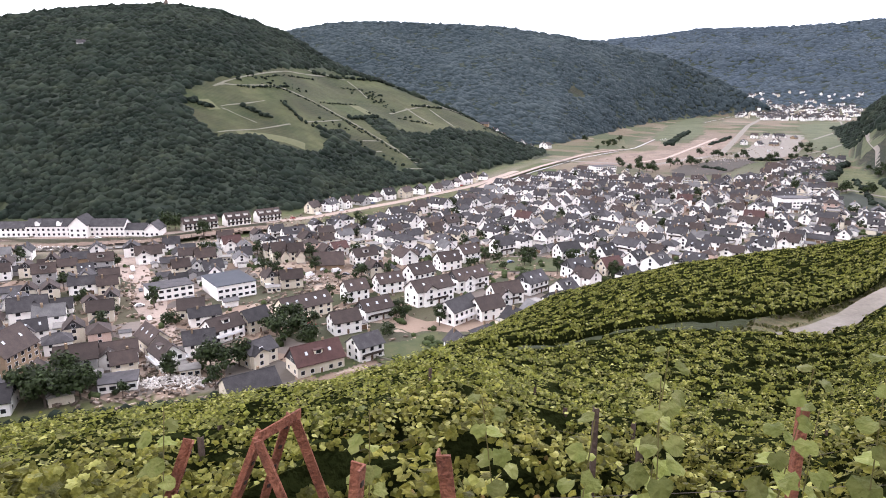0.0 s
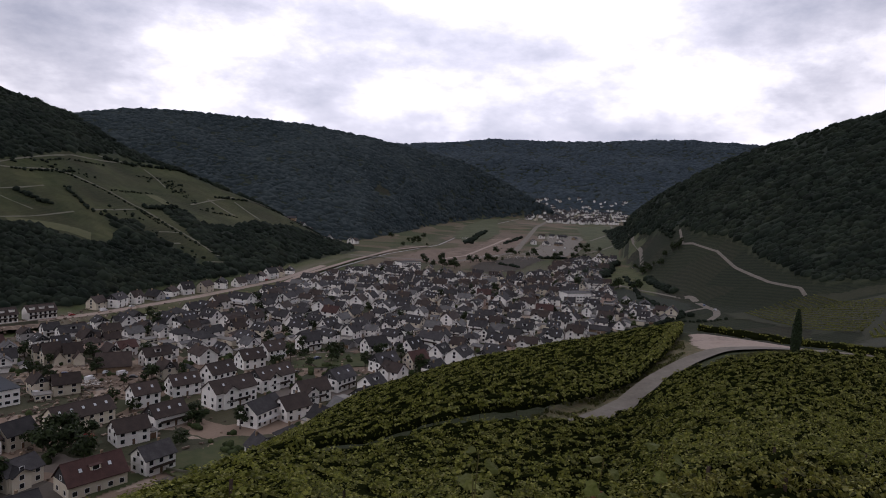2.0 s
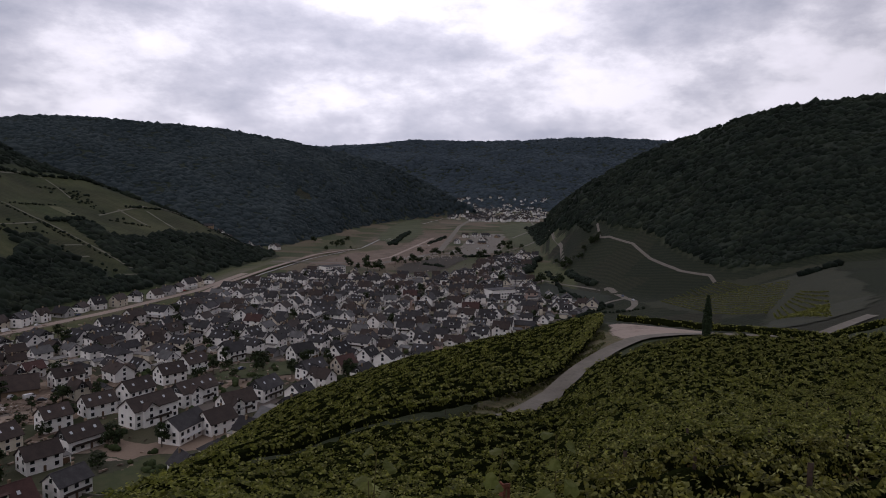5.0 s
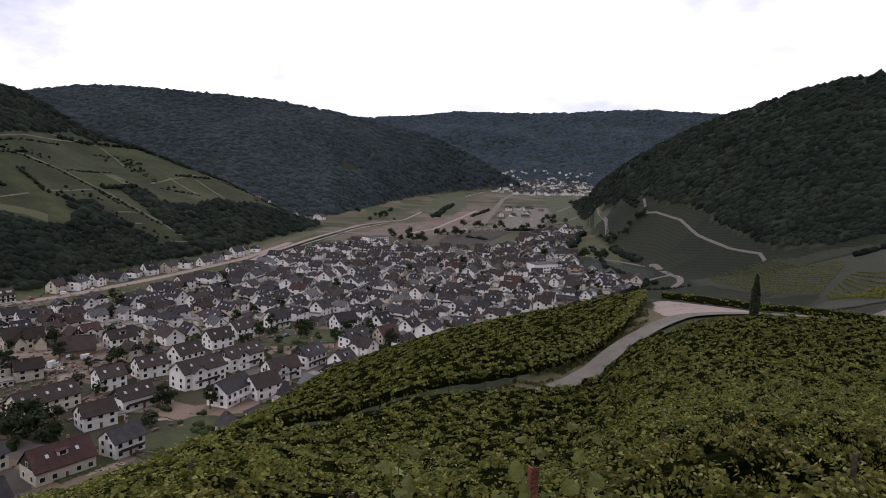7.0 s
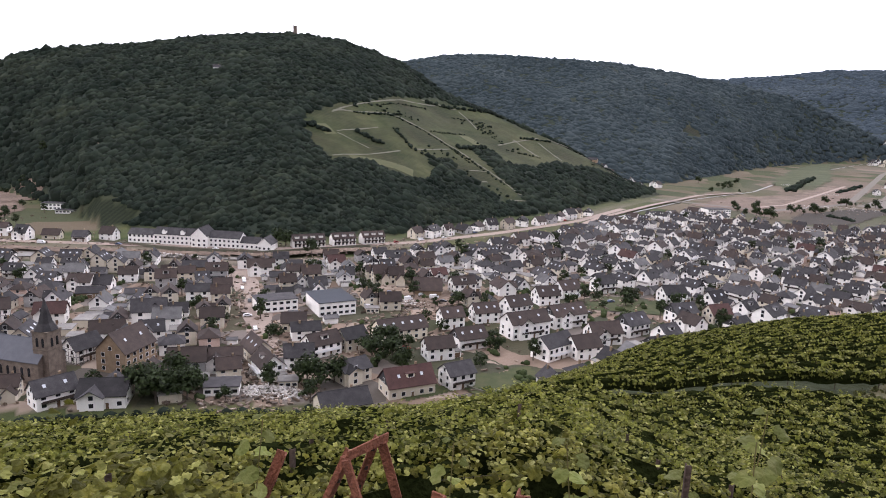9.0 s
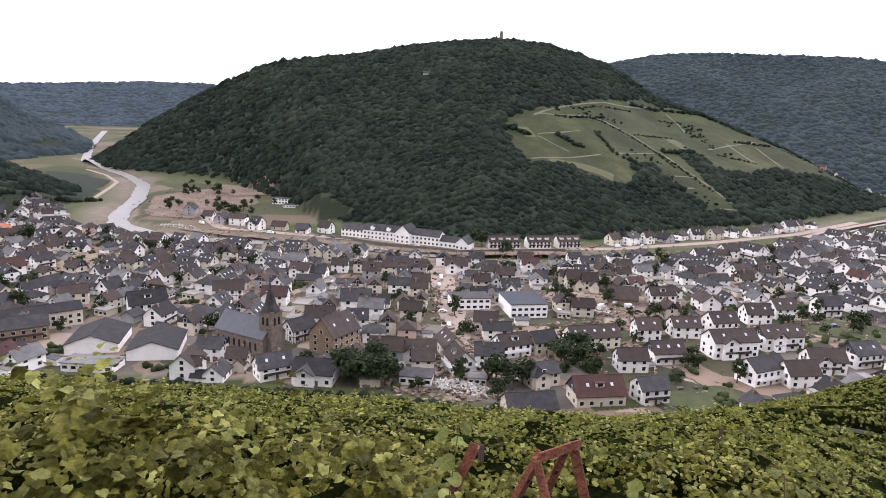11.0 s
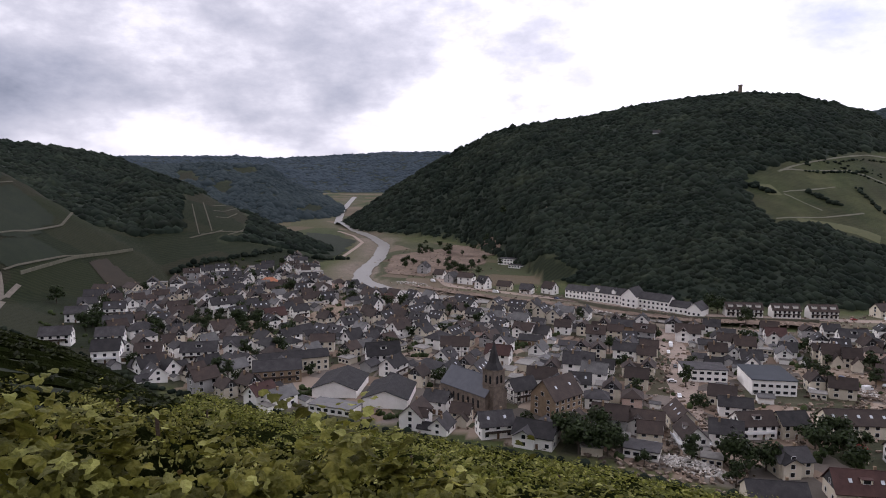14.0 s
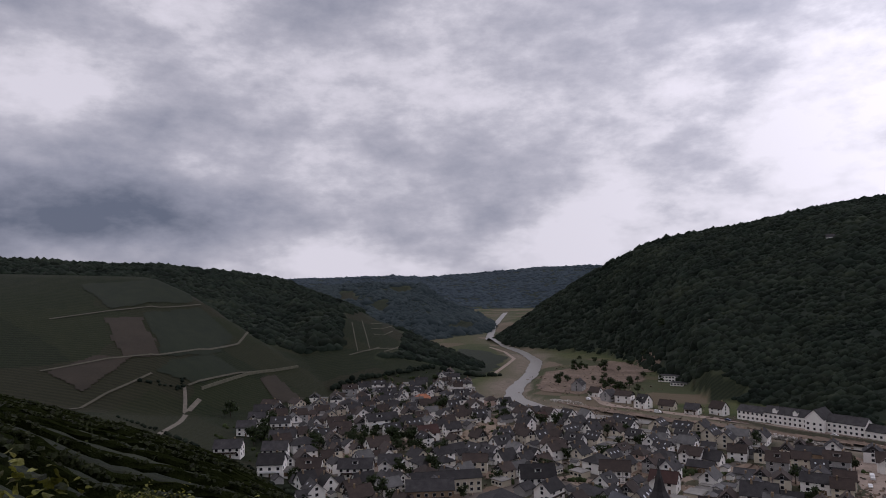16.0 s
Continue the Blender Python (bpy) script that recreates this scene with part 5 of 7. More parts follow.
W_, C_, B_ = M_PLASTER, M_CREAM, M_BRICK
S_, N_, R_ = M_SLATE, M_BROWNROOF, M_REDROOF
white, brown = "white plastered house with dark roof and skylights", "cream house with a dark brown tiled roof"
# x, y, turn, length, width, eave, pitch
NEAR_HOUSES = [
    (-29, 240, 40, 11, 9, 5.8, 0.75, W_, S_, dict(skylights=0, label="white two-storey house with a plain grey roof")),
    (-41, 268, 30, 12, 9, 5.4, 0.8, W_, N_, dict(label="white gabled house with a dark brown roof")),
    (-6, 308, 37, 21, 11, 7.6, 0.75, W_, N_, dict(balcony=True, skylights=2, label="white three-storey apartment house with dark balconies")),
    (-30, 285, 37, 14, 9.5, 5.0, 0.85, W_, N_, dict(skylights=3, label=white)),
    (-42, 311, 32, 11, 9.5, 6.0, 0.8, W_, N_, dict(skylights=2, label=white)),
    (-27, 325, 30, 13, 9.5, 5.6, 0.8, W_, N_, dict(skylights=3, label=white)),
    (-12, 341, 40, 14, 10, 6.0, 0.85, W_, N_, dict(skylights=2, balcony=True, label="white house with wooden balcony")),
    (13, 330, 38, 20, 10.5, 6.6, 0.8, W_, N_, dict(skylights=4, balcony=True, label="long white house with balconies and skylights")),
    (3, 368, 30, 13, 10, 5.6, 0.85, W_, N_, dict(skylights=2, label=white)),
    (15, 386, 38, 13, 10, 5.6, 0.85, W_, N_, dict(skylights=2, label=white)),
    (-62, 288, 40, 23, 11, 5.4, 0.75, C_, N_, dict(skylights=5, label="long cream house with brown roof and five skylights")),
    (-46, 229, 35, 18, 11, 4.6, 0.95, C_, R_, dict(dormer=True, skylights=2, label="large house with a red-brown tiled roof")),
]
HOUSES_BELOW = [
    (7, 282, 50, 17, 10, 6.4, 0.75, W_, S_, dict(label="tall white gabled house above the gardens")),
    (20, 286, 34, 13, 10, 5.4, 0.85, W_, N_, dict(label=white)),
    (30, 308, 26, 15, 10, 5.4, 0.85, W_, N_, dict(balcony=True, label="white house with a dark balcony")),
    (45, 325, 42, 14, 10, 6.0, 0.85, W_, S_, dict(skylights=2, label=white)),
    (-64, 370, 10, 16, 14, 3.2, 0.8, B_, N_, dict(windows=False, chimney=False, label="brown barn with a huge hipped roof", category="barn")),
    (-45, 377, 32, 14, 9, 6.0, 0.8, W_, N_, dict(dormer=True, label="white house with a wide dormer")),
    (37, 406, 34, 12, 10, 5.8, 0.8, W_, S_, dict(label=white)),
    (73, 353, 30, 14, 10, 5.8, 0.85, W_, S_, dict(skylights=2, label=white)),
    (92, 358, 28, 12, 9, 5.2, 0.95, C_, R_, dict(label="pinkish house with an orange tiled roof")),
    (75, 393, 24, 14, 10, 5.8, 0.8, W_, S_, dict(label=white)),
]
HOUSES_SQUARE = [
    (-89, 259, 50, 14, 9.5, 5.6, 0.8, W_, N_, dict(dormer=True, label="white house beside the muddy street")),
    (-79, 269, 50, 11, 9, 5.8, 0.8, C_, S_, dict(label="cream house beside the muddy street")),
    (-69, 235, 50, 12, 10, 5.4, 0.6, C_, S_, dict(label="cream house with a hipped grey roof")),
    (-64, 208, 36, 17, 11, 3.6, 0.7, C_, S_, dict(windows=False, label="low building with a long grey roof")),
    (-112, 287, 20, 11, 10, 4.4, 0.7, C_, N_, dict(label="cream house with its gable to the street")),
    (-156, 226, 84, 17, 13, 8.6, 1.05, B_, N_, dict(skylights=2, label="tall brown brick house with a steep gable")),
    (-159, 190, 58, 13, 9, 5.2, 0.9, W_, S_, dict(skylights=2, label="white gabled house below the church")),
    (-143, 195, 20, 15, 12, 4.6, 0.65, W_, S_, dict(label="broad white house with a hipped slate roof")),
    (-112, 247, -48, 15, 9, 5.0, 0.95, C_, N_, dict(skylights=3, label="house with solar panels on a steep roof")),
    (-101, 232, -48, 13, 9, 5.2, 0.95, W_, N_, dict(dormer=True, label="white half-timbered house at the street corner")),
]
OLD_CENTRE = [
    (-243, 181, 128, 24, 20, 4.0, 0.36, W_, S_, dict(windows=False, chimney=False, label="large white hall with a broad dark roof", category="hall")),
    (-217, 188, 128, 24, 19, 4.2, 0.36, W_, S_, dict(windows=False, chimney=False, label="large hall with a broad slate roof", category="hall")),
    (-284, 182, 66, 34, 11, 7.2, 0.45, C_, S_, dict(label="long building with ribbon windows under the eaves")),
    (-276, 168, 60, 22, 12, 6.4, 0.6, B_, S_, dict(label="long brick building with a dark roof")),
    (-305, 215, 50, 13, 9, 6.0, 0.7, C_, N_, dict(label="yellow plastered house with brown roof")),
    (-505, 302, 60, 14, 11, 5.0, 0.6, C_, M_ORANGE, dict(hip=4.0, label="house with a bright orange tiled roof")),
    (-335, 158, 55, 18, 10, 5.6, 0.8, W_, S_, dict(dormer=True, label="white double house with a slate roof")),
    (-328, 175, 55, 12, 10, 6.6, 0.8, W_, S_, dict(label="tall white house with slate roof")),
    (-262, 222, 58, 17, 11, 6.0, 0.95, W_, S_, dict(dormer=True, label="white inn with a steep slate roof")),
    (-177, 229, 72, 12, 9, 5.6, 0.9, W_, S_, dict(timber=True, label="half-timbered house beside the church")),
    (-247, 261, 41, 15, 10, 6.0, 0.8, W_, N_, dict(timber=True, label="half-timbered house with brown roof")),
]

# houses that climb the foot of the vineyards
HILL_EDGE = [
    (-391, 106, 60, 15, 10, 5.6, 0.75, W_, S_, dict(label="white house with a slate roof under the vineyard wall")),
    (-447, 133, 62, 12, 9, 6.0, 0.8, W_, S_, dict(label="white gabled house in a row below the vines")),
    (-478, 150, 62, 12, 9, 6.0, 0.8, W_, S_, dict(label="white gabled house in a row below the vines")),
    (-508, 163, 62, 12, 9, 6.0, 0.8, W_, S_, dict(label="white gabled house in a row below the vines")),
    (-536, 179, 40, 14, 9, 5.6, 0.7, W_, N_, dict(label="white house with brown roof at the top of the lane")),
    (-540, 202, 10, 13, 9, 5.4, 0.7, C_, N_, dict(label="cream house at the edge of the vineyards")),
    (-459, 160, 62, 13, 9, 6.0, 0.8, W_, S_, dict(skylights=2, label="white house with grey roof and skylights")),
    (-415, 146, 62, 16, 10, 6.0, 0.75, W_, S_, dict(label="long white house beside the steep lane")),
    (-385, 131, 60, 14, 10, 5.6, 0.8, W_, S_, dict(label="white house with a steep slate roof")),
    (-350, 117, 58, 13, 11, 6.8, 0.8, W_, S_, dict(label="tall white gabled house at the vineyard foot")),
    (-346, 136, 58, 13, 10, 5.6, 0.8, W_, N_, dict(dormer=True, label="white house with a dormer")),
]


def half_timber(root, L, W, eave):
    """Dark beams on the gable and long wall, one frame."""
    b = Build()
    t = 0.05
    for z in (0.2, 2.7, eave - 0.15):
        b.box(-L / 2, -W / 2 - t, z, L / 2, -W / 2 + 0.02, z + 0.2)
        b.box(-L / 2 - t, -W / 2, z, -L / 2 + 0.02, W / 2, z + 0.2)
    for i in range(9):
        x = -L / 2 + i * L / 8
        b.box(x - 0.1, -W / 2 - t, 0, x + 0.1, -W / 2 + 0.02, eave)
    for i in range(7):
        y = -W / 2 + i * W / 6
        b.box(-L / 2 - t, y - 0.1, 0, -L / 2 + 0.02, y + 0.1, eave)
    part("timber_frame", b.mesh("timber_frame"), M_TIMBER, root, "dark timber beams")


for lst in (NEAR_HOUSES, HOUSES_BELOW, HOUSES_SQUARE, OLD_CENTRE, HILL_EDGE):
    for i, (x, y, turn, L, W, eave, pitch, wl, rf, kw) in enumerate(lst):
        if kw.get("windows", True):
            kw = dict(dict(loggia=i % 3 == 0, lean=i % 4 == 1, cross=i % 5 == 2, clad=i % 4 == 3), **kw)
        ob = house(L, W, eave, pitch, wl, rf, **kw)
        place(ob, x, y, turn)
        if kw.get("timber"):
            half_timber(ob, L, W, eave)
        keep_free(x, y, turn, L, W)

# church
M_SANDSTONE = material("brown_rubble_stone", [(0.085, 0.066, 0.052), (0.15, 0.118, 0.094), (0.22, 0.178, 0.142)], 0.7, 0.9, 0.4, 6.0)


M_CHURCHSLATE = material("pale_church_slate", [(0.075, 0.078, 0.09), (0.105, 0.108, 0.122)], 0.4, 0.7, 0.2, 5.0)


def church():
    root = new("church")
    tagged(root, "brown stone church with slate roof and a pointed tower", "church")
    L, W, eave, ridge = 27, 13, 8.2, 14.5
    part("nave", gable_wall(L, W, eave, ridge), M_SANDSTONE, root)
    part("roof", gable_roof(L, W, eave, ridge, 0.4, 0.25), M_CHURCHSLATE, root, "grey slate nave roof")
    arch = Build()
    pts = [(-0.55, 0), (0.55, 0)] + [(0.55 * math.cos(a), 2.6 + 0.75 * math.sin(a)) for a in np.linspace(0, math.pi, 7)]
    n = len(pts)
    arch.poly([(x, -0.06, z) for x, z in pts] + [(x, 0.1, z) for x, z in pts], [tuple(range(n))] + [(i, i + n, (i + 1) % n + n, (i + 1) % n) for i in range(n)])
    am = arch.mesh("window")
    for i in range(8):
        for side in (-1, 1):
            o = part("window", am, M_GLASS, root)
            o.matrix_basis = pose((i + 0.5) * (L - 3) / 8 - L / 2 + 0.6, side * W / 2, 2.6, 0, 0, 0 if side < 0 else 180)
    t = new("tower")
    t.parent = root
    t.location = (L / 2 - 0.5, -1.0, 0)
    part("shaft", Build().box(-3.2, -3.2, -1.5, 3.2, 3.2, 19).box(-3.4, -3.4, 12.2, 3.4, 3.4, 12.6).box(-3.45, -3.45, 18.7, 3.45, 3.45, 19.2).mesh("shaft"), M_SANDSTONE, t)
    sp = Build()
    ring = lambda r, z: [(r * math.cos(a), r * math.sin(a), z) for a in np.arange(8) * math.pi / 4 + math.pi / 8]
    sp.poly(ring(4.1, 19.2) + ring(2.5, 21.8) + ring(0.06, 31.0), [(i, (i + 1) % 8, (i + 1) % 8 + 8, i + 8) for i in range(8)] + [(i + 8, (i + 1) % 8 + 8, (i + 1) % 8 + 16, i + 16) for i in range(8)] + [tuple(range(7, -1, -1))])
    part("spire", sp.mesh("spire"), M_SLATE, t, "dark slate spire")
    for k in range(4):
        for dx in (-1.2, 1.2):
            o = part("belfry_window", am, M_GLASS, t)
            a = k * 90
            o.matrix_basis = pose(0, 0, 0, 0, 0, a) @ pose(dx, -3.2, 13.4)
    return root


place(church(), -187, 209, -4)
keep_free(-187, 209, -4, 32, 16)


def riverside_hall():
    """The long white building across the river: wings of several heights and a gabled front block."""
    root = new("riverside_hall")
    tagged(root, "long white two-storey building with slate roofs along the river", "building")

    def wing(name, x0, x1, W, eave, ridge, cross=False):
        L = x1 - x0
        a, b = (W, L) if cross else (L, W)
        w = part(name, gable_wall(a, b, eave, ridge), M_PLASTER, root)
        r = part("roof", gable_roof(a, b, eave, ridge, 0.4), M_SLATE, root)
        m = pose((x0 + x1) / 2, -1.5 if cross else 0, 0, 0, 0, 90 if cross else 0)
        w.matrix_basis, r.matrix_basis = m, m
        n = max(2, int(L / 3.0))
        for s in range(2 if eave > 5 else 1):
            for i in range(n):
                o = part("window", WIN, [M_FRAME, M_GLASS], root)
                o.matrix_basis = pose(x0 + (i + 0.5) * L / n, -(W / 2 + (1.5 if cross else 0)), 1.0 + s * 3.2)

    wing("left_wing", 0, 20, 11, 6.2, 9.6)
    wing("main_wing", 20.05, 50, 12, 7.4, 11.4)
    wing("gable_block", 50.05, 62, 16, 8.4, 14.0, True)
    wing("long_wing", 62.05, 85, 12, 7.2, 11.2)
    wing("low_wing", 85.05, 99, 11, 4.6, 8.0)
    wing("end_block", 99.05, 109, 14, 4.8, 9.4, True)
    for x in (28, 42):
        o = part("dormer", gable_wall(5.0, 3.0, 2.4, 3.8, 0.0), M_PLASTER, root)
        o.matrix_basis = pose(x, -3.5, 7.6, 0, 0, 90)
        o = part("dormer_roof", gable_roof(5.0, 3.0, 2.4, 3.8, 0.25, 0.15), M_SLATE, root)
        o.matrix_basis = pose(x, -3.5, 7.6, 0, 0, 90)
    part("plinth_wall", Build().box(-8, -16.5, -2.5, 110, -16.0, 1.2).mesh("plinth_wall"), M_SANDSTONE, root, "low stone embankment wall")
    return root


ob = riverside_hall()
place(ob, -301, 450, 3)


def terrace(n, each, label):
    """A row of joined houses with a continuous wall and roof and balconies."""
    root = new("terraced_houses")
    tagged(root, label, "houses")
    L = n * each
    part("wall", gable_wall(L, 10, 5.6, 9.4), M_PLASTER, root)
    part("roof", gable_roof(L, 10, 5.6, 9.4), M_BROWNROOF, root)
    for i in range(n):
        x = (i + 0.5) * each - L / 2
        for s in range(2):
            for dx in (-each / 4, each / 4):
                o = part("window", WIN, [M_FRAME, M_GLASS], root)
                o.matrix_basis = pose(x + dx, -5, 0.9 + s * 2.7)
        part("balcony", Build().box(x - each * 0.42, -6.3, 2.7, x + each * 0.42, -5.0, 2.85).box(x - each * 0.42, -6.3, 2.85, x + each * 0.42, -6.2, 3.75).mesh("balcony"), M_TIMBER, root)
        part("dormer", Build().box(x - 1.6, -3.6, 6.4, x + 1.6, 0, 8.5).mesh("dormer"), M_PLASTER, root)
        part("dormer_roof", Build().box(x - 1.9, -4.0, 8.5, x + 1.9, 0.2, 8.7).mesh("dormer_roof"), M_BROWNROOF, root)
    return root


for x, y, turn, n in ((-174, 474, 36, 4), (-152, 490, 37, 3), (-133, 505, 38, 3)):
    place(terrace(n, 6.0, "white terraced houses with brown roofs under the wooded hill"), x, y, turn)
ACROSS = [(-105, 540, 60), (-93, 549, 55), (-82, 563, 60), (-70, 579, 55), (-60, 597, 60), (-49, 608, 50), (-34, 618, 60), (-22, 640, 58), (-6, 655, 60), (5, 672, 55), (14, 690, 60), (24, 706, 60), (33, 724, 60), (45, 745, 62)]
LEFT_BANK = [(-436, 440, 20), (-413, 432, 10), (-399, 436, 10), (-372, 428, 15), (-356, 437, 15), (-332, 436, 5), (-318, 448, 8), (-470, 452, 30)]
for i, (x, y, turn) in enumerate(ACROSS + LEFT_BANK):
    ob = house((11, 14, 9.5, 12, 10)[i % 5], (9, 10, 8, 9.5)[i % 4], (5.2, 5.6, 4.2, 6.2, 3.6)[i * 3 % 5], (0.9, 0.75, 1.0)[i % 3], W_ if i % 3 else (C_, M_GREYWALL)[i % 2], S_ if i % 2 else N_, full=False, dormer=i % 4 == 1, cross=i % 5 == 2, loggia=i % 4 == 3, clad=i % 3 == 1, lean=i % 6 == 4, label="white riverside house with dark roof below the wooded hill")
    place(ob, x, y, turn + (0, 14, -9, 90, 6, -12)[i % 6])


def flat_building(L, W, h, label, wall=M_PLASTER, roof=None, name="flat_roofed_building"):
    """A plain box building with parapet, flat roof sheet and ribbon windows."""
    root = new(name)
    tagged(root, label, "building")
    part("wall", Build().box(-L / 2, -W / 2, -1.5, L / 2, W / 2, h).mesh("wall"), wall, root)
    part("roof", Build().box(-L / 2 - 0.4, -W / 2 - 0.4, h, L / 2 + 0.4, W / 2 + 0.4, h + 0.35).mesh("roof"), roof or M_SLATE, root)
    n = int(L / 3)
    for i in range(n):
        for s in range(max(1, int(h / 3))):
            o = part("window", WIN_WIDE, [M_FRAME, M_GLASS], root)
            o.matrix_basis = pose((i + 0.5) * L / n - L / 2, -W / 2, 0.9 + 2.9 * s)
    return root


M_SHEET = material("blue_grey_sheet_roof", [(0.036, 0.0408, 0.048), (0.051, 0.057, 0.066)], 0.2, 0.85, 0.1, 2.0)
place(flat_building(19, 24, 7.0, "workshop hall with a blue-grey sheet roof", roof=M_SHEET, name="workshop_hall"), -106, 322, 36)
keep_free(-106, 322, 126, 26, 21)
place(flat_building(20, 13, 6.0, "white flat-roofed building beside the workshop"), -133, 315, 36)
keep_free(-133, 315, 36, 20, 14)
place(flat_building(20, 9, 3.2, "low hall with a pale flat roof", roof=M_GREYROOF), -222, 162, 22)
keep_free(-222, 162, 22, 20, 10)
place(flat_building(22, 10, 6.0, "long white building near the river bend", roof=M_CONCRETE), -522, 356, 60)
keep_free(-522, 356, 60, 22, 11)
place(flat_building(26, 14, 8.5, "modern white flat-roofed building"), 300, 572, 5)
keep_free(300, 572, 5, 26, 16)
place(flat_building(28, 16, 9, "large pale block at the upper end of the village"), 190, 800, 20)
keep_free(190, 800, 20, 28, 18)
place(flat_building(12, 9, 3.2, "low white building beside the rubble"), -110, 213, 20)
keep_free(-110, 213, 20, 12, 10)
ob = flat_building(20, 10, 6.0, "white guest house on the wooded slope")
place(ob, -452, 560, 20)
ob = flat_building(22, 8, 3.0, "low white annexe on the wooded slope")
place(ob, -425, 545, 20)


def watch_tower():
    root = new("lookout_tower")
    tagged(root, "small stone lookout tower on the wooded hilltop", "tower")
    part("shaft", Build().box(-2.5, -2.5, -8, 2.5, 2.5, 12.5).mesh("shaft"), M_SANDSTONE, root)
    b = Build().box(-2.9, -2.9, 12.5, 2.9, 2.9, 13.1)
    part("platform", b.mesh("platform"), M_SANDSTONE, root)
    for x, y in ((-2.4, -2.4), (0, -2.4), (2.4, -2.4), (-2.4, 2.4), (0, 2.4), (2.4, 2.4)):
        part("merlon", Build().box(x - 0.5, y - 0.5, 13.1, x + 0.5, y + 0.5, 14.2).mesh("merlon"), M_SANDSTONE, root)
    return root


place(watch_tower(), -413, 1066, 10)
place(house(9, 8, 4, 0.8, label="small white hut high in the forest", full=False), -436, 850, 20)
# a handful of kinds of house, copied along the streets
KINDS = [
    house(11, 9, 5.4, 0.85, full=False, dormer=True, loggia=True, label="white plastered house with slate roof, dormer and balconies"),
    house(12, 9, 5.6, 0.75, full=False, skylights=2, clad=True, garage=True, label="white two-storey house with slate-hung gables and skylights"),
    house(10, 8.5, 3.6, 1.0, full=False, skylights=2, annex=True, label="small white house with a steep dark roof"),
    house(13, 10, 5.6, 0.8, roof=M_BROWNROOF, full=False, cross=True, label="white house with a brown tiled cross-gabled roof"),
    house(11, 9, 5.5, 0.85, wall=M_CREAM, full=False, skylights=3, lean=True, label="cream plastered house with a slate roof and flat extension"),
    house(9, 7.5, 5.4, 0.9, wall=M_CREAM, roof=M_BROWNROOF, full=False, clad=True, label="narrow cream house with brown roof and dark gables"),
    house(15, 10.5, 7.8, 0.7, full=False, dormer=True, loggia=True, label="three-storey white apartment house with balconies"),
    house(8, 6.5, 2.8, 0.6, roof=M_SLATE, wall=M_GREYWALL, full=False, windows=False, chimney=False, garage=True, label="low grey shed with a dark pitched roof", category="shed"),
    house(14, 9, 3.2, 0.6, wall=M_BRICK, full=False, windows=False, chimney=False, garage=True, label="brown barn with a wide slate roof", category="barn"),
    house(11, 9, 5.4, 0.85, roof=M_REDROOF, full=False, cross=True, label="white house with a red tiled roof"),
    house(10, 8, 5.2, 0.8, roof=M_GREYROOF, full=False, lean=True, label="white house with a weathered grey roof"),
    house(6.5, 4.6, 2.5, 0.35, roof=M_GREYROOF, full=False, windows=False, chimney=False, garage=True, label="small grey garage with a shallow roof", category="garage"),
    house(9, 7, 5.6, 1.1, wall=M_CREAM, roof=M_BROWNROOF, full=False, annex=True, clad=True, label="old cream house with a steep brown roof"),
    house(12, 10, 5.4, 0.55, full=False, hip=4.2, label="white house with a hipped slate roof"),
    house(10, 9, 5.8, 0.6, wall=M_ROSE, roof=M_BROWNROOF, full=False, hip=3.6, lean=True, label="rose plastered house with a hipped brown roof"),
    house(12, 8.5, 5.6, 0.95, full=False, cross=True, skylights=2, lean=True, label="white house with a cross gable and flat garage"),
    house(11, 8, 6.0, 0.9, wall=M_GREYWALL, roof=M_BROWNROOF, full=False, clad=True, dormer=True, label="flood-stained grey house with a brown roof"),
    flat_building(9, 7, 3.0, "low flat-roofed annexe with a pale roof", wall=M_CREAM, roof=M_CONCRETE),
]


def joined(name, placed, label):
    """Far houses of the known kinds as one mesh."""
    mats, data = [], {}
    for k in {p[0] for p in placed}:
        vs, fs, ms, off = [], [], [], 0
        for o in KINDS[k].children_recursive:
            m = np.array(o.matrix_basis)
            co = np.array([v.co[:] for v in o.data.vertices])
            vs.append(co @ m[:3, :3].T + m[:3, 3])
            slot = []
            for q in o.data.materials:
                if q not in mats:
                    mats.append(q)
                slot.append(mats.index(q))
            for nf, f in enumerate(o.data.polygons):
                if o.name.startswith("window") and nf not in (4, 5, 6, 7, 12):
                    continue
                i = list(f.vertices)
                for a in range(1, len(i) - 1):
                    fs.append((i[0] + off, i[a] + off, i[a + 1] + off))
                    ms.append(slot[f.material_index])
            off += len(co)
        data[k] = (np.concatenate(vs), np.array(fs), np.array(ms))
    V, F, M, off = [], [], [], 0
    for k, x, y, turn, s in placed:
        v, f, m = data[k]
        c, q = math.cos(radians(turn)), math.sin(radians(turn))
        w = v * np.array(s)
        z = float(ground_z(x, y)[0])
        V.append(np.stack([w[:, 0] * c - w[:, 1] * q + x, w[:, 0] * q + w[:, 1] * c + y, w[:, 2] + z], -1))
        F.append(f + off)
        M.append(m)
        off += len(v)
    me = raw_mesh(name, np.concatenate(V), np.concatenate(F))
    me.polygons.foreach_set("material_index", np.concatenate(M).astype(np.int32))
    return tagged(part(name, me, mats), label, "houses", kind="stuff")



def free(x, y, r):
    return all((x - a) ** 2 + (y - b) ** 2 > (r + c) ** 2 for a, b, c in taken)


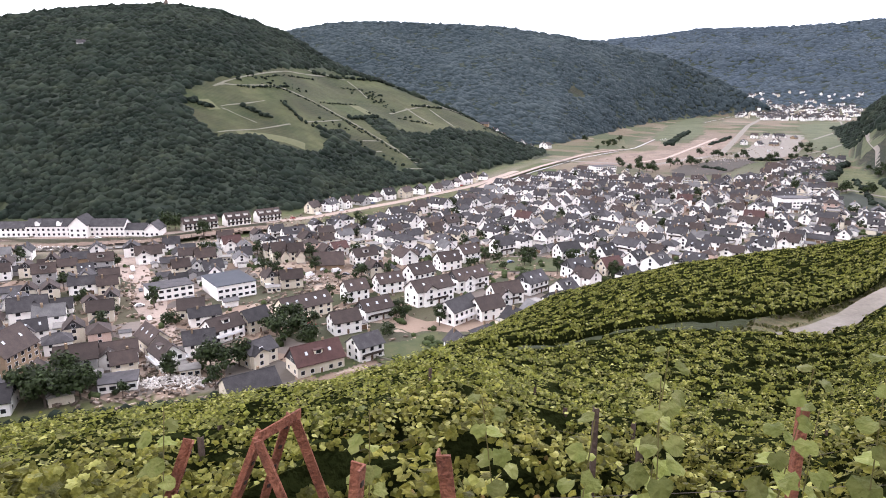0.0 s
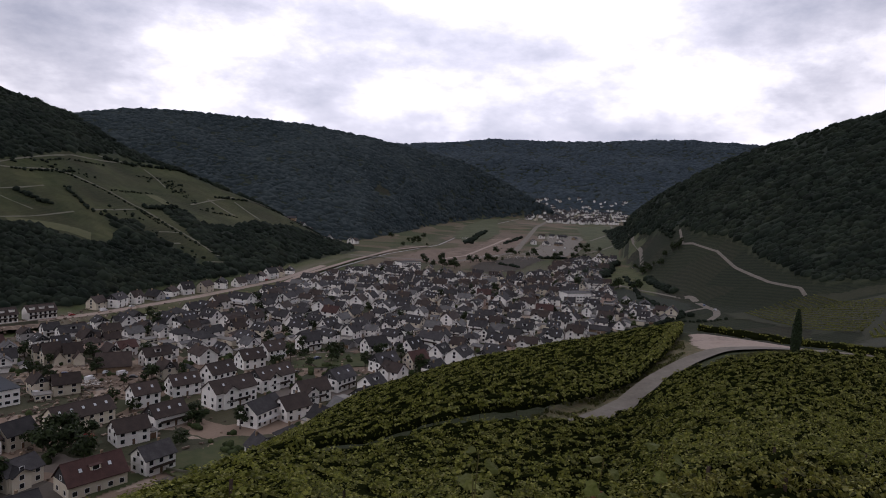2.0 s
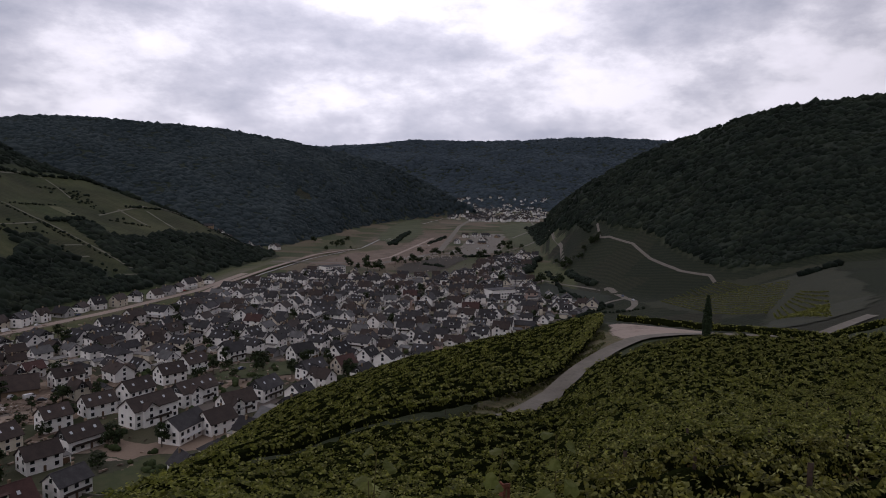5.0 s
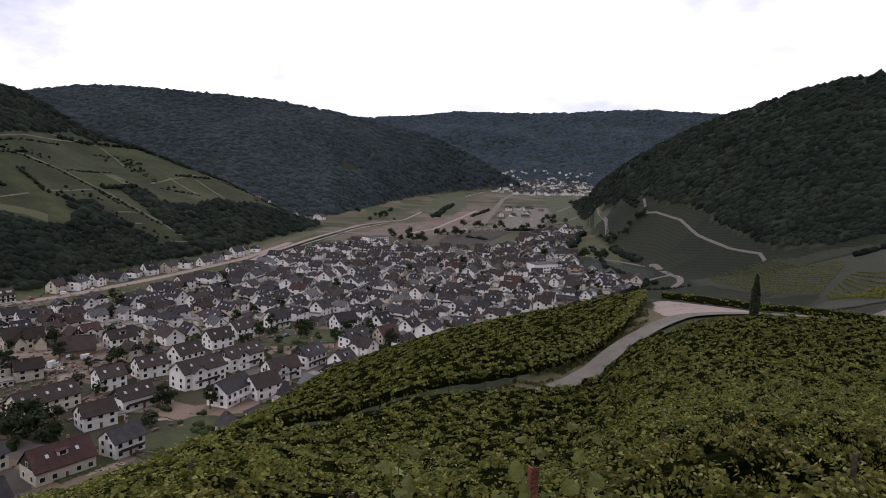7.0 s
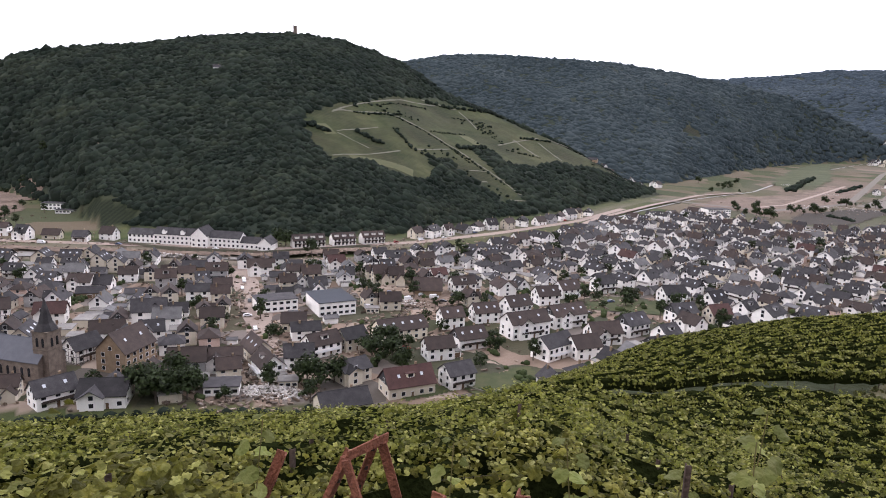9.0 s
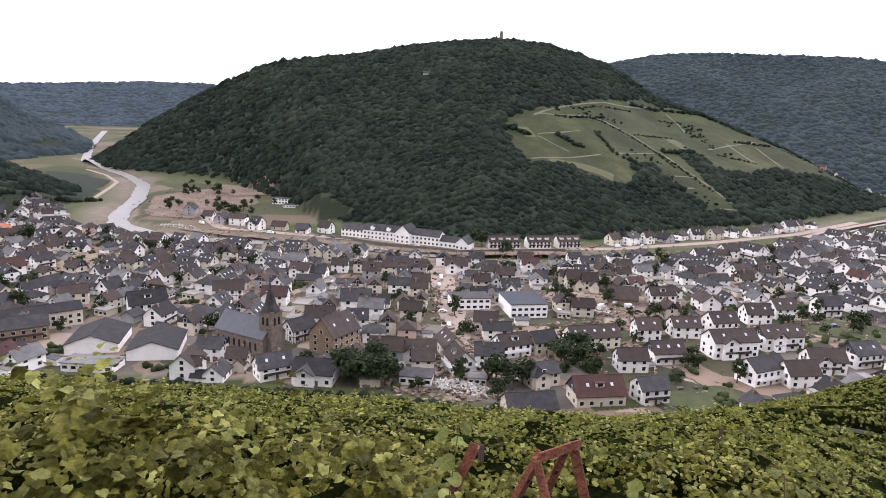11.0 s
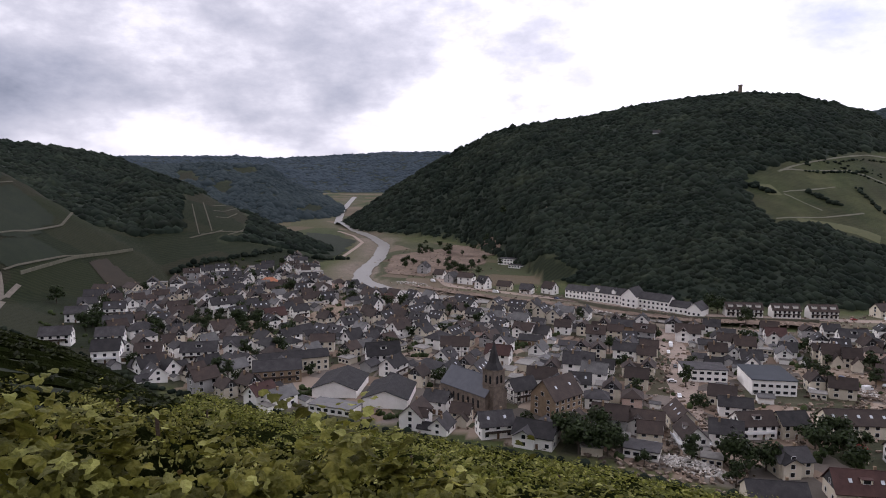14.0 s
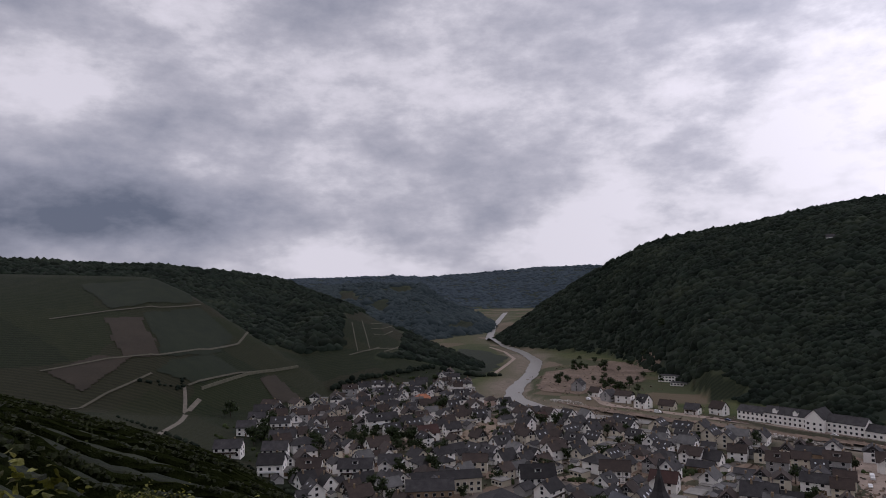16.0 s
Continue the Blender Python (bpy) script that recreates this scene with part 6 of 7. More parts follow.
OPEN = [
    [(-90, 205), (-95, 300), (-62, 352), (-30, 352), (-24, 368), (0, 398), (25, 414), (60, 408), (104, 376), (49, 316), (18, 258), (-25, 220)],
    [(-206, 198), (-166, 198), (-164, 224), (-206, 224)],  # squares, mud roads, gardens and fields between the houses
    [(-202, 392), (-178, 392), (-128, 310), (-96, 250), (-120, 245), (-155, 305)],
    [(29, 397), (75, 394), (66, 358), (22, 360)],
    [(-40, 240), (-4, 268), (8, 252), (-12, 228)],
    [(-398, 258), (-392, 308), (-362, 296), (-350, 240)],
    [(-425, 190), (-424, 216), (-336, 228), (-335, 190)],
    [(-120, 372), (-30, 395), (-20, 370), (-70, 340), (-115, 330)],
]


FAR = []


def far_village():
    """The next village up the valley, and scattered farms."""
    rnd = random.Random(11)
    for _ in range(300):
        a, r = radians(rnd.uniform(-31.5, -23.2)), rnd.uniform(2120, 3050)
        if rnd.random() < 0.25:
            a, r = radians(rnd.uniform(-29, -25)), rnd.uniform(2050, 2250)
        x, y = -r * math.sin(a), r * math.cos(a)
        FAR.append((rnd.choice([0, 1, 2, 3, 4, 6]), x, y, rnd.uniform(0, 360), (1.1, 1.1, 1.15)))
    for cx, cy, n in ((105, 1090, 10), (150, 1140, 8), (640, 1330, 5), (560, 1180, 4)):
        for _ in range(n):
            FAR.append((rnd.choice([0, 2, 3, 8]), cx + rnd.uniform(-40, 40), cy + rnd.uniform(-30, 30), rnd.uniform(0, 360), (1, 1, 1)))


def fill_town():
    rnd = random.Random(5)
    seg = np.array(RIVER, float)
    ln = np.hypot(*np.diff(seg, axis=0).T)
    cum = np.concatenate([[0], np.cumsum(ln)])
    # smooth the river's direction, so that streets bend gently
    u = np.arange(0, cum[-1], 10.0)
    sx, sy = np.interp(u, cum, seg[:, 0]), np.interp(u, cum, seg[:, 1])
    ker = np.ones(31) / 31
    tx, ty = np.convolve(np.gradient(sx), ker, "same"), np.convolve(np.gradient(sy), ker, "same")
    placed = []
    xs = np.arange(-640, 620, 7.0)
    cand = [(x + rnd.uniform(-3, 3), y + rnd.uniform(-3, 3)) for x in xs for y in np.arange(100, 1050, 7.0)]
    cx, cy = np.array(cand).T
    ok = inside_polygon(cx, cy, TOWN) & (ground_z(cx, cy)[0] < 4.0)
    for o in OPEN:
        ok &= ~inside_polygon(cx, cy, o)
    d, along, _ = line_distance(cx, cy, RIVER)
    # streets: gaps parallel to the river every 40 m and across it every 95 m
    ok &= (d > 14) & ((d % 40) > 6.5) & ((along % 95) > 7)
    idx = np.where(ok)[0]
    rnd.shuffle(idx)
    for i in idx:
        x, y = cx[i], cy[i]
        old = x < -60
        k = rnd.choices(range(18), [11, 8, 11, 8, 7, 9, 2, 9, 3, 2, 7, 0, 9, 6, 4, 8, 9, 6] if old else [15, 13, 10, 10, 5, 3, 5, 6, 1, 1, 6, 0, 4, 8, 3, 11, 4, 5])[0]
        rad = (6.0 if k in (2, 5, 7, 10, 12, 17) else (9.2 if k in (6, 8) else 7.6)) * (0.88 if old else 1.0)
        if not free(x, y, rad - 0.6):
            continue
        j = int(np.clip(along[i] / 10, 5, len(u) - 6))
        base = math.degrees(math.atan2(ty[j], tx[j]))
        turn = base + (0 if rnd.random() < 0.5 else 90) + rnd.uniform(-7, 7) + (180 if rnd.random() < 0.5 else 0)
        s = rnd.uniform(0.85, 1.08)
        placed.append((k, float(x), float(y), turn, (s * rnd.uniform(0.85, 1.15), s, s * rnd.uniform(0.9, 1.1))))
        taken.append((x, y, rad - 0.6))
    # sheds and garages in the yards between
    for i in idx:
        x, y = cx[i] + 2.0, cy[i] - 1.5
        if rnd.random() < 0.55 and free(x, y, 2.9):
            j = int(np.clip(along[i] / 10, 5, len(u) - 6))
            turn = math.degrees(math.atan2(ty[j], tx[j])) + rnd.choice([0, 90]) + rnd.uniform(-8, 8)
            q = rnd.uniform(0.75, 1.2)
            placed.append((rnd.choice([7, 11, 11, 17]), float(x), float(y), turn, (q * 0.85, q * 0.9, q)))
            taken.append((x, y, 2.9))
    placed.sort(key=lambda p: math.hypot(p[1], p[2]))
    return placed


HOUSES = fill_town()
NEAREST = 250
for k, x, y, turn, s in HOUSES[:NEAREST]:
    o = copy_thing(KINDS[k], pose(x, y, float(ground_z(x, y)[0]), 0, 0, turn))
    o.scale = s
far_village()
joined("distant_houses", HOUSES[NEAREST:] + FAR, "closely set white village houses with dark roofs, further off")
for ob in KINDS:
    for o in (*ob.children, ob):
        bpy.data.objects.remove(o)


# ---- rusty trellis anchors in front ----


def angle_bar(a, b, w=0.05, t=0.008, turn=0.0):
    """An L-section bar from a to b; dark studs stand for its drilled holes."""
    a, b = Vector(a), Vector(b)
    d = (b - a)
    L = d.length
    m = Matrix.Translation(a) @ d.to_track_quat("Z", "Y").to_matrix().to_4x4() @ pose(0, 0, 0, 0, 0, turn)
    bb = Build()
    bb.box(-w / 2, 0, 0, w / 2, t, L).box(-w / 2, t, 0, -w / 2 + t, w, L)
    bb.v = [tuple(m @ Vector(p)) for p in bb.v]
    return bb.mesh("bar")


def holes(parent, a, b, n, turn):
    a, b = Vector(a), Vector(b)
    d = b - a
    m = Matrix.Translation(a) @ d.to_track_quat("Z", "Y").to_matrix().to_4x4() @ pose(0, 0, 0, 0, 0, turn)
    for i in range(n):
        z = d.length * (i + 0.5) / n
        # dark stud added on the face to paint the darkness of a hole
        q = Build().box(-0.009, -0.004, z - 0.009, 0.009, 0.001, z + 0.009)
        q.v = [tuple(m @ Vector(p)) for p in q.v]
        part("bolt", q.mesh("bolt"), M_TIMBER, parent)


def anchor(name, bars, label):
    root = new(name)
    tagged(root, label, "trellis anchor")
    for a, b, turn in bars:
        o = part("bar", angle_bar(a, b, turn=turn), M_RUST, root)
        holes(o, a, b, 9, turn)
    return root


E_ = EYE
anchor("trellis_anchor", [
    ((-0.84, 2.78, E_ - 1.580), (-0.50, 2.62, E_ - 2.380), 0),
    ((-0.82, 2.82, E_ - 1.570), (-1.14, 2.70, E_ - 2.380), 40),
    ((-0.74, 3.02, E_ - 1.600), (-0.46, 3.05, E_ - 2.580), 10),
    ((-0.76, 3.06, E_ - 1.610), (-1.05, 2.98, E_ - 2.530), 60),
    ((-0.85, 2.80, E_ - 1.595), (-0.72, 3.06, E_ - 1.610), 0),
], "rusty angle-iron frame that anchors the trellis wires")
anchor("slanting_post", [((-1.13, 2.80, E_ - 1.60), (-1.40, 2.62, E_ - 2.4), 20)], "rusty slanting iron post among the vines")
anchor("slanting_post", [((-0.03, 2.07, E_ - 1.22), (0.10, 2.05, E_ - 2.3), 0)], "rusty iron post top close to the path")
anchor("slanting_post", [((-0.26, 1.94, E_ - 1.20), (-0.36, 1.92, E_ - 2.2), 30)], "rusty iron post top close to the path")
for x, y, top, w, mt in ((1.60, 2.80, 1.40, 0.02, M_RUST), (0.83, 3.42, 1.74, 0.015, M_POST)):
    root = new("trellis_post")
    tagged(root, "thin rusty trellis post between the vines", "post", group="posts of the front row")
    z0 = float(ground_z(x, y)[0])
    part("shaft", Build().box(x - w, y - w, z0 - 0.3, x + w, y - w + 0.008, E_ - top).box(x - w, y - w + 0.008, z0 - 0.3, x - w + 0.008, y + w, E_ - top).mesh("shaft"), mt, root)

# young shoots that stand out of the front rows
M_SHOOT = leaf_material("young_vine_leaves", [(0.13, 0.16, 0.035), (0.22, 0.245, 0.065), (0.31, 0.31, 0.11)], 0.35)
M_STEM = material("green_vine_cane", [(0.10, 0.10, 0.03), (0.16, 0.12, 0.05)], 8.0, 0.7)
for x, y, z in [(0.68, 2.14, -1.09), (0.68, 1.9, -1.11), (0.24, 2.15, -1.26), (0.37, 1.92, -1.22), (1.03, 1.83, -1.17), (1.37, 1.96, -1.02), (1.1, 2.18, -1.16), (-0.27, 2.01, -1.28), (-1.01, 2.04, -1.26)]:
    root = new("vine_shoot")
    tagged(root, "pale green young shoot of a grapevine with large leaves", "vines", group="shoots of the front rows")
    root.location = (x, y, EYE + z - 0.38)
    foot = float(ground_z(x, y)[0]) - root.location.z - 0.05
    b = Build()
    bend = rng.uniform(-0.12, 0.12, 2)
    for i in range(6):
        f0, f1 = i / 6, (i + 1) / 6
        p0, p1 = [(bend[0] * f * f, bend[1] * f * f, foot + (0.6 - foot) * f) for f in (f0, f1)]
        w = 0.004 - 0.0025 * f0
        b.poly([(p0[0] - w, p0[1], p0[2]), (p0[0] + w, p0[1], p0[2]), (p0[0], p0[1] + w, p0[2]), (p1[0] - w, p1[1], p1[2]), (p1[0] + w, p1[1], p1[2]), (p1[0], p1[1] + w, p1[2])], [(0, 1, 4, 3), (1, 2, 5, 4), (2, 0, 3, 5)])
    part("stem", b.mesh("stem"), M_STEM, root)
    n = 15
    f = np.linspace(0.25, 1.0, n)
    a = np.arange(n) * 2.4
    pos = np.stack([bend[0] * f * f + 0.045 * np.cos(a), bend[1] * f * f + 0.045 * np.sin(a) - 0.02, -0.25 + 0.85 * f], -1)
    nrm = np.stack([0.5 * np.cos(a), 0.5 * np.sin(a) - 0.5, np.full(n, 0.8)], -1)
    part("foliage", leaves("foliage", pos, nrm, 0.088 - 0.05 * f ** 2 + rng.uniform(-0.012, 0.012, n), (LEAF_V, LEAF_F)), M_SHOOT, root)


def cypress(x, y, h, w):
    root = new("cypress")
    tagged(root, "slender dark cypress tree beside the road", "tree")
    z0 = float(ground_z(x, y)[0])
    root.location = (x, y, z0)
    part("trunk", Build().box(-0.07, -0.07, -0.3, 0.07, 0.07, h * 0.6).mesh("trunk"), M_TIMBER, root)
    n = 2600
    u = rng.uniform(0.04, 1, n)
    rad = w * np.sin(np.pi * np.clip(u * 0.9 + 0.08, 0, 1)) ** 0.7 * (1 - 0.35 * u)
    a = rng.uniform(0, 6.283, n)
    q = rad * np.sqrt(rng.uniform(0.25, 1.1, n))
    pos = np.stack([q * np.cos(a), q * np.sin(a), 0.25 + u * (h - 0.25)], -1)
    nrm = np.stack([np.cos(a), np.sin(a), np.full(n, 0.5)], -1) + 0.4 * rng.standard_normal((n, 3))
    part("crown", leaves("crown", pos, nrm, rng.uniform(0.12, 0.26, n), (KITE_V, KITE_F)), M_DARKLEAF, root)


M_DARKLEAF = leaf_material("dark_evergreen", [(0.012, 0.022, 0.010), (0.022, 0.035, 0.014), (0.035, 0.05, 0.02)], 0.1)
cypress(51.4, 52.3, 4.9, 0.55)

# ---- trees in the village ----
M_TREE = leaf_material("garden_tree_leaves", [(0.0124, 0.0217, 0.0074), (0.0248, 0.0372, 0.0124), (0.0403, 0.0527, 0.0186)], 0.2)
M_BARK = material("bark", [(0.05, 0.038, 0.03), (0.10, 0.08, 0.065)], 3.0, 0.9, 0.5, 20.0)


def tree(h, w, label, n=420, size=0.75, mat=None):
    """Tapered trunk, limbs, and a crown of clumps of leaves with gaps."""
    root = new("tree")
    tagged(root, label, "tree", group="trees in the village")
    b = Build()

    def limb(p, q, r0, r1):
        p, q = np.array(p, float), np.array(q, float)
        d = (q - p) / np.linalg.norm(q - p)
        s = np.cross(d, (0.3, 0.9, 0.2))
        s /= np.linalg.norm(s)
        t = np.cross(d, s)
        k = 5
        ang = np.arange(k) * 2 * np.pi / k
        pts = [p + r0 * (s * np.cos(a) + t * np.sin(a)) for a in ang] + [q + r1 * (s * np.cos(a) + t * np.sin(a)) for a in ang]
        b.poly(pts, [(i, (i + 1) % k, (i + 1) % k + k, i + k) for i in range(k)])

    limb((0, 0, -0.5), (0.1, 0, h * 0.45), 0.035 * h, 0.02 * h)
    clumps = []
    for i in range(9):
        a, u = rng.uniform(0, 6.28), rng.uniform(0.35, 0.95)
        q = (w * 0.55 * np.cos(a) * (1.2 - u * 0.6), w * 0.55 * np.sin(a) * (1.2 - u * 0.6), h * u)
        limb((0.1, 0, h * rng.uniform(0.25, 0.45)), q, 0.014 * h, 0.005 * h)
        clumps.append(q)
    clumps.append((0, 0, h * 0.9))
    clumps.append((0, 0, h * 0.6))
    part("trunk", b.mesh("trunk"), M_BARK, root)
    c = np.array(clumps)[rng.integers(0, len(clumps), n)]
    g = rng.standard_normal((n, 3))
    g /= np.linalg.norm(g, axis=1, keepdims=True)
    pos = c + g * (w * 0.36) * rng.uniform(0.5, 1.05, (n, 1)) * np.array([1, 1, 0.8])
    part("crown", leaves("crown", pos, g + np.array([0, 0, 0.5]) + 0.4 * rng.standard_normal((n, 3)), size * rng.uniform(0.6, 1.3, n), (KITE_V, KITE_F)), mat or M_TREE, root)
    return root


TREES = [tree(11, 7.5, "tall broad-leaved tree with a dense dark crown", 520, 1.15), tree(7, 5.5, "round garden tree between houses", 290, 0.95), tree(5, 4.4, "small garden tree with dark leaves", 220, 0.82), tree(9, 4, "upright dark garden tree", 260, 0.95)]
BIG_TREES = [(-83, 226), (-78, 222), (-64, 253), (-61, 267), (-130, 206), (-134, 201), (-124, 204), (-162, 448), (-198, 471), (-189, 468), (-120, 210), (-126, 197), (-118, 203), (-58, 258), (-68, 262), (-74, 230), (-52, 249), (247, 814), (252, 806), (240, 820), (258, 816), (-128, 212), (-136, 207)]
SMALL_TREES = [(-144, 327), (-199, 200), (-97, 352), (-16, 283), (-45, 304), (-36, 318), (-399, 193), (-313, 179), (-318, 175), (-197, 195), (-313, 226), (-1, 274), (-55, 275), (-22, 262), (33, 400), (52, 388), (-20, 292), (-140, 262), (-230, 230), (-390, 205), (-410, 200), (-360, 210), (-345, 220)]
first = set()


def plant(k, x, y, s=1.0):
    m = pose(x, y, float(ground_z(x, y)[0]), 0, 0, random.uniform(0, 360))
    if k not in first:
        first.add(k)
        TREES[k].matrix_basis = m
        TREES[k].scale = (s, s, s)
    else:
        copy_thing(TREES[k], m).scale = (s, s, s)


for x, y in BIG_TREES:
    plant(0, x, y, random.uniform(0.8, 1.15))
for i, (x, y) in enumerate(SMALL_TREES):
    plant(1 + i % 3, x, y, random.uniform(0.8, 1.2))


def sprinkle():
    """Garden trees in the gaps between houses, along the river and in the fields."""
    rnd = random.Random(3)
    done = 0
    while done < 190:
        x, y = rnd.uniform(-620, 560), rnd.uniform(120, 1000)
        if not inside_polygon(np.array([x]), np.array([y]), TOWN)[0] or not free(x, y, 1.6) or float(ground_z(x, y)[0]) > 6:
            continue
        plant(rnd.choice([1, 1, 2, 3]), x, y, rnd.uniform(0.7, 1.25))
        done += 1
    for cx, cy, n, sp in ((-430, 160, 22, 60), (-380, 205, 20, 50), (-470, 250, 16, 60), (-330, 200, 12, 45), (-300, 160, 8, 30), (-540, 300, 8, 40), (250, 880, 10, 45), (330, 900, 9, 50), (420, 1000, 9, 40), (470, 960, 8, 50), (-600, 640, 8, 60), (-560, 560, 7, 40), (-440, 470, 10, 40), (-480, 520, 8, 50), (520, 760, 14, 45), (400, 660, 9, 30), (360, 640, 5, 30), (600, 1100, 8, 60), (300, 1200, 10, 70), (-520, 480, 5, 25)):
        for _ in range(n):
            x, y = cx + rnd.gauss(0, sp * 0.5), cy + rnd.gauss(0, sp * 0.5)
            if free(x, y, 1.2):
                plant(rnd.choice([0, 0, 1, 3]), x, y, rnd.uniform(0.6, 1.1))


def shrubs():
    """Hedges and bushes between the houses."""
    rnd = random.Random(8)
    pts = []
    while len(pts) < 1500:
        x, y = rnd.uniform(-630, 560), rnd.uniform(110, 1000)
        if inside_polygon(np.array([x]), np.array([y]), TOWN)[0] and free(x, y, 0.6):
            k = rnd.choice([1, 1, 2, 5])
            a = rnd.uniform(0, 3.14)
            pts += [(x + i * 1.8 * math.cos(a), y + i * 1.8 * math.sin(a)) for i in range(k)]
    x, y = np.array(pts).T
    rad = rng.uniform(0.7, 1.9, len(x))
    crowns("garden_shrubs", np.stack([x, y, ground_z(x, y)[0] + rad * 0.5], -1), rad, rng.uniform(0.7, 1.3, len(x)), ICO1, M_SHRUB, "dark hedges and bushes between the village houses", "shrubs")


M_SHRUB = material("garden_shrub_leaves", [(0.018, 0.027, 0.011), (0.035, 0.048, 0.018), (0.06, 0.07, 0.03)], 0.9, 0.95, 0.6, 3.0, per_island=0.4, spec=0.1)
shrubs()
sprinkle()

# ---- terraced vineyard on the tower hill ----
M_DRYWALL = material("pale_dry_stone", [(0.085, 0.085, 0.058), (0.15, 0.142, 0.105)], 0.3, 0.95, 0.4, 2.0)
M_STRAW = material("dry_grass_strip", [(0.065, 0.072, 0.03), (0.095, 0.095, 0.042)], 0.2, 0.95, 0.2, 1.0)
for pts, w in (
    ([(-256, 777), (-240, 834), (-207, 938), (-174, 1034)], 2.6), ([(-256, 783), (-238, 801), (-209, 844)], 2.2),
    ([(-208, 847), (-183, 855), (-156, 863), (-121, 851), (-85, 816), (-52, 787), (-29, 764)], 3.2),
    ([(-233, 725), (-214, 760), (-202, 785)], 2.2), ([(-231, 721), (-212, 716), (-193, 713)], 2.2), ([(-216, 657), (-188, 696), (-164, 739)], 2.2),
    ([(-152, 770), (-137, 800), (-120, 844)], 2.0), ([(-145, 1062), (-125, 1035), (-108, 1003)], 2.6), ([(-73, 955), (-53, 1007), (-20, 1070)], 2.6),
    ([(-54, 1015), (-35, 990), (-16, 967)], 3.0), ([(-19, 1046), (0, 1015), (18, 986)], 3.2), ([(-6, 1084), (40, 1078), (78, 1061), (120, 1046)], 2.6),
    ([(-91, 780), (-82, 790), (-72, 799)], 2.6), ([(-80, 751), (-68, 764)], 2.2), ([(-41, 734), (-18, 754)], 2.2), ([(-195, 1010), (-174, 1045), (-150, 1068)], 3.0),
):
    ribbon("terrace_wall", pts, w, M_DRYWALL, "pale dry stone terrace wall and path", 0.4, "wall", uneven=0.5, follow=1.0)
for pts, w in (([(-200, 668), (-170, 690), (-140, 695)], 16), ([(-255, 730), (-235, 712)], 14), ([(-120, 940), (-95, 915)], 16)):
    ribbon("grass_strip", pts, w, M_STRAW, "strip of dry grass between vineyard plots", 0.3, "grass", uneven=0.3, follow=1.0)


def hedge(pts, step, size, label="dark scrub between the vineyard plots"):
    pts = np.array(pts, float)
    seg = np.hypot(*np.diff(pts, axis=0).T)
    s = np.concatenate([[0], np.cumsum(seg)])
    u = np.arange(0, s[-1], step)
    x = np.interp(u, s, pts[:, 0]) + rng.normal(0, size * 0.6, len(u))
    y = np.interp(u, s, pts[:, 1]) + rng.normal(0, size * 0.6, len(u))
    rad = size * rng.uniform(0.5, 1.2, len(u))
    return crowns("scrub", np.stack([x, y, ground_z(x, y)[0] + rad * 0.4], -1), rad, rng.uniform(0.6, 1.0, len(u)), ICO1, M_LEAFWOOD, label, "scrub")


hedge([(-186, 801), (-170, 783), (-155, 765), (-142, 764)], 2.2, 2.4)
hedge([(-265, 721), (-250, 715), (-238, 714)], 1.6, 3.6)
hedge([(-217, 747), (-200, 742), (-182, 740)], 1.5, 3.4)
hedge([(-214, 842), (-190, 847), (-160, 855), (-125, 845), (-95, 808)], 3.4, 1.6)
hedge([(-118, 841), (-83, 806), (-50, 777)], 3.4, 1.8)
hedge([(-235, 800), (-205, 840), (-190, 870)], 3.0, 2.0)
hedge([(-225, 860), (-200, 920), (-180, 980)], 5.0, 1.8)
hedge([(-115, 855), (-100, 885), (-85, 915)], 1.8, 3.2)
hedge([(-60, 945), (-35, 955), (-10, 965)], 3.0, 1.8)
hedge([(-45, 1035), (-20, 1060), (0, 1075)], 2.6, 2.6)
hedge([(-155, 870), (-140, 910), (-120, 950)], 5.0, 1.6)
hedge([(-190, 1010), (-150, 1078), (-100, 1120), (-30, 1102)], 4, 3.6, "trees along the top of the vineyard")
x_, y_ = rng.uniform(-285, 135, 2600), rng.uniform(640, 1130, 2600)
ok_ = inside_polygon(x_, y_, PATCH) & (grain(x_, y_, 21.0) + 0.6 * grain(y_, x_, 9.0) > 0.55)
x_, y_ = x_[ok_], y_[ok_]
rad_ = rng.uniform(0.9, 2.6, len(x_))
crowns("scrub", np.stack([x_, y_, ground_z(x_, y_)[0] + rad_ * 0.3], -1), rad_, rng.uniform(0.6, 1.0, len(x_)), ICO1, M_LEAFWOOD, "bushes scattered over the old vineyard terraces", "scrub")
hedge([(10, 1090), (60, 1072), (110, 1052)], 3.6, 2.2)
# scrub on the other valley sides
hedge([(474, 722), (446, 655), (430, 604)], 2.2, 4.2, "dark scrub below the vine field")
hedge([(560, 800), (585, 850), (620, 930)], 2.6, 3.6, "scrub beside the climbing track")
hedge([(330, 455), (345, 440), (360, 432)], 3.0, 2.0)
hedge([(-545, 85), (-540, 110), (-560, 118)], 3.0, 2.0)
hedge([(-600, 260), (-620, 330), (-640, 400), (-600, 460)], 3.0, 3.5)
hedge([(414, 337), (424, 333), (436, 326)], 1.5, 3.5)
hedge([(-480, 60), (-430, 84), (-380, 102), (-350, 118)], 3.0, 1.4)
hedge([(333, 862), (349, 828)], 1.8, 3.0, "dark hedge between the flood fields")
hedge([(430, 950), (460, 949), (488, 947)], 1.8, 3.2, "dark hedge in front of the building ground")
hedge([(407, 757), (460, 815), (527, 884)], 1.4, 5.0, "dark scrub behind the last houses")
hedge([(397, 716), (425, 745), (480, 820)], 1.4, 5.0, "dark scrub behind the last houses")
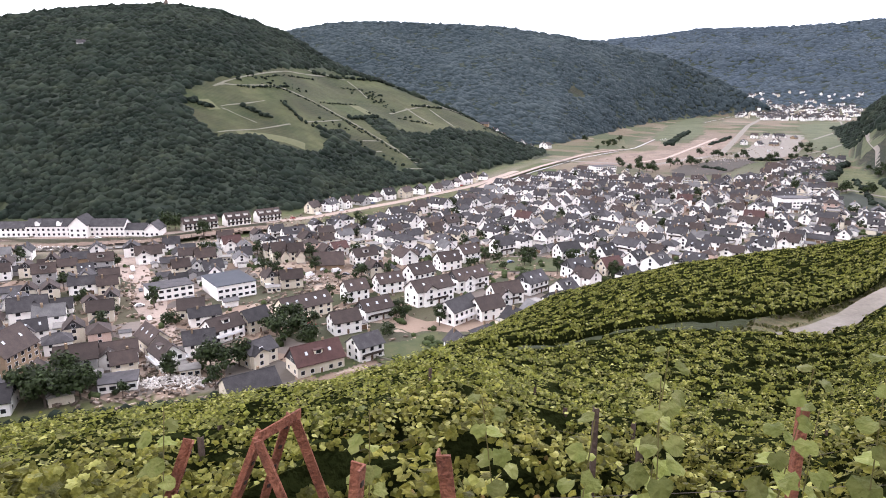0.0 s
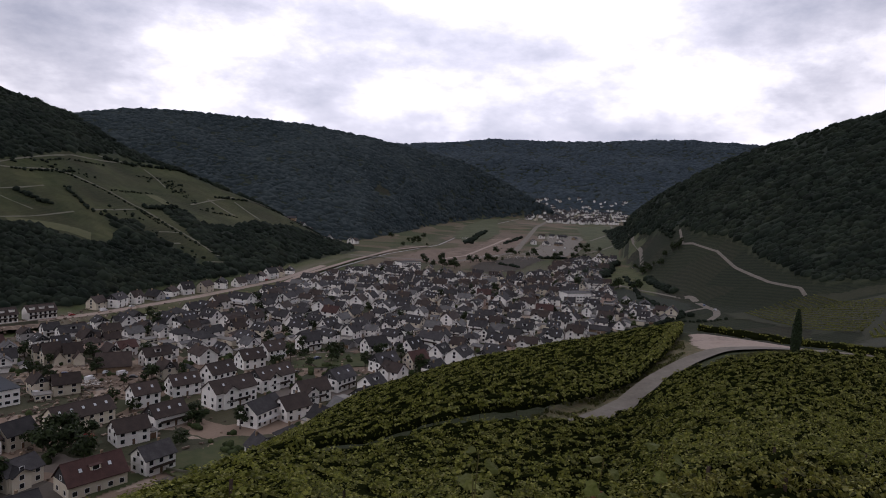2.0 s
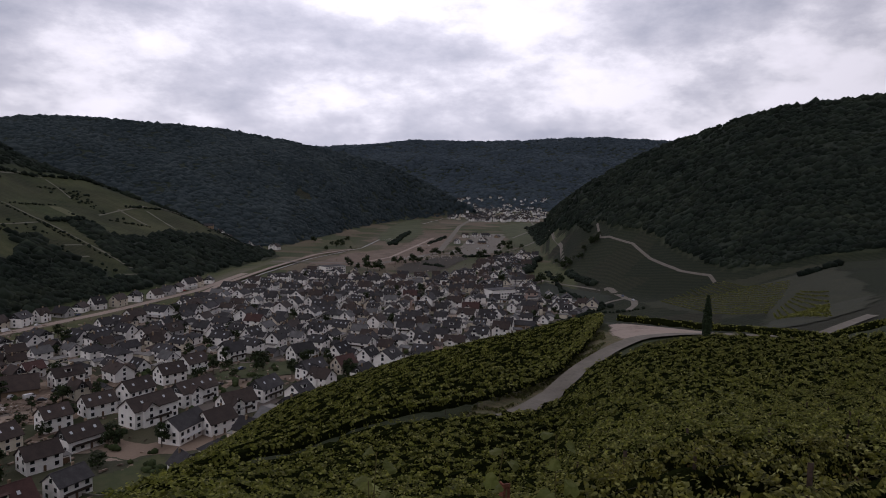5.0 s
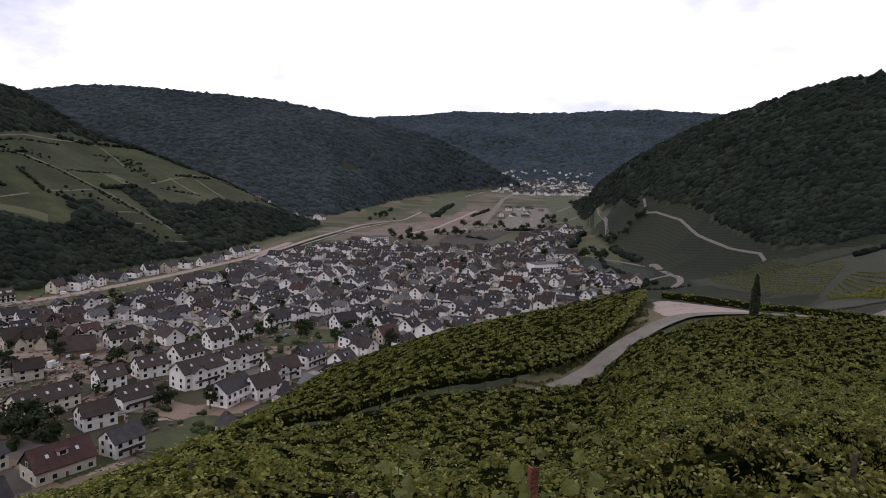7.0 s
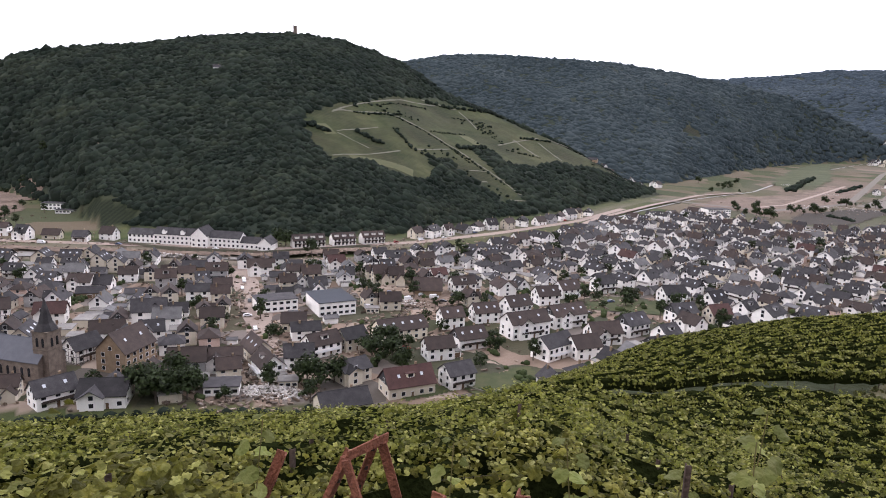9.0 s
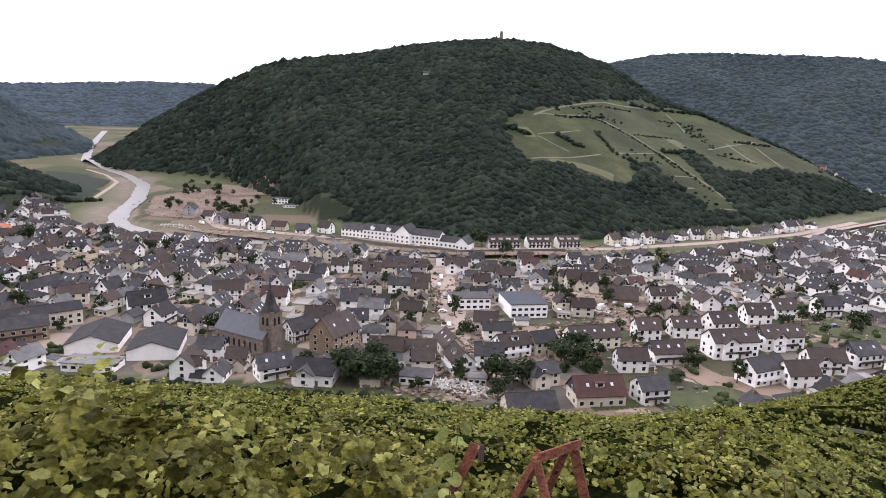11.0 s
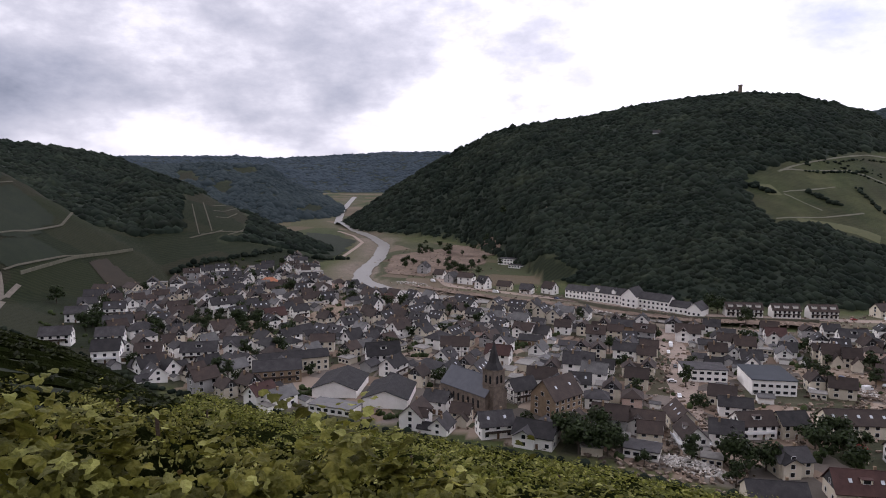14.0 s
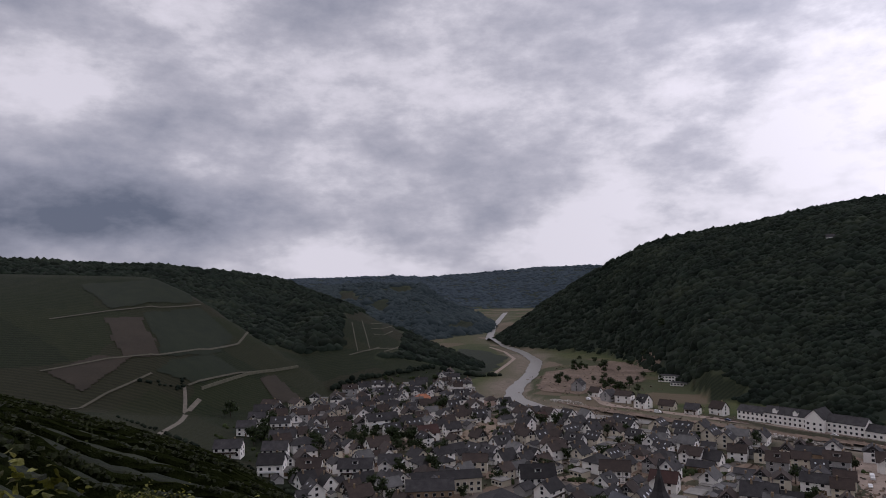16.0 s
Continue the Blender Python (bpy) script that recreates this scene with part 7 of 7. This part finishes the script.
hedge([(470, 1190), (520, 1260), (560, 1330)], 4.0, 3.5, "line of bushes beside the valley road")
hedge([(390, 1180), (440, 1280), (520, 1450)], 5.0, 5.0, "trees along the upper river")
# scrub where the vines end above the houses
hedge([(-20, 214), (30, 248), (70, 298), (124, 346)], 3.2, 2.0, "dark scrub at the lower edge of the vineyard")
hedge([(124, 346), (190, 392), (255, 426), (350, 474)], 3.0, 2.6, "dark scrub at the lower edge of the vineyard")
hedge([(350, 474), (380, 588), (456, 738)], 5.0, 3.0, "dark scrub behind the last houses")
hedge([(-20, 216), (-120, 190), (-240, 142), (-345, 106)], 3.0, 2.0, "dark scrub at the lower edge of the vineyard")

# ---- vehicles, walls, rubble ----
M_TYRE = material("tyre_rubber", [(0.012, 0.012, 0.013), (0.025, 0.025, 0.026)], 3.0, 0.9)
PAINTS = [("white", (0.75, 0.75, 0.75)), ("silver", (0.42, 0.43, 0.44)), ("dark", (0.03, 0.032, 0.036)), ("red", (0.30, 0.03, 0.025)), ("blue", (0.05, 0.08, 0.16))]
M_PAINT = {n: material(n + "_car_paint", [tuple(x * 0.92 for x in c), c], 0.8, 0.3, spec=0.5) for n, c in PAINTS}


def extrude(profile, y0, y1):
    n = len(profile)
    b = Build()
    b.poly([(x, y0, z) for x, z in profile] + [(x, y1, z) for x, z in profile], [tuple(range(n)), tuple(range(2 * n - 1, n - 1, -1))] + [(i, i + n, (i + 1) % n + n, (i + 1) % n) for i in range(n)])
    return b


_ring = [(0.33 * math.cos(a), 0.33 * math.sin(a)) for a in np.arange(10) * math.pi / 5]
WHEEL = extrude(_ring, -0.1, 0.1).mesh("wheel")


def vehicle(van, paint):
    root = new("van" if van else "car")
    tagged(root, ("parked %s delivery van on the muddy ground" if van else "parked %s car on the village street") % paint, "van" if van else "car")
    if van:
        body = extrude([(-2.6, 0.35), (2.6, 0.35), (2.6, 1.2), (2.0, 1.35), (1.4, 2.2), (-2.6, 2.3)], -0.95, 0.95)
        glass = extrude([(1.42, 1.42), (1.95, 1.40), (1.45, 2.1), (0.9, 2.1), (0.9, 1.42)], -0.97, 0.97)
    else:
        body = extrude([(-2.1, 0.3), (2.1, 0.3), (2.15, 0.75), (1.1, 0.92), (0.5, 1.42), (-1.2, 1.45), (-1.9, 0.95), (-2.15, 0.85)], -0.86, 0.86)
        glass = extrude([(0.95, 0.95), (0.48, 1.36), (-1.15, 1.38), (-1.7, 0.97)], -0.875, 0.875)
    part("body", body.mesh("body"), M_PAINT[paint], root)
    part("windows", glass.mesh("windows"), M_GLASS, root, "dark side windows")
    k = 1.7 if van else 1.35
    for x in (-k, k):
        for y in (-0.82, 0.82):
            o = part("wheel", WHEEL, M_TYRE, root)
            o.matrix_basis = pose(x, y, 0.33)
    return root


def park(list_of, lift=0.3):
    made = {}
    for i, (x, y, turn, van) in enumerate(list_of):
        key = (bool(van), PAINTS[(i * 3 + i // 4) % 5][0] if not van else "white")
        m = pose(x, y, float(ground_z(x, y)[0]) + lift, 0, 0, turn)
        if key in made:
            copy_thing(made[key], m)
        else:
            made[key] = vehicle(*key)
            made[key].matrix_basis = m


park([(-79, 355, 30, 1), (-71, 350, 60, 1), (-58, 358, 40, 1), (-87, 327, -40, 1), (-56, 273, 20, 0), (-66, 362, 70, 0), (-90, 345, 10, 0), (-48, 366, 35, 0), (-75, 343, 80, 0), (-84, 361, 15, 0), (-52, 352, 0, 0),
      (-128, 280, -58, 0), (-118, 262, -58, 0), (-150, 322, -60, 0), (-165, 345, -60, 0), (-171, 360, -60, 1), (-110, 252, 20, 0), (-140, 298, 30, 0)])
park([(-82, 545, 55, 0), (-115, 512, 45, 0), (-98, 528, 50, 1), (-60, 580, 55, 0), (20, 690, 65, 0), (2, 600, 65, 0), (40, 380, 30, 0), (26, 352, 40, 0), (384, 480, 70, 0), (396, 510, 60, 0), (345, 489, 20, 1),
      (-350, 418, 10, 1), (-300, 432, 10, 0), (-425, 420, -10, 1), (-230, 440, 8, 0), (310, 492, 60, 1), (560, 1120, 40, 1), (520, 1080, 10, 1), (600, 1240, 60, 1)])


def wall_along(pts, h, t, mat, label):
    """A free-standing wall with a coping along a line."""
    root = new("garden_wall")
    tagged(root, label, "wall")
    body, cap = Build(), Build()
    for (x0, y0), (x1, y1) in zip(pts, pts[1:]):
        n = max(1, int(math.hypot(x1 - x0, y1 - y0) / 6))
        for i in range(n):
            a, c = i / n, (i + 1) / n
            p, q = (x0 + (x1 - x0) * a, y0 + (y1 - y0) * a), (x0 + (x1 - x0) * c, y0 + (y1 - y0) * c)
            d = math.hypot(q[0] - p[0], q[1] - p[1])
            nx, ny = -(q[1] - p[1]) / d * t / 2, (q[0] - p[0]) / d * t / 2
            zp, zq = float(ground_z(*p)[0]), float(ground_z(*q)[0])
            for bb, lo, hi, e in ((body, -0.6, h, 1.0), (cap, h, h + 0.12, 1.35)):
                bb.poly([(p[0] + s * nx * e, p[1] + s * ny * e, zp + k) for k in (lo, hi) for s in (-1, 1)] + [(q[0] + s * nx * e, q[1] + s * ny * e, zq + k) for k in (lo, hi) for s in (-1, 1)],
                        [(0, 4, 6, 2), (1, 3, 7, 5), (2, 6, 7, 3), (0, 2, 3, 1), (4, 5, 7, 6)])
    part("masonry", body.mesh("masonry"), mat, root)
    part("coping", cap.mesh("coping"), M_DRYWALL, root)


wall_along([(-430, 222), (-405, 214), (-380, 205), (-345, 212), (-330, 222)], 1.8, 0.5, M_CREAM, "pale plastered cemetery wall")
wall_along([(-430, 200), (-395, 186), (-340, 188)], 1.5, 0.5, M_CREAM, "pale plastered cemetery wall")
wall_along([(-40, 246), (-14, 232), (4, 250)], 1.0, 0.3, M_DRYWALL, "low stone garden wall")
wall_along([(-320, 438), (-250, 431), (-195, 440), (-130, 490)], 1.6, 0.6, M_DRYWALL, "stone embankment wall along the river")
wall_along([(-548, 128), (-600, 180), (-645, 243)], 2.2, 0.8, M_DRYWALL, "dry stone wall at the vineyard's foot")


def rubble(cx, cy, rx, ry, n, hmax, label):
    """A heap of broken boards, stones and household debris, as one mesh."""
    b = Build()
    rr_ = random.Random(int(cx * 7 + cy))
    for _ in range(n):
        a, q = rr_.uniform(0, 6.283), math.sqrt(rr_.random())
        x, y = cx + rx * q * math.cos(a), cy + ry * q * math.sin(a)
        z = float(ground_z(x, y)[0]) + hmax * (1 - q) * rr_.uniform(0.4, 1.0) + 0.2
        l, w, h = rr_.uniform(0.3, 2.2), rr_.uniform(0.2, 0.9), rr_.uniform(0.06, 0.5)
        m = pose(x, y, z, rr_.uniform(-35, 35), rr_.uniform(-35, 35), rr_.uniform(0, 360))
        k = Build().box(-l / 2, -w / 2, -h / 2, l / 2, w / 2, h / 2)
        b.poly([tuple(m @ Vector(p)) for p in k.v], k.f)
    return tagged(part("rubble_heap", b.mesh("rubble_heap"), M_RUBBLE), label, "rubble", kind="stuff")


M_RUBBLE = material("mixed_rubble", [(0.20, 0.165, 0.12), (0.45, 0.42, 0.38), (0.65, 0.64, 0.62)], 0.9, 0.9, 0.2, 5.0, per_island=0.4)
rubble(-92, 216, 12, 6, 420, 2.2, "heap of pale flood rubble and broken boards")
rubble(-104, 232, 6, 5, 120, 1.4, "heap of flood debris beside the street")
rubble(-70, 345, 10, 6, 120, 1.2, "scattered debris on the cleared square")
rubble(-250, 412, 30, 6, 160, 1.2, "flood debris along the river bank")
rubble(-430, 400, 20, 8, 120, 1.2, "flood debris on the river bend")
rubble(424, 1285, 18, 12, 60, 4.0, "white tarpaulins and pale rubble beside the river")
rubble(447, 1161, 14, 8, 40, 2.5, "pale heaps on the flood plain")
rubble(616, 1319, 26, 12, 80, 3.0, "pale containers and heaps on the building ground")
rubble(380, 960, 60, 30, 200, 2.0, "heaps of soil and debris in the valley fields")


def pole(x, y, h):
    root = new("street_lamp")
    tagged(root, "tall grey street lamp beside the river road", "lamp", group="street lamps")
    z = float(ground_z(x, y)[0])
    root.location = (x, y, z)
    part("mast", Build().box(-0.09, -0.09, -0.5, 0.09, 0.09, h).mesh("mast"), M_TIMBER, root)
    part("arm", Build().box(0.09, -0.05, h - 0.2, 1.4, 0.05, h - 0.1).mesh("arm"), M_TIMBER, root)


for x, y in ((-183, 408), (-176, 412), (-168, 416), (-160, 421), (-60, 510), (-20, 560)):
    pole(x, y, 7.5)


M_DEBRIS = material("flood_debris", [(0.06, 0.045, 0.035), (0.17, 0.125, 0.09), (0.34, 0.30, 0.26)], 0.7, 0.95, 0.3, 4.0, per_island=0.75)


def debris(n, places, label):
    """Boards, crates and broken things left by the flood, lying about."""
    cube = np.array([(x, y, z) for x in (-0.5, 0.5) for y in (-0.5, 0.5) for z in (-0.5, 0.5)])
    quads = np.array([(0, 1, 3, 2), (4, 6, 7, 5), (0, 4, 5, 1), (2, 3, 7, 6), (0, 2, 6, 4), (1, 5, 7, 3)])
    V = []
    while len(V) < n:
        cx, cy, sp = places[int(rng.integers(len(places)))]
        x, y = cx + rng.normal(0, sp), cy + rng.normal(0, sp)
        if not free(x, y, 0.3):
            continue
        s = np.array([rng.uniform(0.5, 3.2), rng.uniform(0.3, 1.3), rng.uniform(0.15, 0.9)])
        a, b = rng.uniform(0, 6.28), rng.uniform(-0.3, 0.3)
        p = cube * s
        p = np.stack([p[:, 0] * math.cos(b) - p[:, 2] * math.sin(b), p[:, 1], p[:, 0] * math.sin(b) + p[:, 2] * math.cos(b)], -1)
        V.append(np.stack([p[:, 0] * math.cos(a) - p[:, 1] * math.sin(a) + x, p[:, 0] * math.sin(a) + p[:, 1] * math.cos(a) + y, p[:, 2] + float(ground_z(x, y)[0]) + s[2] * 0.4 + 0.3], -1))
    faces = (quads[None] + (np.arange(n) * 8)[:, None, None]).reshape(-1, 4)
    return tagged(part("debris", raw_mesh("debris", np.concatenate(V), faces), M_DEBRIS), label, "debris", kind="stuff")


debris(3800, [(-150, 320, 22), (-75, 350, 20), (-110, 250, 14), (-60, 300, 22), (-200, 250, 40), (-260, 300, 45), (-330, 260, 40), (-120, 430, 30), (-20, 480, 35), (40, 420, 35), (90, 480, 40), (100, 600, 45), (170, 560, 40), (0, 400, 30), (-330, 340, 40), (-420, 290, 45), (-100, 215, 14)], "scattered flood debris between the village houses")
debris(900, [(-520, 520, 30), (-560, 590, 30), (-470, 470, 25), (-300, 425, 25), (-380, 400, 20), (-200, 440, 22), (-100, 505, 22), (450, 1000, 60), (540, 1100, 60), (330, 900, 60)], "flood debris heaped along the river bank")
